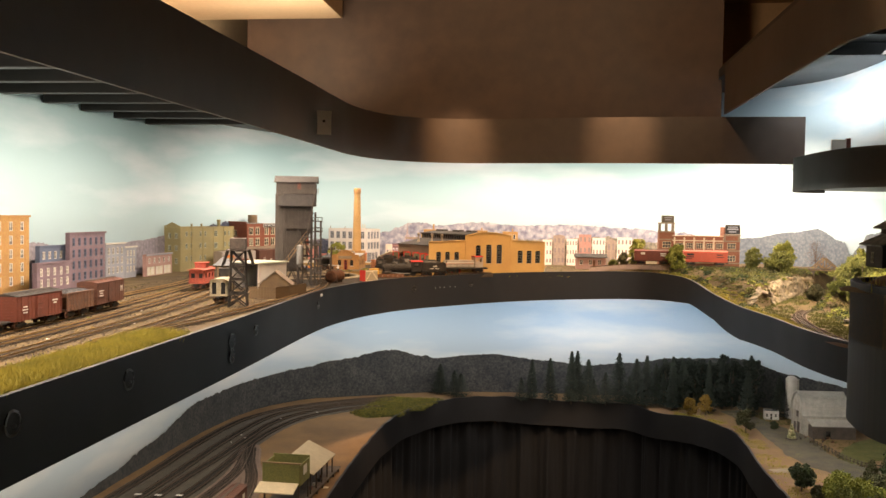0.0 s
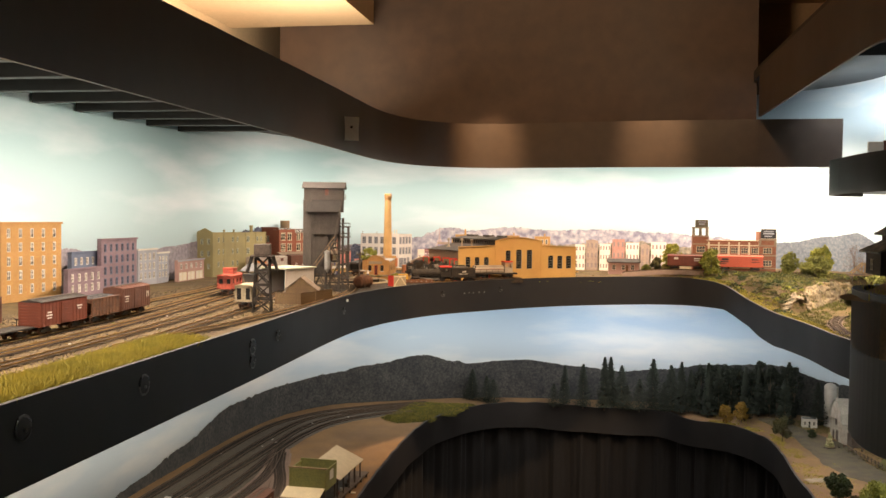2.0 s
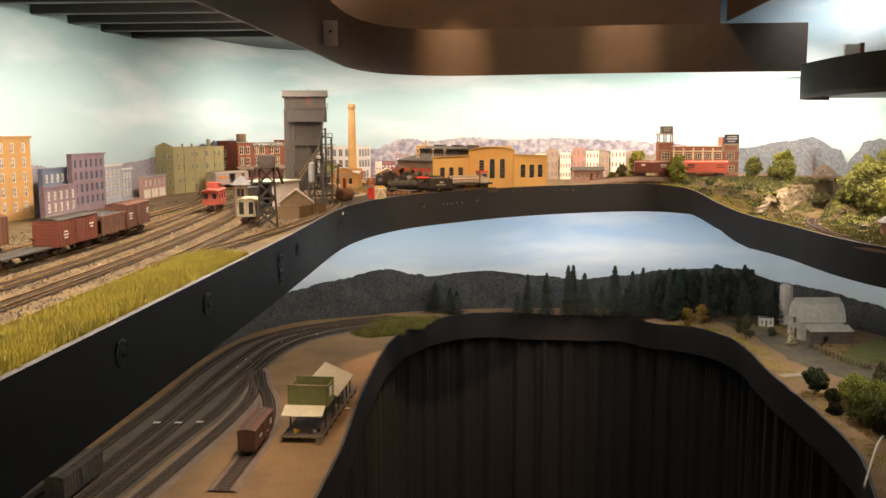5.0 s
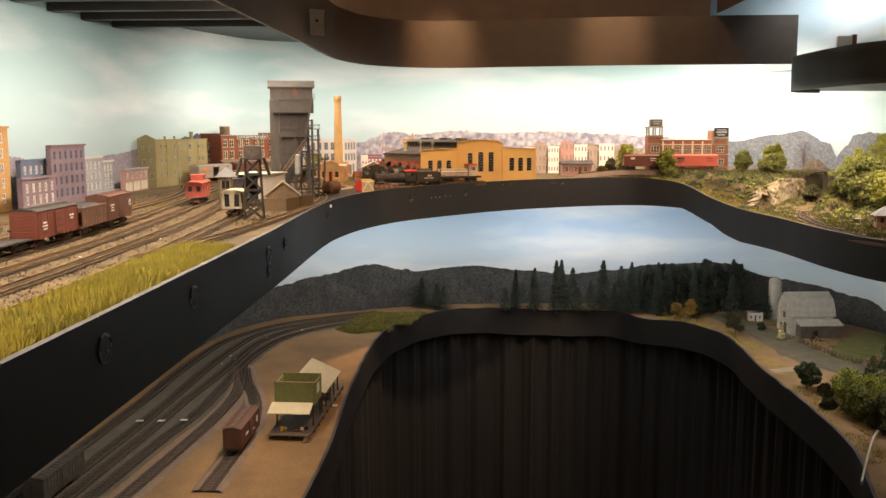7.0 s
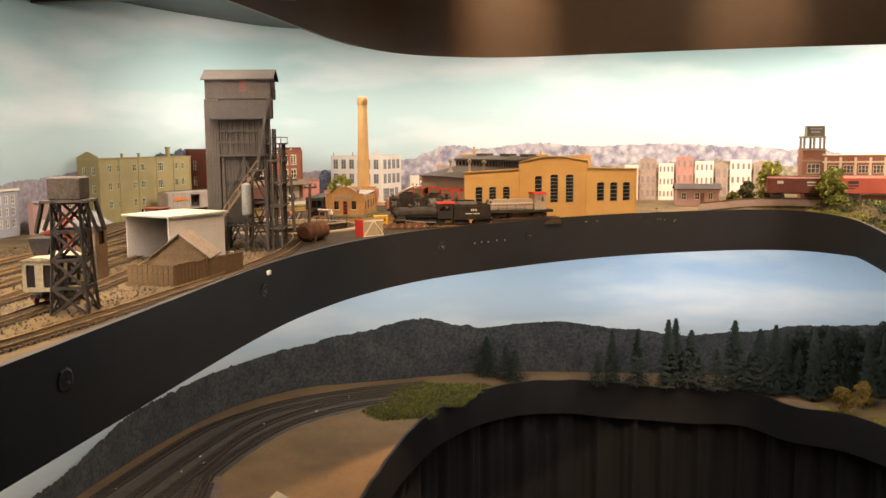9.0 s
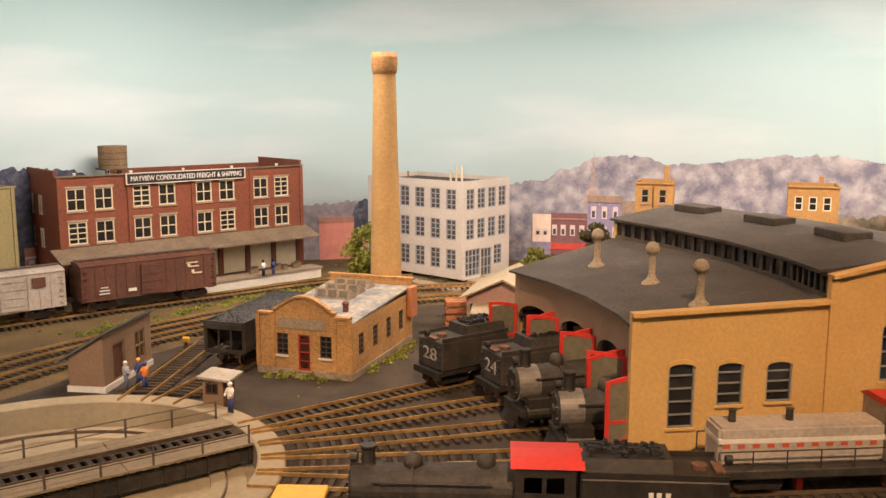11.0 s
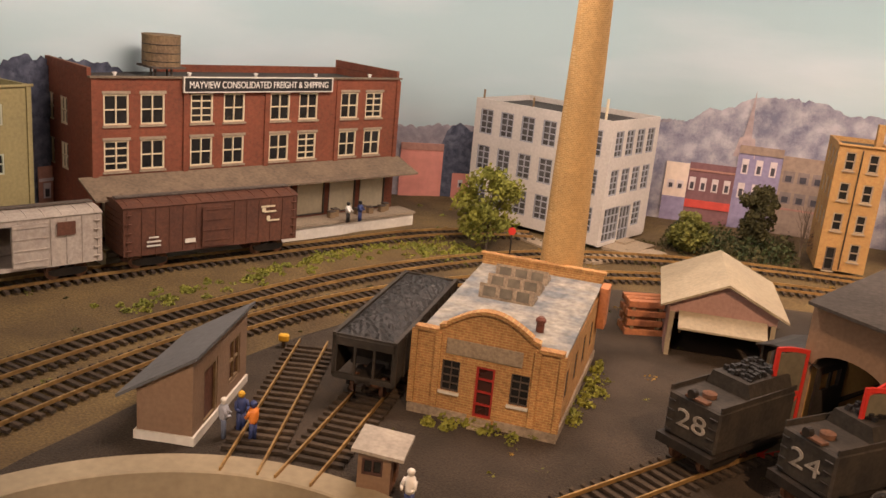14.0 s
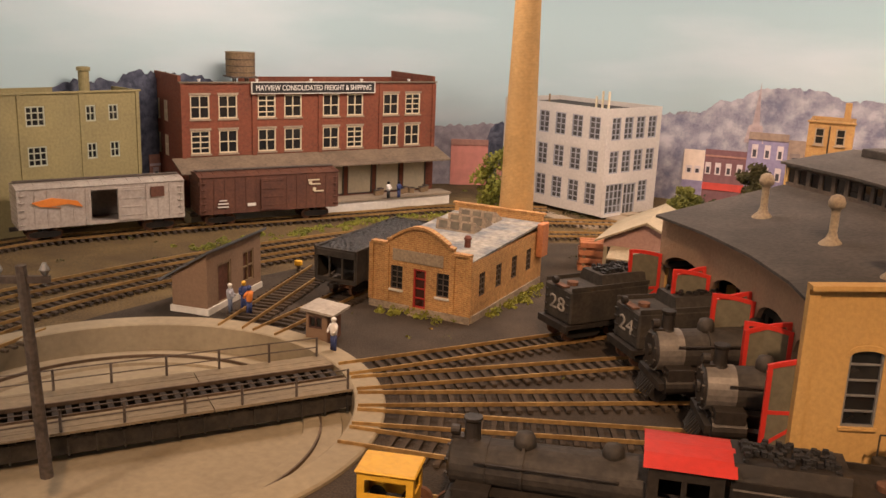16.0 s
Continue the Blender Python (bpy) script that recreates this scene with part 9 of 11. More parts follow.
# pink shed by the fascia
sh = thing("shed", "small pink wooden shed with a dark flat-pitched roof", "building", (0.398, 3.035, 1.301), 3)
bm = bmesh.new()
holes = [(0.010 + i * 0.0295, 0.021 + i * 0.0295, 0.014, 0.030) for i in range(3)]
panel(bm, (0, 0, 0), 0, 0.094, 0.038, 0.002, holes)
panel(bm, (0.094, 0.002, 0), 90, 0.040, 0.038, 0.002, [])
panel(bm, (0.094, 0.044, 0), 180, 0.094, 0.038, 0.002, [])
panel(bm, (0, 0.042, 0), 270, 0.040, 0.038, 0.002, [])
part("wall", bm, "pink_wall", sh)
for q in holes:
    window(sh, (q[0], 0, q[2]), 0, q[1] - q[0], q[3] - q[2], 2, 2, "offwhite")
part("door", one_box(0.0525, 0.0605, -0.001, -0.0001, 0.001, 0.029), "rust", sh)
bm = bmesh.new()
prism(bm, [(-0.005, 0.037), (0.022, 0.047), (0.049, 0.037), (0.049, 0.039), (0.022, 0.0495), (-0.005, 0.039)], "x", -0.005, 0.099)
part("roof", bm, "roof_dark", sh)
for x in (0.0, 0.094):
    bm = bmesh.new()
    prism(bm, [(0.0, 0.0382), (0.044, 0.0382), (0.022, 0.0464)], "x", x - (0.002 if x else -0.0), x + (0.0 if x else 0.002))
    part("gable", bm, "pink_wall", sh)

# rock cuttings and the timber bridge over the lower track
rock_face("craggy tan rock face beside the lower track", [(0.895, 2.515), (0.94, 2.57), (1.0, 2.645), (1.06, 2.735), (1.09, 2.79)], 1.236, 1.316, 0.035, 3)
rock_face("small tan rock outcrop at the edge of the deck", [(0.790, 2.615), (0.799, 2.57), (0.809, 2.52), (0.825, 2.475)], 1.238, 1.300, 0.03, 8, 0.7)
rock_face("tan rock face below the trees beside the bridge", [(1.118, 2.72), (1.065, 2.62), (1.03, 2.52), (1.045, 2.47)][::-1], 1.236, 1.305, -0.08, 15, -0.35)
br = thing("timber_bridge", "weathered timber king-post bridge over the rock cutting", "bridge", (1.095, 2.79, 1.327), 0)
for y in (-0.014, 0.014):
    for a, b in (((-0.036, y, 0.004), (0, y, 0.036)), ((0.036, y, 0.004), (0, y, 0.036)), ((0, y, 0.004), (0, y, 0.036)), ((-0.042, y, 0.002), (0.042, y, 0.002)), ((-0.018, y, 0.018), (0, y, 0.004)), ((0.018, y, 0.018), (0, y, 0.004))):
        bm = bmesh.new()
        beam(bm, a, b, 0.0034, 0.0034)
        part("timber", bm, "tan_wood", br)
me = shared_mesh(("plank", "bridge"), "old_wood", lambda bm: box(bm, -0.0019, 0.0019, -0.017, 0.017, 0, 0.0018))
for i in range(20):
    fixed("plank", me, br, (-0.040 + i * 0.0042, 0, 0.0038), random.uniform(-1.5, 1.5))
for x in (-0.034, 0.034):
    bm = bmesh.new()
    box(bm, x - 0.003, x + 0.003, -0.016, 0.016, -0.09, 0.0)
    part("abutment", bm, "old_wood", br)
track([(1.085, 2.84, 1.2405), (1.03, 2.62, 1.2405), (0.955, 2.46, 1.2405), (0.912, 2.34, 1.2405), (0.888, 2.2, 1.2405), (0.880, 2.06, 1.2405), (0.884, 1.9, 1.2405), (0.93, 1.8, 1.2405)], "curving weathered track through the rock cutting", "ballast_pink", "rail_dull", bed=0.034, skirt=0.006)

# station hut and hand cart
hut = thing("station_hut", "small tan station hut with a grey hipped roof and red base", "building", (0.984, 2.112, 1.2395), -12)
hut.scale = (0.82, 0.72, 0.82)
bm = bmesh.new()
hw = [(0.008, 0.018, 0.014, 0.028), (0.026, 0.036, 0.003, 0.028), (0.044, 0.054, 0.014, 0.028)]
panel(bm, (0, 0, 0), 0, 0.062, 0.034, 0.002, hw)
panel(bm, (0.062, 0.002, 0), 90, 0.040, 0.034, 0.002, [(0.014, 0.026, 0.014, 0.028)])
panel(bm, (0.062, 0.044, 0), 180, 0.062, 0.034, 0.002)
panel(bm, (0, 0.042, 0), 270, 0.040, 0.034, 0.002, [(0.014, 0.026, 0.014, 0.028)])
part("wall", bm, "hut_wall", hut)
for q in hw:
    window(hut, (q[0], 0, q[2]), 0, q[1] - q[0], q[3] - q[2], 1, 2, "boxcar_red")
window(hut, (0, 0.028, 0.014), 270, 0.012, 0.014, 1, 2, "boxcar_red")
part("base_boards", one_box(-0.0008, 0.0628, -0.0008, -0.0001, 0.0, 0.0028), "boxcar_red", hut)
bm = bmesh.new()
v = [bm.verts.new(p) for p in ((-0.008, -0.008, 0.033), (0.070, -0.008, 0.033), (0.070, 0.052, 0.033), (-0.008, 0.052, 0.033), (0.02, 0.022, 0.056), (0.042, 0.022, 0.056))]
for f in ((0, 1, 5, 4), (1, 2, 5), (2, 3, 4, 5), (3, 0, 4), (0, 3, 2, 1)):
    bm.faces.new([v[i] for i in f])
part("roof", bm, "roof_slate", hut)
cart = thing("hand_cart", "small grey wooden platform cart", "cart", (0.990, 2.225, 1.2395), 60)
part("bed", one_box(-0.014, 0.014, -0.007, 0.007, 0.007, 0.0095), "old_wood", cart)
for x in (-0.009, 0.009):
    for y in (-0.006, 0.006):
        bm = bmesh.new()
        rod(bm, (x, y - 0.0008, 0.0035), (x, y + 0.0008, 0.0035), 0.0035, n=10)
        part("wheel", bm, "old_wood", cart)

# trees on the middle deck
for k, (x, y, h, s, mat, lab) in enumerate([
        (0.585, 2.945, 0.078, 0.030, "foliage_lime", "bushy light green model tree by the siding"), (0.692, 2.862, 0.070, 0.028, "foliage_lime", "bushy light green model tree before the factory"),
        (0.915, 2.872, 0.062, 0.024, "foliage", "green model tree beside the factory"), (0.997, 2.856, 0.080, 0.030, "foliage_lime", "rounded bright green model tree"),
        (1.072, 2.40, 0.125, 0.046, "foliage", "large green model tree on the slope"), (1.158, 2.36, 0.118, 0.048, "foliage_lime", "large bright green model tree on the slope"),
        (1.235, 2.42, 0.13, 0.05, "foliage", "large green model tree on the slope"), (1.12, 2.20, 0.100, 0.042, "foliage", "green model tree near the hut"),
        (1.19, 2.13, 0.12, 0.046, "foliage", "large green model tree on the slope"), (1.28, 2.2, 0.12, 0.05, "foliage_dark", "dark green model tree on the slope"),
        (1.12, 2.55, 0.085, 0.036, "foliage_lime", "bright green model tree above the rock face"), (1.055, 2.47, 0.080, 0.036, "foliage", "green model tree above the rock face"), (1.20, 2.58, 0.115, 0.044, "foliage_lime", "tall bright green model tree on the slope"), (1.13, 2.44, 0.105, 0.044, "foliage", "round green model tree on the slope"), (1.085, 2.30, 0.088, 0.040, "foliage_lime", "bright green model tree behind the hut"), (1.17, 2.26, 0.10, 0.044, "foliage", "green model tree behind the hut"), (1.02, 2.60, 0.040, 0.022, "foliage_olive", "low olive bush beside the cutting"), (0.95, 2.70, 0.058, 0.036, "foliage", "spreading green bush-like tree"),
        (0.51, 2.95, 0.03, 0.014, "foliage", "small green model tree"), (0.465, 3.10, 0.028, 0.015, "foliage_dark", "small dark model tree"), (0.545, 2.99, 0.045, 0.018, "foliage_olive", "small olive model tree")]):
    tree(lab, (x, y, mid_z(x, y) - 0.001), h, s, mat, seed=200 + k, clumps=40, leaves=120, trunk=0.12, leaf_size=0.0027)
tree("bare mauve-brown twiggy model tree", (1.10, 2.90, mid_z(1.10, 2.90)), 0.082, 0.034, "twigs", 240, clumps=46, leaves=26, leaf_size=0.0011, trunk=0.15)

spots = {"foliage_olive": [], "foliage_dark": [], "foliage": [], "foliage_lime": []}
for _ in range(900):
    x = random.uniform(0.60, 1.3)
    y = random.uniform(2.42, 2.87)
    dist_edge = (x - 0.78) + (y - 2.62)
    side = (y - 2.49) * 0.6 - (x - 0.865) * 0.8
    if not on_deck(x, y) or -0.115 < side < 0.012:
        continue
    r = random.uniform(0.008, 0.019)
    spots[random.choice(["foliage_olive", "foliage_olive", "foliage_dark", "foliage_dark", "foliage", "foliage_lime"])].append((x, y, mid_z(x, y) - 0.003, r, r * random.uniform(0.4, 0.9)))
for _ in range(260):
    x, y = random.uniform(0.98, 1.34), random.uniform(1.85, 2.5)
    if (x - 0.95) + 0.3 * (y - 2.1) > 0.06:
        r = random.uniform(0.01, 0.026)
        spots[random.choice(list(spots))].append((x, y, mid_z(x, y) - 0.003, r, r * random.uniform(0.6, 1.2)))
for mat, s in spots.items():
    shrubs("undergrowth", "tangled model undergrowth covering the slope", s, mat, 0.0024, 80)
p = []
for _ in range(900):
    q = random.choice(mid_line[470:745])
    k = random.uniform(0.006, 0.05)
    p.append((q[0] + k * (q[2] - q[0]) + 0.004, q[1] + k * (q[3] - q[1]) + 0.004, 0))
p = [(x, y, mid_z(x, y)) for x, y, _ in p if x > 0.45]
grass_tufts("grass", "yellow-green grass strip along the fascia", p, "grass", 0.006, 16)
p = [(x, y, mid_z(x, y)) for x, y in ((random.uniform(0.47, 0.9), random.uniform(2.86, 2.94)) for _ in range(300))]
grass_tufts("grass", "pale weeds around the siding", p, "foliage_yellow", 0.005, 8)

p = []
cut_line = [q.xy for q in curve_through([(1.085, 2.84, 0), (1.03, 2.62, 0), (0.955, 2.46, 0), (0.912, 2.34, 0), (0.888, 2.2, 0), (0.880, 2.06, 0), (0.884, 1.9, 0), (0.93, 1.8, 0)], 60)]
for _ in range(6500):
    x, y = random.uniform(0.60, 1.34), random.uniform(1.8, 2.93)
    if on_deck(x, y) and min(math.dist((x, y), q) for q in cut_line) > 0.021:
        p.append((x, y, mid_z(x, y)))
grass_tufts("grass", "olive ground cover on the wooded slope", p[::2], "meadow", 0.006, 16, 0.006, 0.0012)
grass_tufts("grass", "mossy green ground cover on the wooded slope", p[1::2], "foliage", 0.005, 12, 0.006, 0.0010)
# tall grass on the near left of the middle deck
p = []
for _ in range(4200):
    y = random.uniform(0.35, 1.28)
    x = random.uniform(-0.235, -0.162)
    p.append((x, y, mid_z(x, y)))
grass_tufts("grass", "tall yellow-green grass along the near edge of the deck", p, "grass", 0.012, 14, 0.004, 0.0007)

# near deck's cabin and grass
p = [(random.uniform(0.525, 0.95), random.uniform(0.30, 0.75), 1.432) for _ in range(900)]
grass_tufts("grass", "dry yellow-green grass on the nearer deck end", [q for q in p], "grass", 0.008, 8)
bm = bmesh.new()
rings = [[bm.verts.new((0.60 + r * 1.05 * math.cos(a * math.pi / 12), 0.70 + r * 0.8 * math.sin(a * math.pi / 12), 1.431 + 0.0185 * (1 - smoothstep(0.4, 1.0, r / 0.085)) + 0.0015 * noise.noise((r * 90, a, 0)))) for a in range(24)] for r in (0.085, 0.078, 0.068, 0.056, 0.042, 0.025, 0.008)]
for a, b in zip(rings, rings[1:]):
    for i in range(24):
        bm.faces.new((a[i], a[(i + 1) % 24], b[(i + 1) % 24], b[i]))
bm.faces.new(rings[-1])
tagged(part("ground_mound", bm, "earth", smooth=True), "low grassy earth mound on the nearer deck end", kind="structure")
cab = thing("cabin", "weathered grey-brown cabin with stepped pale grey roofs", "building", (0.526, 0.675, 1.4465), 0)
cab.scale = (0.42, 0.42, 0.42)
bm = bmesh.new()
panel(bm, (0, 0, 0), 0, 0.03, 0.034, 0.002)
panel(bm, (0, 0.07, 0), 270, 0.07, 0.034, 0.002, [(0.02, 0.034, 0.006, 0.022)])
part("wall", bm, "old_wood", cab)
window(cab, (0, 0.05, 0.006), 270, 0.014, 0.016, 2, 2, "cream")
bm = bmesh.new()
panel(bm, (0.024, -0.01, 0), 0, 0.12, 0.062, 0.002)
panel(bm, (0.024, 0.08, 0), 270, 0.088, 0.062, 0.002, [(0.03, 0.044, 0.01, 0.026)])
part("wall", bm, "old_wood", cab)
window(cab, (0.024, 0.05, 0.01), 270, 0.014, 0.016, 2, 2, "cream")
for x0, x1, z0, z1 in ((-0.008, 0.032, 0.031, 0.050), (0.012, 0.07, 0.056, 0.09), (0.036, 0.12, 0.088, 0.13)):
    bm = bmesh.new()
    prism(bm, [(x0, z0), (x1, z1), (x1, z1 + 0.0025), (x0, z0 + 0.0025)], "y", -0.016, 0.078)
    part("roof", bm, "roof_blue", cab)
part("wall", one_box(0.05, 0.12, -0.008, 0.07, 0.062, 0.09), "old_wood", cab)

# card box on the upper side deck, hanging wires
cardbox = thing("card_box", "small white and red card box standing on the upper deck", "box", (0.993, 2.405, 1.6345), -6)
part("carton", one_box(0.0, 0.033, 0.0, 0.014, 0.0, 0.034, 0.0003), "card_white", cardbox)
part("spine", one_box(0.0332, 0.043, 0.0, 0.014, 0.0, 0.037, 0.0003), "boxcar_red", cardbox)


# ---------------------------------------------------------------- the lower deck: yard, freight shed and farm
random.seed(71)
LZ = 0.8475
low_tracks = [
    [(-0.63, 1.55), (-0.615, 1.85), (-0.609, 2.14), (-0.611, 2.34), (-0.593, 2.64), (-0.535, 2.80), (-0.472, 2.893), (-0.36, 2.99), (-0.2, 3.09)],
    [(-0.575, 1.50), (-0.558, 1.85), (-0.551, 2.10), (-0.549, 2.433), (-0.520, 2.731), (-0.44, 2.86), (-0.34, 2.955), (-0.2, 3.05)],
    [(-0.54, 1.50), (-0.522, 1.85), (-0.515, 2.106), (-0.503, 2.3), (-0.498, 2.535), (-0.49, 2.64), (-0.455, 2.76), (-0.37, 2.89), (-0.25, 2.98)],
    [(-0.50, 1.55), (-0.478, 1.85), (-0.462, 2.0), (-0.462, 2.2), (-0.470, 2.40), (-0.46, 2.56), (-0.425, 2.72), (-0.33, 2.86), (-0.22, 2.94)],
]
for line in low_tracks:
    track(line, "weathered track of the lower yard in dark ballast", "ballast_grey", "rail_dull", LZ, bed=0.040, ties="tie_dark")
track([(-0.445, 1.55), (-0.425, 1.80), (-0.414, 1.97), (-0.415, 2.14), (-0.437, 2.27), (-0.468, 2.40)], "rusty spur track in pinkish ballast", "ballast_pink", "rail_dull", LZ + 0.0003, bed=0.05, ties="tie_dark")
track([(-0.315, 1.60), (-0.317, 1.80), (-0.331, 1.98), (-0.366, 2.12), (-0.413, 2.24), (-0.455, 2.37)], "rusty spur track beside the freight shed", "ballast_pink", "rail_dull", LZ + 0.0006, bed=0.05, ties="tie_dark")
bm = bmesh.new()
# cinder ground between the tracks
a_line = curve_through([(q[0] - 0.03, q[1] + 0.006) for q in low_tracks[0]], 60)
b_line = curve_through([(q[0] + 0.025, q[1] - 0.006) for q in low_tracks[3]], 60)
rows = []
for a, b in zip(a_line, b_line):
    rows.append([bm.verts.new((a.x + (b.x - a.x) * j / 14, a.y + (b.y - a.y) * j / 14, 0.8462 + (0.0006 if 0 < j < 14 else -0.003) + 0.0005 * noise.noise((a.x * 60 + j, a.y * 60, 0)))) for j in range(15)])
for a, b in zip(rows, rows[1:]):
    for j in range(14):
        bm.faces.new((a[j], a[j + 1], b[j + 1], b[j]))
tagged(part("ground_cinder", bm, "ballast_grey", smooth=True), "dark cinder ground between the lower yard tracks", kind="structure")
for x, y in ((-0.562, 1.947), (-0.517, 1.949), (-0.472, 1.956)):
    tag = thing("paper_tag", "small white paper tag lying between the rails", "tag", (x, y, LZ + 0.0038), random.uniform(-20, 5), "paper tags")
    part("slip", one_box(-0.0075, 0.0075, -0.0045, 0.0045, 0, 0.0006), "card_white", tag)
for k in range(9):
    x, y = random.choice(((-0.535, 2.45), (-0.5, 2.75), (-0.42, 2.86), (-0.58, 2.3), (-0.38, 2.9)))
    bit = thing("scrap", "small pale scrap lying in the lower yard", "debris", (x + random.uniform(-0.03, 0.03), y + random.uniform(-0.05, 0.05), LZ + 0.0005), random.uniform(0, 180), "scraps")
    part("chip", one_box(-0.003, 0.003, -0.0012, 0.0012, 0, 0.0012), "card_white", bit)
label_chip = thing("paper_tag", "small yellowed paper tag on the tan ground", "tag", (-0.176, 2.077, 0.8475), 8, "paper tags")
part("slip", one_box(-0.006, 0.006, -0.006, 0.006, 0, 0.0006), "cream", label_chip)

car, W = boxcar("brown-red boxcar standing beside the freight shed", (-0.314, 1.825, LZ + 0.0042), 90, "boxcar_brown", 0.138, height=0.038)
marks(car, [(0.045, 0.034, 0.012, 0.012), (-0.03, 0.030, 0.02, 0.004), (0.02, 0.022, 0.014, 0.002)], -W - 0.0009, "offwhite")
boxcar("dark boxcar on the lower yard track", (-0.563, 1.58, LZ + 0.0036), 88, "sooty", 0.138)

# freight shed with a deck and a long sloping roof
fs = thing("freight_shed", "unfinished green freight shed on an open timber platform", "building", (-0.272, 1.858, 0.8465), -2)
fs.scale = (1, 1, 0.82)
part("platform_deck", one_box(0.0, 0.084, 0.0, 0.36, 0.0105, 0.0135, 0.0003), "old_wood", fs)
for i in range(9):
    for x in (0.003, 0.042, 0.081):
        part("pile", one_box(x - 0.002, x + 0.002, 0.004 + i * 0.043, 0.008 + i * 0.043, 0.0, 0.0104), "old_wood", fs)
bm = bmesh.new()
for x in (0.0, 0.0805):
    box(bm, x, x + 0.0035, -0.0015, -0.0002, 0.006, 0.0134)
part("edge_beam", one_box(0.0, 0.084, -0.0022, -0.0003, 0.0105, 0.0138), "tan_wood", fs)
for i in range(4):
    part("step", one_box(0.072, 0.0855, -0.004 - i * 0.003, -0.0025 - i * 0.003 + 0.0012, 0.0085 - i * 0.0025, 0.0100 - i * 0.0025), "tan_wood", fs)
for x in (0.004, 0.078):
    for y in (0.055, 0.12):
        part("post", one_box(x - 0.0015, x + 0.0015, y, y + 0.003, 0.0136, 0.066), "old_wood", fs)
part("front_panel", one_box(0.001, 0.082, 0.0505, 0.054, 0.066, 0.122, 0.0003), "sage", fs, "green painted boarded front")
part("top_rail", one_box(-0.001, 0.084, 0.0500, 0.055, 0.1221, 0.125), "tan_wood", fs)
part("side_panel", one_box(0.0795, 0.082, 0.0545, 0.118, 0.066, 0.119), "sage", fs)
part("side_panel", one_box(0.001, 0.0035, 0.0545, 0.118, 0.066, 0.119), "sage", fs)
part("back_panel", one_box(0.001, 0.082, 0.1185, 0.121, 0.066, 0.125), "sage", fs)
part("loft_floor", one_box(0.004, 0.079, 0.0545, 0.118, 0.068, 0.070), "old_wood", fs)
part("sign_patch", one_box(0.0822, 0.0828, 0.075, 0.098, 0.088, 0.112), "offwhite", fs, "white and red faded sign")
bm = bmesh.new()
prism(bm, [(0.014, 0.058), (0.0502, 0.072), (0.0502, 0.0742), (0.014, 0.0602)], "x", -0.004, 0.080)
part("awning", bm, "cream", fs, "cream sloping awning")
bm = bmesh.new()
prism(bm, [(0.022, 0.104), (0.088, 0.068), (0.088, 0.0705), (0.022, 0.1065)], "y", 0.126, 0.30)
part("long_roof", bm, "roof_cream", fs, "pale plank-like sloping roof")
for i in range(5):
    part("post", one_box(0.076, 0.079, 0.14 + i * 0.042, 0.143 + i * 0.042, 0.0136, 0.0725), "old_wood", fs)
for k, (x, y, m, w, h) in enumerate(((0.024, 0.020, "yellow", 0.006, 0.009), (0.030, 0.024, "yellow", 0.005, 0.006), (0.054, 0.020, "boxcar_red", 0.008, 0.005), (0.062, 0.028, "offwhite", 0.006, 0.005), (0.070, 0.032, "black_paint", 0.006, 0.008), (0.058, 0.040, "rust", 0.006, 0.006), (0.07, 0.17, "boxcar_red", 0.007, 0.008), (0.068, 0.20, "offwhite", 0.006, 0.006), (0.07, 0.23, "sooty", 0.007, 0.008), (0.066, 0.26, "rust", 0.006, 0.007))):
    c, s = math.cos(radians(-2)), math.sin(radians(-2))
    cr = thing("crate", f"small {m.replace('_', ' ').replace('boxcar ', '').replace('offwhite', 'white')} packing piece on the shed platform", "crate", (-0.273 + x * c - y * s, 1.858 + x * s + y * c, 0.8578), random.uniform(0, 50), "platform freight")
    bm = bmesh.new()
    box(bm, -w / 2, w / 2, -w / 2, w / 2, 0, h)
    bevelled(bm, 0.0006)
    part("case", bm, m, cr)

# green wedge, crumbled rock and lichen by the curve
p = []
for _ in range(2600):
    u, v = random.random(), random.random()
    x = -0.30 + 0.20 * u + 0.06 * v
    y = 2.78 + 0.30 * v + 0.02 * u
    if x < 0.0 and (x + 0.30) + 0.9 * (y - 2.78) > 0.06 + 0.015 * noise.noise((x * 40, y * 40, 0)) and y < 3.12 and not (x > -0.13 and y < 2.90):
        p.append((x, y, low_z(x, y)))
grass_tufts("grass", "green and yellow static grass mound by the curve", p, "meadow", 0.006, 16, 0.005, 0.0008)
grass_tufts("grass", "yellow tips in the static grass mound", p[::3], "grass", 0.008, 8, 0.005, 0.0006)
for k in range(46):
    q = random.choice(low_line[112:140])
    x, y = q[0] + random.uniform(-0.06, -0.006), q[1] + random.uniform(-0.02, 0.02)
    r = random.uniform(0.002, 0.006)
    st = thing("stone", "loose tan rock lump by the fascia", "stone", (x, y, low_z(x, y) - 0.0005), random.uniform(0, 360), "loose stones")
    bm = bmesh.new()
    bmesh.ops.create_icosphere(bm, subdivisions=1, radius=r)
    for v in bm.verts:
        v.co *= random.uniform(0.75, 1.15)
        v.co.z = max(v.co.z * 0.7, -0.0005) + 0.0005
    part("lump", bm, "rock", st)

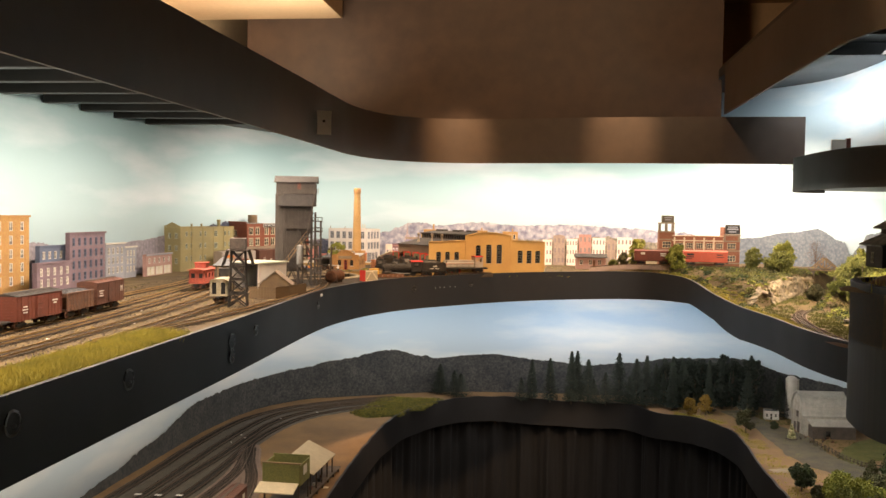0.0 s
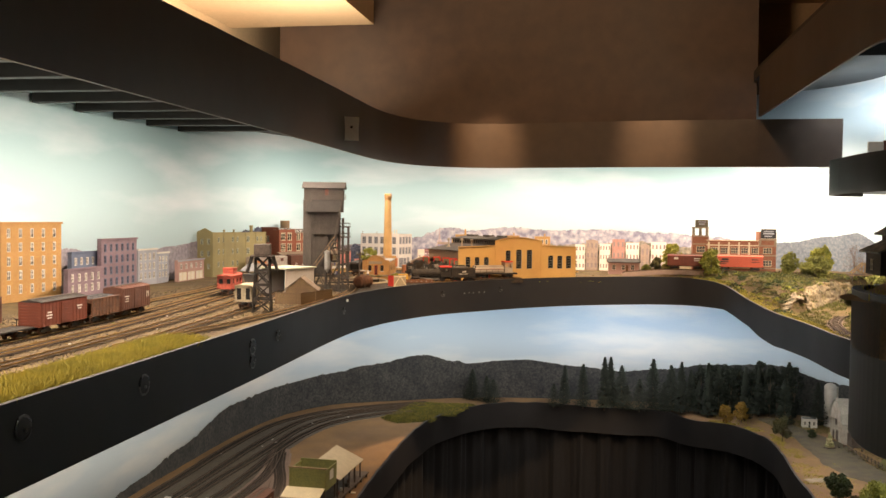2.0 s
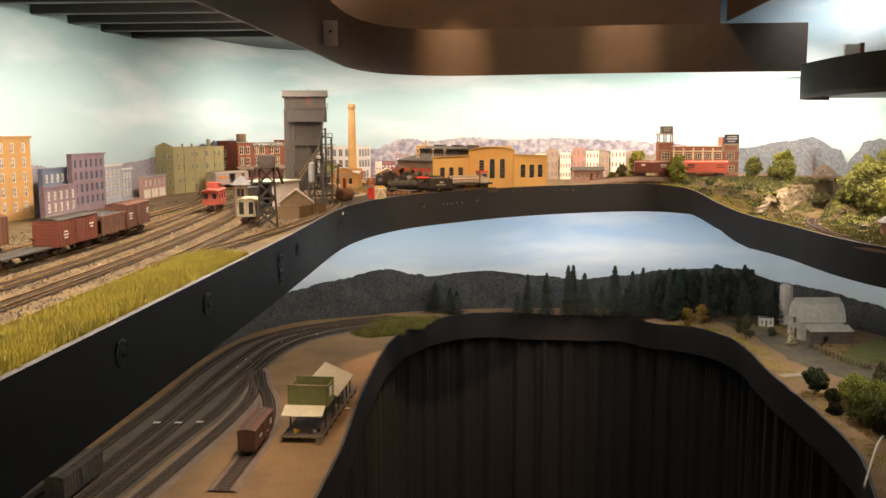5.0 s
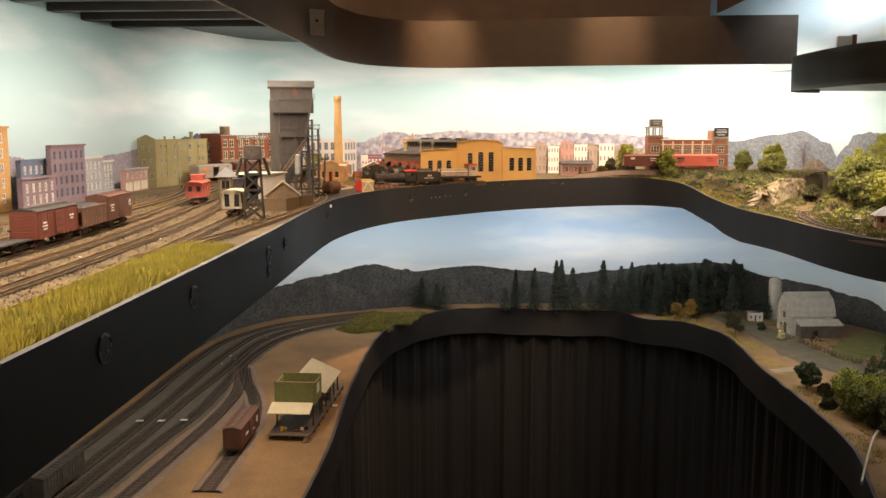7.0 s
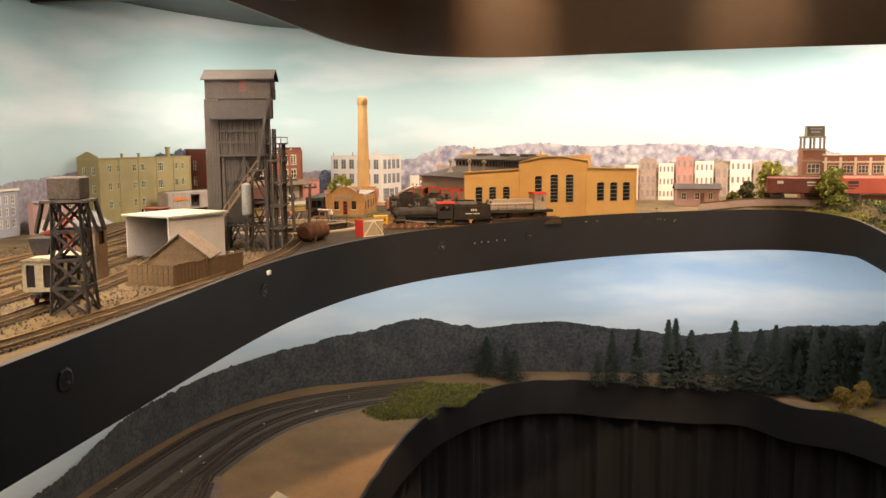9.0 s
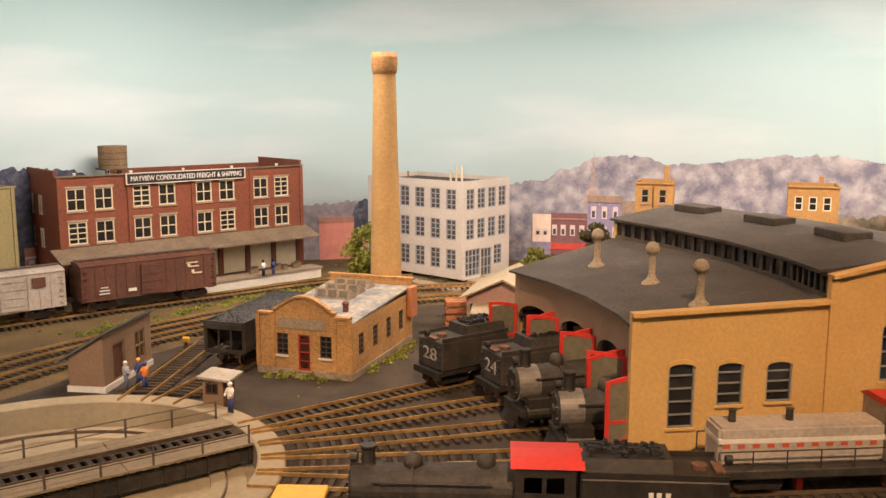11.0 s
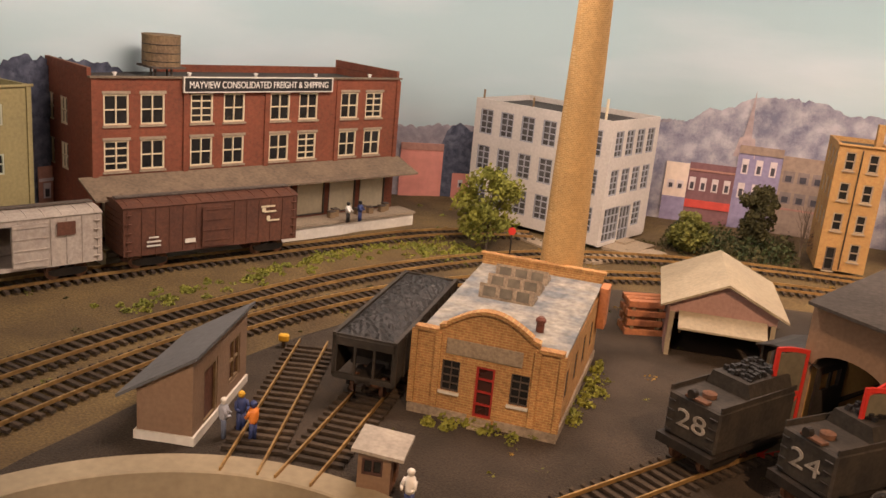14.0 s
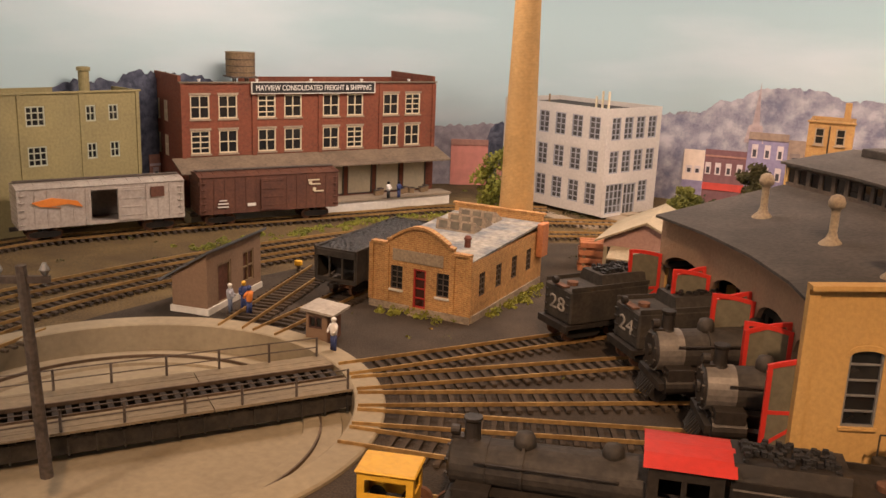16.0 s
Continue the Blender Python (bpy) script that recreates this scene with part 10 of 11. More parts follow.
# pines along the far curve
TOPS = [(-0.058, 0.953), (-0.006, 0.936), (0.019, 0.93), (0.26, 0.986), (0.322, 0.994), (0.392, 1.023), (0.412, 1.018), (0.448, 0.995), (0.505, 0.957), (0.551, 1.017), (0.607, 1.002), (0.638, 1.017), (0.672, 0.987), (0.718, 1.022), (0.755, 1.007), (0.829, 1.019), (0.884, 1.011), (0.94, 0.995), (0.979, 1.023), (1.041, 0.982)]
for k, (x, z) in enumerate(TOPS):
    y = 3.155 - 0.02 * (k % 3) + (0.03 if x < 0.1 else 0) - 0.10 * smoothstep(0.62, 0.8, x) * (k % 2)
    base = low_z(x, y) if x > 0.05 else 0.845
    pine("dark narrow pine tree", (x, y, base - 0.002), z - base, 0.014 + 0.012 * random.random(), 300 + k)
for k, (x, z) in enumerate(((0.225, 0.925), (0.466, 0.93), (0.585, 0.945), (0.695, 0.955))):
    pine("small dark pine tree", (x, 3.13, 0.8445), z - 0.845, 0.017, 340 + k)
for k in range(13):
    x = 0.705 + k * 0.0235
    y = 3.165 - 0.05 * smoothstep(0.85, 1.0, x) + random.uniform(-0.012, 0.012)
    tree("dense dark green tree at the edge of the wood", (x, y, 0.843), 0.165 + random.uniform(-0.02, 0.008), 0.030, "pine", 360 + k, clumps=34, leaves=110, leaf_size=0.0038, trunk=0.05, group="dark wood trees")

# small trees and bushes on the farm side
for k, (x, y, h, s, m, lab) in enumerate([
        (0.760, 2.985, 0.056, 0.022, "foliage_yellow", "small yellow model tree"), (0.815, 3.03, 0.062, 0.022, "foliage_yellow", "small yellow model tree"),
        (0.893, 2.80, 0.072, 0.026, "foliage_olive", "olive green model tree beside the farm road"), (0.905, 2.245, 0.062, 0.027, "foliage_dark", "dark green bushy model tree"),
        (1.153, 2.36, 0.085, 0.034, "foliage_dark", "dark green model tree"), (1.24, 2.46, 0.10, 0.036, "foliage_dark", "dark green model tree"), (1.07, 2.286, 0.07, 0.016, "foliage_olive", "slender olive model tree")]):
    tree(lab, (x, y, low_z(x, y) - 0.001), h, s, m, 400 + k, clumps=30, leaves=110, trunk=0.2, leaf_size=0.0024)
for k, (x, y, r, m) in enumerate([(0.955, 2.155, 0.042, "foliage"), (0.985, 2.08, 0.046, "foliage"), (0.945, 2.045, 0.038, "foliage_dark"), (1.05, 2.15, 0.045, "foliage_olive"), (0.965, 1.96, 0.042, "foliage_olive"), (1.06, 2.02, 0.05, "foliage_dark"), (1.13, 2.09, 0.045, "foliage_dark"),
                                   (1.03, 1.90, 0.055, "foliage"), (1.12, 1.95, 0.055, "foliage_dark"), (0.98, 1.83, 0.042, "foliage_dark"), (1.2, 2.2, 0.05, "foliage_olive"), (1.08, 1.80, 0.055, "foliage"), (1.2, 2.05, 0.06, "foliage"), (0.90, 2.10, 0.014, "foliage_olive"), (0.93, 2.20, 0.016, "foliage_olive")]):
    tree("rounded bushy green shrub on the slope", (x, y, low_z(x, y) - 0.002), r * 1.7, r * 1.05, {"foliage_dark": "foliage", "foliage": "foliage_lime"}.get(m, m), 430 + k, clumps=40, leaves=130, leaf_size=0.0027, trunk=0.05, category="bush", group="bushes")

# farm road, pasture and verge
def patch(name, label, line, width, mat, lift=0.0012):
    pts = curve_through(line, 40)
    bm = bmesh.new()
    rows = []
    for i, p in enumerate(pts):
        a, b = pts[max(i - 1, 0)], pts[min(i + 1, len(pts) - 1)]
        d = (b - a).normalized()
        w = p.z if len(p) > 2 else width
        row = []
        for j in range(9):
            o = (j / 4 - 1) * w / 2 * (1 + 0.12 * noise.noise((p.x * 30, p.y * 30, j)))
            x, y = p.x + d.y * o, p.y - d.x * o
            row.append(bm.verts.new((x, y, 0.8452 + lift * (1 if 0 < j < 8 else -1.5) + 0.0007 * noise.noise((x * 80, y * 80, 5)))))
        rows.append(row)
    for a, b in zip(rows, rows[1:]):
        for j in range(8):
            bm.faces.new((a[j], a[j + 1], b[j + 1], b[j]))
    return tagged(part(name, bm, mat, smooth=True), label, kind="structure")


patch("road", "grey dirt farm road and yard", [(0.90, 3.10, 0.07), (0.965, 2.93, 0.10), (1.0, 2.80, 0.15), (1.01, 2.68, 0.14), (1.02, 2.56, 0.14), (1.08, 2.44, 0.15), (1.2, 2.36, 0.14), (1.36, 2.3, 0.12)], 0.1, "farm_soil", 0.0022)
patch("pasture", "green pasture behind the fence", [(1.34, 2.80, 0.16), (1.22, 2.68, 0.17), (1.13, 2.57, 0.12), (1.11, 2.50, 0.05)], 0.1, "meadow", 0.0034)
patch("path", "pale tan footpath", [(0.872, 2.40, 0.03), (0.91, 2.415, 0.035), (0.955, 2.43, 0.035)], 0.03, "concrete", 0.0030)
p = []
for _ in range(2000):
    q = random.choice(low_line[255:385])
    k = random.uniform(0.008, 0.14) if random.random() < 0.8 else random.uniform(0.1, 0.5)
    x, y = q[0] + k * (q[2] - q[0]), q[1] + k * (q[3] - q[1])
    if x > 0.72 and noise.noise((x * 16, y * 16, 3)) > -0.1:
        p.append((x, y, low_z(x, y)))
grass_tufts("grass", "sparse yellow-green grass along the farm verge", p, "grass", 0.004, 9, 0.005)
p = [(x, y, 0.846) for x, y in ((random.uniform(0.98, 1.35), random.uniform(2.2, 2.85)) for _ in range(1500)) if (x - 1.08) * 1.1 + (y - 2.45) * 0.2 > 0.02 and y < 2.76]
grass_tufts("grass", "short green pasture grass", p, "meadow", 0.004, 9, 0.005)
p = [(random.uniform(0.90, 1.10), random.uniform(2.93, 3.10), 0.846) for _ in range(500)]
grass_tufts("grass", "short green grass beside the wood", p, "meadow", 0.004, 9, 0.006)

# silo
silo = thing("silo", "tall pale concrete silo with a domed cap", "silo", (1.078, 3.04, 0.845), 0)
silo.scale = (1.05, 1.05, 0.78)
bm = bmesh.new()
prof = [(0.0165, 0.0)]
for i in range(14):
    z = 0.008 + i * 0.0105
    prof += [(0.0165, z), (0.0171, z + 0.0003), (0.0171, z + 0.0011), (0.0165, z + 0.0014)]
prof += [(0.0165, 0.153)]
lathe(bm, prof, 26)
part("drum", bm, "white_wall", silo)
bm = bmesh.new()
lathe(bm, [(0.0178, 0.1532)] + [(0.0176 * math.cos(a * 0.19), 0.154 + 0.0176 * math.sin(a * 0.19)) for a in range(0, 8)] + [(0.002, 0.1725)], 26)
part("dome", bm, "white_wall", silo, smooth=True)
part("chute", one_box(0.0166, 0.0215, -0.003, 0.003, 0.0, 0.158), "barn_wall", silo)

# gambrel barn with a lean-to
barn = thing("barn", "grey-white gambrel barn with a bowed roof and a lean-to", "barn", (1.056, 2.805, 0.845), 4)
barn.scale = (0.82, 1, 0.87)
outline = [(0.0, 0.0), (0.105, 0.0), (0.105, 0.072), (0.098, 0.096), (0.082, 0.120), (0.0525, 0.136), (0.023, 0.120), (0.007, 0.096), (0.0, 0.072)]
for x in (0.0, 0.150):
    bm = bmesh.new()
    prism(bm, outline, "x", x, x + 0.002)
    part("gable_wall", bm, "barn_wall", barn)
for y in (0.0, 0.103):
    part("side_wall", one_box(0.0021, 0.1499, y, y + 0.002, 0.0, 0.072), "barn_wall", barn)
bm = bmesh.new()
ol = [(-0.004, 0.066), (-0.001, 0.074), (0.005, 0.097), (0.021, 0.122), (0.0525, 0.140), (0.084, 0.122), (0.100, 0.097), (0.106, 0.074), (0.109, 0.066)]
inner = [(0.0525 + (y - 0.0525) * 0.97, z - 0.0028) for y, z in ol]
prism(bm, ol + inner[::-1], "x", -0.006, 0.158)
part("roof", bm, "barn_roof", barn)
for i in range(24):
    part("batten", one_box(-0.0011, -0.0001, 0.002 + i * 0.0044, 0.0027 + i * 0.0044, 0.001, 0.068), "barn_wall", barn)
part("barn_door", one_box(-0.0022, -0.0012, 0.032, 0.050, 0.001, 0.036), "old_wood", barn, "dark open barn door")
part("barn_door", one_box(-0.0022, -0.0012, 0.066, 0.078, 0.001, 0.03), "old_wood", barn)
part("loft_hatch", one_box(-0.0022, -0.0012, 0.044, 0.060, 0.052, 0.072), "old_wood", barn)
bm = bmesh.new()
prism(bm, [(-0.040, 0.041), (-0.0005, 0.054), (-0.0005, 0.0565), (-0.040, 0.0435)], "x", 0.012, 0.168)
part("lean_to_roof", bm, "barn_roof", barn)
bm = bmesh.new()
panel(bm, (0.016, -0.036, 0), 0, 0.148, 0.041, 0.002, [(0.045, 0.062, 0.0, 0.026)])
panel(bm, (0.164, -0.034, 0), 90, 0.034, 0.041, 0.002)
panel(bm, (0.016, -0.001, 0), 270, 0.033, 0.041, 0.002)
part("lean_to_wall", bm, "old_wood", barn, "weathered brown lean-to boards")
part("stall_back", one_box(0.03, 0.15, -0.006, -0.004, 0.0, 0.038), "sooty", barn)

# milk house, haystack, rail fence
mh = house("milk_house", "small white outbuilding with dark windows", (0.988, 3.0, 0.845), -8, 0.044, 0.03, 0.028, "white_wall", {0: [(0.005, 0.008, 0.008, 0.012, 1, 2), (0.018, 0.001, 0.008, 0.02, 1, 2), (0.031, 0.008, 0.008, 0.012, 1, 2)]}, parapet=0.001, roof="roof_slate")
hs = thing("hay_wagon", "pale stacked hay load on a small wagon", "wagon", (1.008, 2.745, 0.8462), 25)
bm = bmesh.new()
for i in range(5):
    r, z = 0.0125 * (1 - i * 0.17), 0.004 + i * 0.0082
    lathe(bm, [(r * 0.8, z), (r, z + 0.002), (r, z + 0.006), (r * 0.75, z + 0.0080)], 12, (random.uniform(-0.001, 0.001), random.uniform(-0.001, 0.001), 0))
part("hay", bm, "hay", hs)
part("bed", one_box(-0.014, 0.014, -0.009, 0.009, 0.0015, 0.0038), "old_wood", hs)
tree("dark green clipped bush in the farmyard", (0.986, 2.865, 0.845), 0.022, 0.014, "foliage_dark", 470, clumps=14, leaves=50, trunk=0.05, category="bush", group="bushes")
fence_line = [(1.05, 2.715), (1.075, 2.62), (1.095, 2.53), (1.13, 2.47), (1.22, 2.45), (1.3, 2.5)]
fn = thing("rail_fence", "weathered wooden pasture fence", "fence")
fp = curve_through(fence_line, 26)
for a in fp:
    bm = bmesh.new()
    box(bm, a.x - 0.0009, a.x + 0.0009, a.y - 0.0009, a.y + 0.0009, 0.8445, 0.8605)
    part("post", bm, "old_wood", fn)
for z in (0.8525, 0.858):
    for a, b in zip(fp, fp[1:]):
        bm = bmesh.new()
        beam(bm, (a.x, a.y, z), (b.x, b.y, z), 0.0006, 0.0011)
        part("rail", bm, "old_wood", fn)
shrubs("weeds", "low weeds along the pasture fence", [(a.x + random.uniform(-0.01, 0.01), a.y + random.uniform(-0.01, 0.01), 0.845, 0.008, 0.009) for a in fp for _ in range(2)], "foliage_olive", 0.0013, 26)
for k in range(10):
    x, y = 1.03 + random.uniform(0, 0.09), 2.765 + random.uniform(-0.035, 0.012)
    cl = thing("farm_crate", "small rusty piece of farm machinery in the yard", "machinery", (x, y, 0.846), random.uniform(0, 90), "farmyard pieces")
    bm = bmesh.new()
    box(bm, -0.004, 0.004, -0.002, 0.002, 0, 0.004)
    rod(bm, (-0.005, 0, 0.002), (0.006, 0.002, 0.007), 0.0006, n=5)
    part("frame", bm, "rust" if k % 2 else "sooty", cl)
bm = bmesh.new()
swept(bm, [tuple(q) for q in curve_through([(0.957, 1.965, 0.852), (0.905, 1.885, 0.852), (0.86, 1.80, 0.852), (0.79, 1.66, 0.852)], 24)], 0, 0.003, 0.006, 0)
tagged(part("edge_strip", bm, "lit_edge"), "thin pale plastic edging strip on the lower deck", "edging")


# ---------------------------------------------------------------- printed scenery on the backdrops
def ridge(parent, foot, keys, z0, mat, gap, rough=0.004, seed=0, name="printed_hill"):
    """A thin cut-out hill against the backdrop: its top runs through keys (x, y, z) with a wooded, uneven edge."""
    at = sorted((min(range(len(foot)), key=lambda i: math.dist(foot[i], k[:2])), k[2]) for k in keys)
    lo, hi = at[0][0], at[-1][0]
    line = before(foot[lo:hi + 1], gap)
    rows, bm, run = [], bmesh.new(), 0.0
    for i, p in enumerate(line):
        run += math.dist(p, line[i - 1]) if i else 0
        j = next((n for n in range(len(at) - 1) if at[n][0] <= lo + i <= at[n + 1][0]), len(at) - 2)
        (ia, za), (ib, zb) = at[j], at[j + 1]
        f = smoothstep(0, 1, (lo + i - ia) / max(ib - ia, 1))
        z = za + (zb - za) * f + rough * noise.noise((run * 45, seed, 0)) + rough * 0.8 * noise.noise((run * 170, seed, 5)) + rough * 0.35 * noise.noise((run * 520, seed, 9))
        rows.append((bm.verts.new((p[0], p[1], z0)), bm.verts.new((p[0], p[1], max(z, z0 + 0.001)))))
    for a, b in zip(rows, rows[1:]):
        bm.faces.new((a[0], b[0], b[1], a[1]))
    return part(name, bm, mat, parent)


def wooded(name, dark, light, haze, scale=90.0):
    """A printed photograph of distant woods: round tree crowns with lit tops."""
    m = bpy.data.materials.new(name)
    m.use_nodes = True
    t = m.node_tree
    b = t.nodes["Principled BSDF"]
    b.inputs["Roughness"].default_value = 0.75
    co = t.nodes.new("ShaderNodeTexCoord")
    vo, n = t.nodes.new("ShaderNodeTexNoise"), t.nodes.new("ShaderNodeTexNoise")
    vo.inputs["Detail"].default_value, vo.inputs["Roughness"].default_value = 8, 0.75
    vo.inputs["Scale"].default_value, n.inputs["Scale"].default_value, n.inputs["Detail"].default_value = scale, 14, 8
    n.inputs["Roughness"].default_value = 0.7
    t.links.new(co.outputs["Object"], vo.inputs["Vector"])
    t.links.new(co.outputs["Object"], n.inputs["Vector"])
    cells = t.nodes.new("ShaderNodeTexVoronoi")
    cells.feature = "SMOOTH_F1"
    cells.inputs["Scale"].default_value = scale * 0.85
    warp = t.nodes.new("ShaderNodeVectorMath")
    warp.operation = "MULTIPLY_ADD"
    warp.inputs[1].default_value = (0.012, 0.012, 0.012)
    t.links.new(vo.outputs["Color"], warp.inputs[0])
    t.links.new(co.outputs["Object"], warp.inputs[2])
    t.links.new(warp.outputs[0], cells.inputs["Vector"])
    both = t.nodes.new("ShaderNodeMath")
    both.operation = "MULTIPLY_ADD"
    both.inputs[1].default_value = 0.40
    t.links.new(cells.outputs["Distance"], both.inputs[0])
    half = t.nodes.new("ShaderNodeMath")
    half.operation = "MULTIPLY"
    half.inputs[1].default_value = 0.72
    t.links.new(vo.outputs["Fac"], half.inputs[0])
    t.links.new(half.outputs[0], both.inputs[2])
    ramp = t.nodes.new("ShaderNodeValToRGB")
    ramp.color_ramp.elements[0].position, ramp.color_ramp.elements[1].position = 0.38, 0.66
    ramp.color_ramp.elements[0].color, ramp.color_ramp.elements[1].color = (*light, 1), (*dark, 1)
    t.links.new(both.outputs[0], ramp.inputs["Fac"])
    r2 = t.nodes.new("ShaderNodeValToRGB")
    r2.color_ramp.elements[0].position, r2.color_ramp.elements[1].position = 0.36, 0.66
    r2.color_ramp.elements[0].color, r2.color_ramp.elements[1].color = (*haze, 1), (1, 1, 1, 1)
    t.links.new(n.outputs["Fac"], r2.inputs["Fac"])
    mul = t.nodes.new("ShaderNodeMix")
    mul.data_type, mul.blend_type = "RGBA", "MULTIPLY"
    mul.inputs["Factor"].default_value = 1.0
    t.links.new(ramp.outputs["Color"], mul.inputs["A"])
    t.links.new(r2.outputs["Color"], mul.inputs["B"])
    t.links.new(mul.outputs["Result"], b.inputs["Base Color"])
    return m


M.update(
    wood_mauve=wooded("printed_mauve_woods", (0.20, 0.205, 0.27), (0.56, 0.54, 0.555), (0.70, 0.71, 0.80), 70),
    wood_grey=wooded("printed_slate_woods", (0.105, 0.128, 0.150), (0.215, 0.235, 0.25), (0.68, 0.72, 0.78), 150),
    wood_haze=wooded("printed_hazy_woods", (0.22, 0.205, 0.235), (0.37, 0.345, 0.37), (0.8, 0.8, 0.84), 130),
    wood_tree=wooded("printed_blue_dark_trees", (0.035, 0.045, 0.075), (0.15, 0.165, 0.215), (0.55, 0.6, 0.7), 190),
    wood_green=wooded("printed_wooded_valley", (0.16, 0.165, 0.12), (0.52, 0.44, 0.33), (0.6, 0.6, 0.6), 100),
    wood_dark=wooded("printed_dark_woods", (0.026, 0.031, 0.034), (0.098, 0.092, 0.082), (0.42, 0.46, 0.52), 170),
    print_pink=material("printed_pale_pink_walls", (0.76, 0.64, 0.56), 0.8, vary=0.15, grain=120, patch=30, bump=0.0, second=(0.78, 0.66, 0.54)),
    print_brick=material("printed_red_brick_walls", (0.46, 0.24, 0.19), 0.8, vary=0.2, grain=200, patch=40, bump=0.0),
    print_mauve=material("printed_mauve_walls", (0.31, 0.28, 0.44), 0.8, vary=0.2, grain=200, patch=40, bump=0.0),
    print_tan=material("printed_tan_walls", (0.36, 0.27, 0.21), 0.8, vary=0.2, grain=200, patch=40, bump=0.0),
    print_salmon=material("printed_salmon_wall", (0.72, 0.30, 0.24), 0.8, vary=0.12, grain=120, patch=25, bump=0.0, second=(0.62, 0.25, 0.21)),
    print_maroon=material("printed_maroon_brick", (0.22, 0.11, 0.12), 0.8, vary=0.2, grain=200, patch=40, bump=0.0),
    print_awning=material("printed_red_awning", (0.62, 0.08, 0.06), 0.8, vary=0.15, grain=200, patch=40, bump=0.0),
    print_white=material("printed_white_frames", (0.68, 0.60, 0.60), 0.8, vary=0.12, grain=200, patch=40, bump=0.0),
    print_dark=material("printed_dark_panes", (0.07, 0.065, 0.08), 0.8, vary=0.2, grain=200, patch=40, bump=0.0),
    print_steeple=material("printed_pinkish_steeple", (0.52, 0.42, 0.42), 0.8, vary=0.2, grain=200, patch=40, bump=0.0),
    print_pane=material("printed_windows", (0.26, 0.21, 0.19), 0.8, vary=0.2, grain=200, patch=40, bump=0.0),
)

ridge(backdrop_mid, mid_foot, [(-0.76, 1.75, 1.385), (-0.77, 1.9, 1.398), (-0.775, 2.1, 1.372), (-0.775, 2.37, 1.39), (-0.775, 2.55, 1.403), (-0.76, 2.7, 1.392), (-0.72, 2.83, 1.405), (-0.68, 3.0, 1.375), (-0.585, 3.15, 1.372), (-0.49, 3.2, 1.378), (-0.35, 3.23, 1.392), (-0.258, 3.25, 1.406)], 1.29, "wood_haze", 0.002, seed=1)
ridge(backdrop_mid, mid_foot, [(-0.40, 3.22, 1.375), (-0.258, 3.25, 1.405), (-0.232, 3.25, 1.420), (-0.182, 3.25, 1.438), (-0.148, 3.25, 1.440), (-0.09, 3.25, 1.430), (0.056, 3.25, 1.444), (0.19, 3.25, 1.435), (0.385, 3.25, 1.440), (0.577, 3.26, 1.431), (0.75, 3.28, 1.42), (0.9, 3.29, 1.40)], 1.29, "wood_mauve", 0.003, seed=2)
ridge(backdrop_mid, mid_foot, [(0.70, 3.28, 1.405), (0.85, 3.29, 1.410), (1.0, 3.285, 1.406), (1.107, 3.144, 1.43), (1.156, 3.08, 1.442), (1.21, 3.0, 1.405), (1.23, 2.98, 1.365)], 1.22, "wood_grey", 0.004, seed=3)
ridge(backdrop_mid, mid_foot, [(1.228, 2.985, 1.358), (1.25, 2.95, 1.398), (1.27, 2.93, 1.430), (1.30, 2.89, 1.437), (1.34, 2.75, 1.43), (1.38, 2.5, 1.43), (1.42, 2.1, 1.42)], 1.22, "wood_grey", 0.005, seed=4)
ridge(backdrop_mid, mid_foot, [(0.10, 3.25, 1.37), (0.2, 3.25, 1.385), (0.3, 3.25, 1.388), (0.5, 3.26, 1.40), (0.65, 3.27, 1.385), (0.8, 3.29, 1.38)], 1.29, "wood_green", 0.006, seed=5, rough=0.006)
ridge(backdrop_mid, mid_foot, [(-0.75, 2.68, 1.40), (-0.74, 2.73, 1.428), (-0.72, 2.82, 1.437), (-0.71, 2.86, 1.434), (-0.69, 2.93, 1.40)], 1.29, "wood_tree", 0.0035, seed=6, rough=0.006)
ridge(backdrop_mid, mid_foot, [(-0.498, 3.163, 1.35), (-0.49, 3.168, 1.374), (-0.478, 3.174, 1.380), (-0.465, 3.181, 1.372), (-0.44, 3.192, 1.36)], 1.30, "wood_tree", 0.0035, seed=7, rough=0.004)

ridge(backdrop_low, low_foot, [(-0.658, 1.75, 0.852), (-0.655, 2.013, 0.871), (-0.655, 2.18, 0.892), (-0.652, 2.5, 0.938), (-0.60, 2.83, 0.942), (-0.50, 3.0, 0.952), (-0.398, 3.06, 0.972), (-0.221, 3.15, 1.0), (-0.12, 3.19, 0.975), (0.0, 3.24, 0.945)], 0.838, "wood_dark", 0.003, 0.0045, 11)
ridge(backdrop_low, low_foot, [(-0.25, 3.14, 0.95), (-0.16, 3.18, 0.972), (-0.08, 3.21, 0.966), (0.116, 3.255, 0.980), (0.294, 3.27, 0.962), (0.45, 3.28, 0.948), (0.587, 3.285, 0.962), (0.75, 3.275, 0.985), (0.95, 3.22, 1.0), (1.1, 3.13, 0.965), (1.2, 3.05, 0.955), (1.277, 2.95, 0.937), (1.31, 2.91, 0.936), (1.35, 2.8, 0.91), (1.39, 2.4, 0.895), (1.41, 1.9, 0.88)], 0.838, "wood_dark", 0.002, 0.0035, 12)


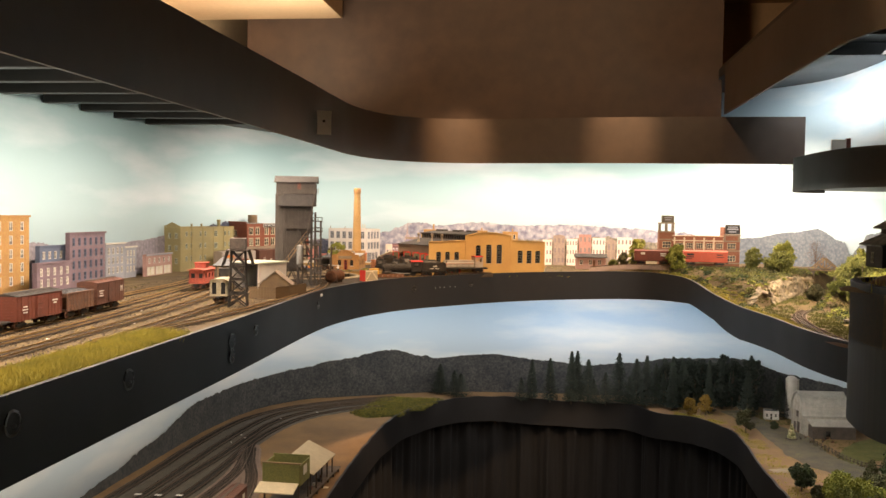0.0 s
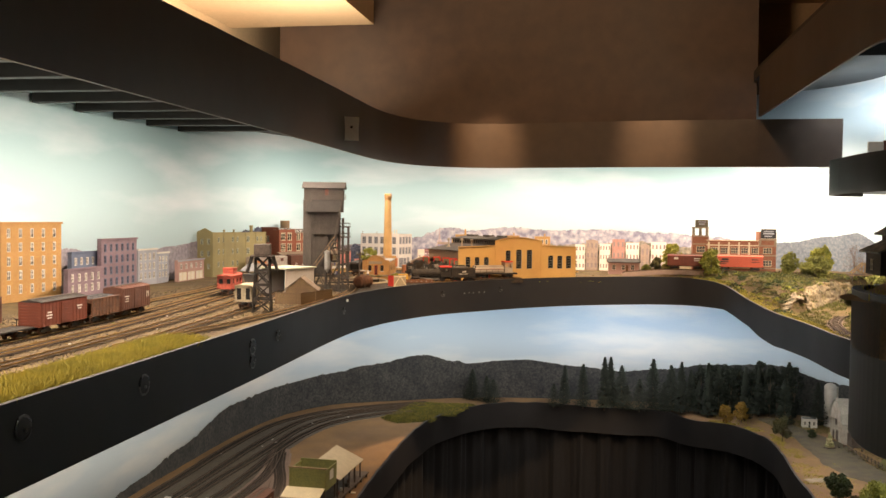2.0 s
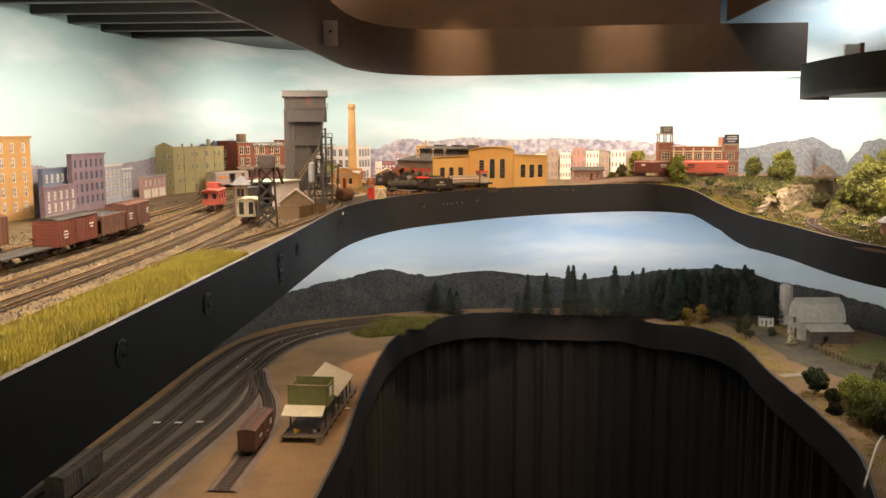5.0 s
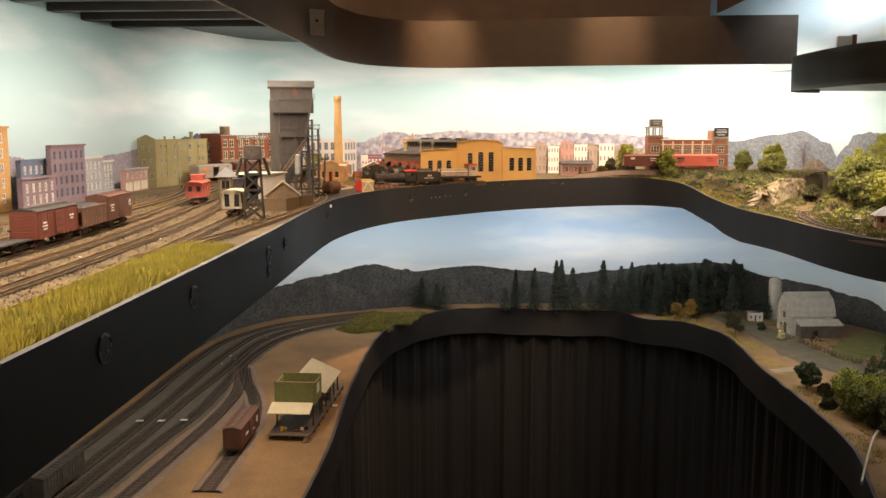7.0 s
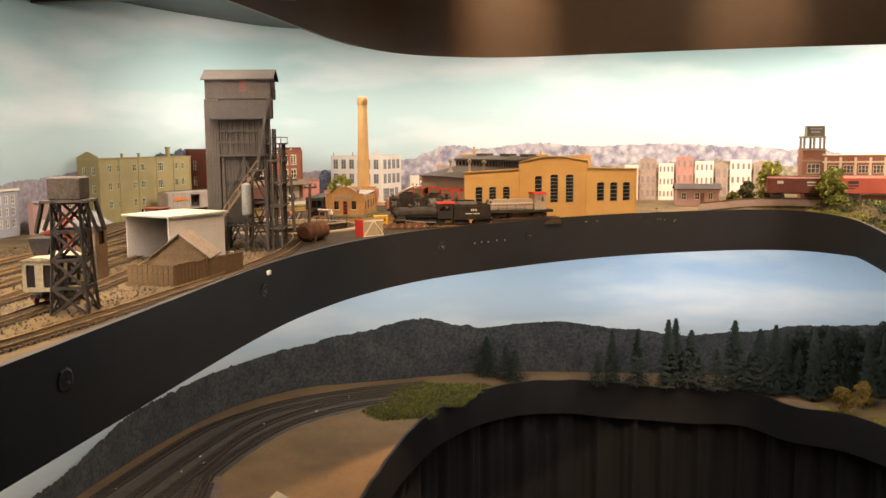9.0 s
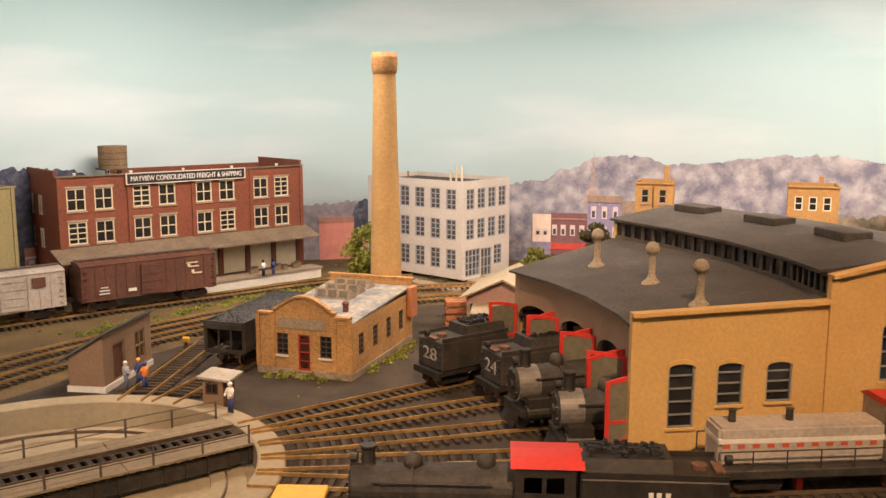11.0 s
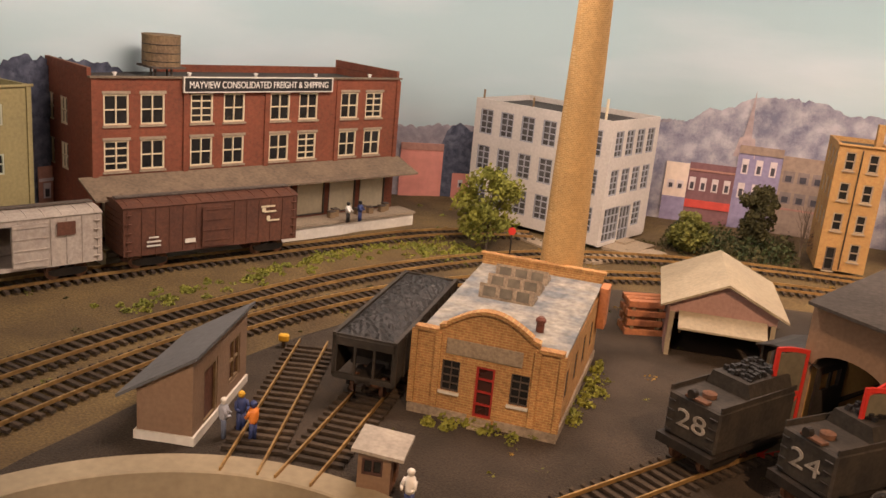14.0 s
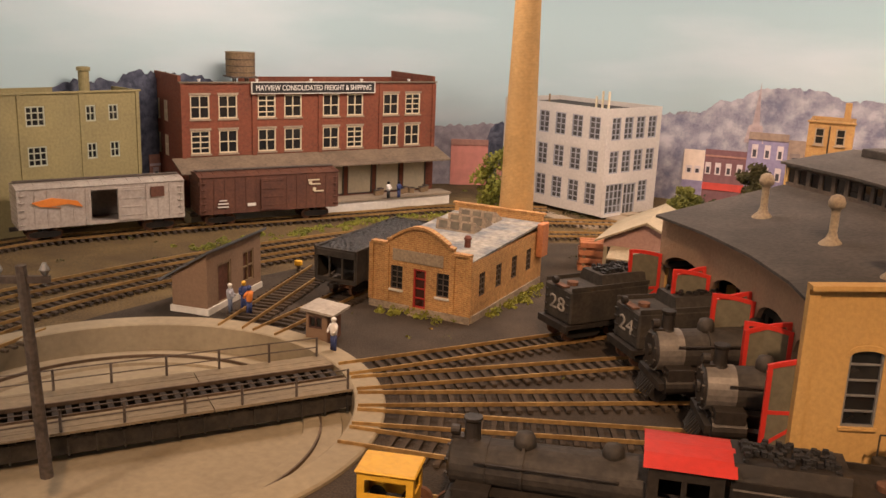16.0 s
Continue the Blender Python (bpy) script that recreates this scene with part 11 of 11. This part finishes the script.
def printed_house(x0, x1, y, z1, mat, rows=2, cols=2, z0=1.30, gable=0.0, turn=0.0):
    """A printed house front on the backdrop: a flat cut-out with its windows."""
    w = x1 - x0
    bm = bmesh.new()
    prism(bm, [(0, 0), (w, 0), (w, z1 - z0), (w / 2, z1 - z0 + gable), (0, z1 - z0)] if gable else [(0, 0), (w, 0), (w, z1 - z0), (0, z1 - z0)], "y", 0, 0.0006)
    ob = part("printed_house", bm, mat, backdrop_mid)
    ob.matrix_world = pose(x0, y, z0, 0, 0, turn)
    bm = bmesh.new()
    h = z1 - z0
    for i in range(cols):
        for j in range(rows):
            cx, cz = w * (i + 0.5) / cols, h * (j + 0.5) / rows
            box(bm, cx - w * 0.16 / cols * 1.4, cx + w * 0.16 / cols * 1.4, -0.0004, -0.0001, cz - h * 0.2 / rows, cz + h * 0.24 / rows)
    part("printed_window", bm, "print_pane", ob)
    return ob


PY = 3.244


def printed_front(p0, p1, z0, z1, mat, windows=(), bands=()):
    """A printed front between two places on the backdrop. windows: (u, z, w, h), bands: (z0, z1, material)."""
    d = Vector((p1[0] - p0[0], p1[1] - p0[1]))
    w = d.length
    n = Vector((d.y, -d.x)) / w * 0.006
    ob = part("printed_house", one_box(0, w, 0, 0.0006, 0, z1 - z0), mat, backdrop_mid)
    ob.matrix_world = pose(p0[0] + n.x, p0[1] + n.y, z0, 0, 0, math.degrees(math.atan2(d.y, d.x)))
    for u, z, ww, hh, m in windows:
        part("printed_window", one_box(u * w - ww / 2, u * w + ww / 2, -0.0005, -0.0001, z - z0, z - z0 + hh), m, ob)
        part("printed_pane", one_box(u * w - ww * 0.28, u * w + ww * 0.28, -0.0008, -0.0006, z - z0 + hh * 0.1, z - z0 + hh * 0.62), "print_dark", ob)
    for za, zb, m in bands:
        part("printed_band", one_box(0, w, -0.0012, -0.0009, za - z0, zb - z0), m, ob)
    return ob


printed_front((-0.532, 3.140), (-0.494, 3.166), 1.30, 1.357, "print_salmon", bands=((1.350, 1.357, "print_brick"),))
printed_front((-0.483, 3.170), (-0.467, 3.180), 1.30, 1.327, "print_salmon", ((0.5, 1.312, 0.005, 0.008, "print_white"),))
printed_front((-0.6895, 2.799), (-0.681, 2.832), 1.29, 1.355, "print_brick", tuple((u, z, 0.006, 0.012, "print_white") for u in (0.2, 0.5, 0.8) for z in (1.308, 1.330)), ((1.3435, 1.346, "print_white"),))
printed_front((-0.269, 3.246), (-0.2455, 3.2505), 1.30, 1.362, "print_pink", ((0.3, 1.334, 0.007, 0.009, "print_white"), (0.7, 1.334, 0.007, 0.009, "print_white")), ((1.30, 1.3255, "print_mauve"),))
printed_front((-0.245, 3.2505), (-0.199, 3.258), 1.30, 1.364, "print_maroon", tuple((u, 1.3345, 0.0065, 0.014, "print_white") for u in (0.1, 0.34, 0.6, 0.86)), ((1.316, 1.3245, "print_awning"), (1.3555, 1.3575, "print_brick")))
printed_front((-0.1985, 3.2582), (-0.155, 3.262), 1.30, 1.388, "print_mauve", tuple((u, z, 0.0068, 0.016, "print_white") for u in (0.18, 0.5, 0.82) for z in (1.3325, 1.358)), ((1.3795, 1.388, "print_tan"),))
printed_front((-0.1545, 3.2622), (-0.110, 3.265), 1.30, 1.382, "print_tan", tuple((u, z, 0.011, 0.012, "print_pane") for u in (0.18, 0.5, 0.82) for z in (1.333, 1.355)), ((1.3265, 1.3285, "print_brick"),))
bm = bmesh.new()
prism(bm, [(-0.204, 1.375), (-0.182, 1.375), (-0.185, 1.395), (-0.1885, 1.396), (-0.1915, 1.444), (-0.1965, 1.396), (-0.200, 1.395)], "y", 3.2535, 3.254)
part("printed_steeple", bm, "print_steeple", backdrop_mid)
for x0, x1, z1, m, r, c, g in ((0.285, 0.318, 1.388, "print_pink", 3, 3, 0), (0.322, 0.362, 1.402, "print_tan", 3, 3, 0.004), (0.368, 0.405, 1.392, "print_pink", 3, 4, 0), (0.41, 0.452, 1.408, "print_brick", 3, 3, 0), (0.456, 0.50, 1.397, "print_pink", 3, 4, 0), (0.505, 0.535, 1.388, "print_tan", 2, 2, 0.008), (0.54, 0.59, 1.40, "print_pink", 3, 4, 0), (0.595, 0.63, 1.392, "print_tan", 3, 2, 0.006), (0.15, 0.18, 1.375, "print_pink", 2, 2, 0.008), (0.20, 0.235, 1.378, "print_tan", 2, 2, 0.006), (0.06, 0.09, 1.372, "print_pink", 2, 2, 0.007)):
    printed_house(x0, x1, PY, z1, m, r, c, gable=g)

# ---------------------------------------------------------------- plants in the town and yard
random.seed(81)
for k, (x, y, h, s, m, lab) in enumerate([
        (-0.383, 2.995, 0.072, 0.027, "foliage_lime", "yellow-green model tree before the loft building"), (-0.226, 3.109, 0.036, 0.018, "foliage", "small green model tree in the street"),
        (-0.168, 3.165, 0.062, 0.018, "foliage_olive", "narrow olive green model tree in the vacant lot"), (-0.018, 3.20, 0.052, 0.022, "foliage", "small green model tree by the backdrop"),
        (0.05, 3.19, 0.05, 0.022, "foliage_olive", "small olive model tree by the backdrop"), (0.12, 3.18, 0.045, 0.02, "foliage", "small green model tree by the backdrop"), (0.22, 3.18, 0.055, 0.022, "foliage_lime", "small light green model tree by the backdrop"), (0.27, 3.17, 0.045, 0.02, "foliage_dark", "small dark model tree by the backdrop")]):
    tree(lab, (x, y, 1.2995), h, s, m, 500 + k, clumps=46, leaves=100, trunk=0.2, leaf_size=0.0017)
tree("bare pale birch model tree", (-0.126, 3.137, 1.2995), 0.055, 0.016, "foliage", 520, clumps=26, bare=True)
weeds = {"foliage": [], "foliage_olive": [], "foliage_yellow": [], "foliage_lime": []}
for _ in range(260):
    x, y = random.uniform(-0.62, 0.38), random.uniform(2.6, 3.2)
    if math.dist((x, y), PIT) < 0.16:
        continue
    r = random.uniform(0.0015, 0.005)
    weeds[random.choice(list(weeds))].append((x, y, mid_z(x, y) - 0.0005, r, r * 0.8))
for _ in range(240):
    x, y = random.uniform(-0.62, -0.2), random.uniform(1.2, 2.35)
    r = random.uniform(0.0015, 0.004)
    weeds[random.choice(list(weeds))].append((x, y, mid_z(x, y) - 0.0005, r, r * 0.7))
for m, s in weeds.items():
    shrubs("weeds", "scattered weeds among the cinders", s, m, 0.0009, 22)
spots = []
for _ in range(120):
    f = random.random()
    spots.append((-0.535 + 0.085 * f + random.gauss(0, 0.008), 2.70 + 0.28 * f + random.gauss(0, 0.006), 1.3, random.uniform(0.002, 0.005), 0.003))
for _ in range(60):
    spots.append((random.uniform(-0.44, -0.38), random.uniform(2.93, 3.0), 1.3, random.uniform(0.003, 0.007), 0.004))
shrubs("weeds", "green weed strip along the freight track", spots, "foliage_lime", 0.0010, 40)
spots = [(-0.235 + 0.012 * (i % 9) + random.gauss(0, 0.004), 3.12 + 0.012 * (i // 9) + random.gauss(0, 0.004), 1.299, random.uniform(0.009, 0.014), random.uniform(0.014, 0.026)) for i in range(54)]
shrubs("hedge", "dark olive bushes in the vacant lot", spots[::2], "foliage_olive", 0.0016, 110)
shrubs("hedge", "dark green bushes in the vacant lot", spots[1::2], "foliage_dark", 0.0016, 110)
spots = [(random.uniform(-0.36, -0.15), random.uniform(3.04, 3.13), 1.3, random.uniform(0.003, 0.007), 0.003) for _ in range(70)]
shrubs("weeds", "low brown-green weeds in the vacant lot", spots, "foliage_olive", 0.0011, 40)
spots = []
for _ in range(80):
    a = random.choice(((-0.245, 2.69, -0.30, 2.66), (-0.30, 2.66, -0.335, 2.745), (-0.238, 2.70, -0.238, 2.79)))
    f = random.random()
    spots.append((a[0] + (a[2] - a[0]) * f + random.gauss(0, 0.004), a[1] + (a[3] - a[1]) * f + random.gauss(0, 0.004), 1.3012, random.uniform(0.002, 0.005), random.uniform(0.002, 0.006)))
shrubs("weeds", "yellow-green weeds around the yard office", spots, "foliage_lime", 0.0010, 45)
stopsign = thing("stop_signal", "small red round stop signal on a dark post", "signal", (-0.354, 2.972, 1.30), 20)
bm = bmesh.new()
rod(bm, (0, 0, 0), (0, 0, 0.026), 0.0007, n=8)
rod(bm, (0, 0, 0), (0, 0, 0.003), 0.0024, 0.0015, n=10)
part("post", bm, "iron", stopsign)
bm = bmesh.new()
rod(bm, (0, -0.0008, 0.0265), (0, 0.0008, 0.0265), 0.0032, n=16)
part("disc", bm, "bright_red", stopsign)
bm = bmesh.new()
prism(bm, [(-0.385, 3.058), (-0.372, 3.066), (-0.30, 3.03), (-0.252, 3.094), (-0.238, 3.086), (-0.29, 3.012), (-0.312, 3.012)], "z", 1.2995, 1.3022)
tagged(part("pavement", bm, "concrete"), "pale concrete pavement before the loft building", kind="structure")
p = [(x, y, mid_z(x, y)) for x, y in ((random.uniform(-0.50, -0.46), random.uniform(1.9, 2.45)) for _ in range(160))]
grass_tufts("grass", "green weeds between the yard and the houses", p, "foliage", 0.004, 9, 0.006)
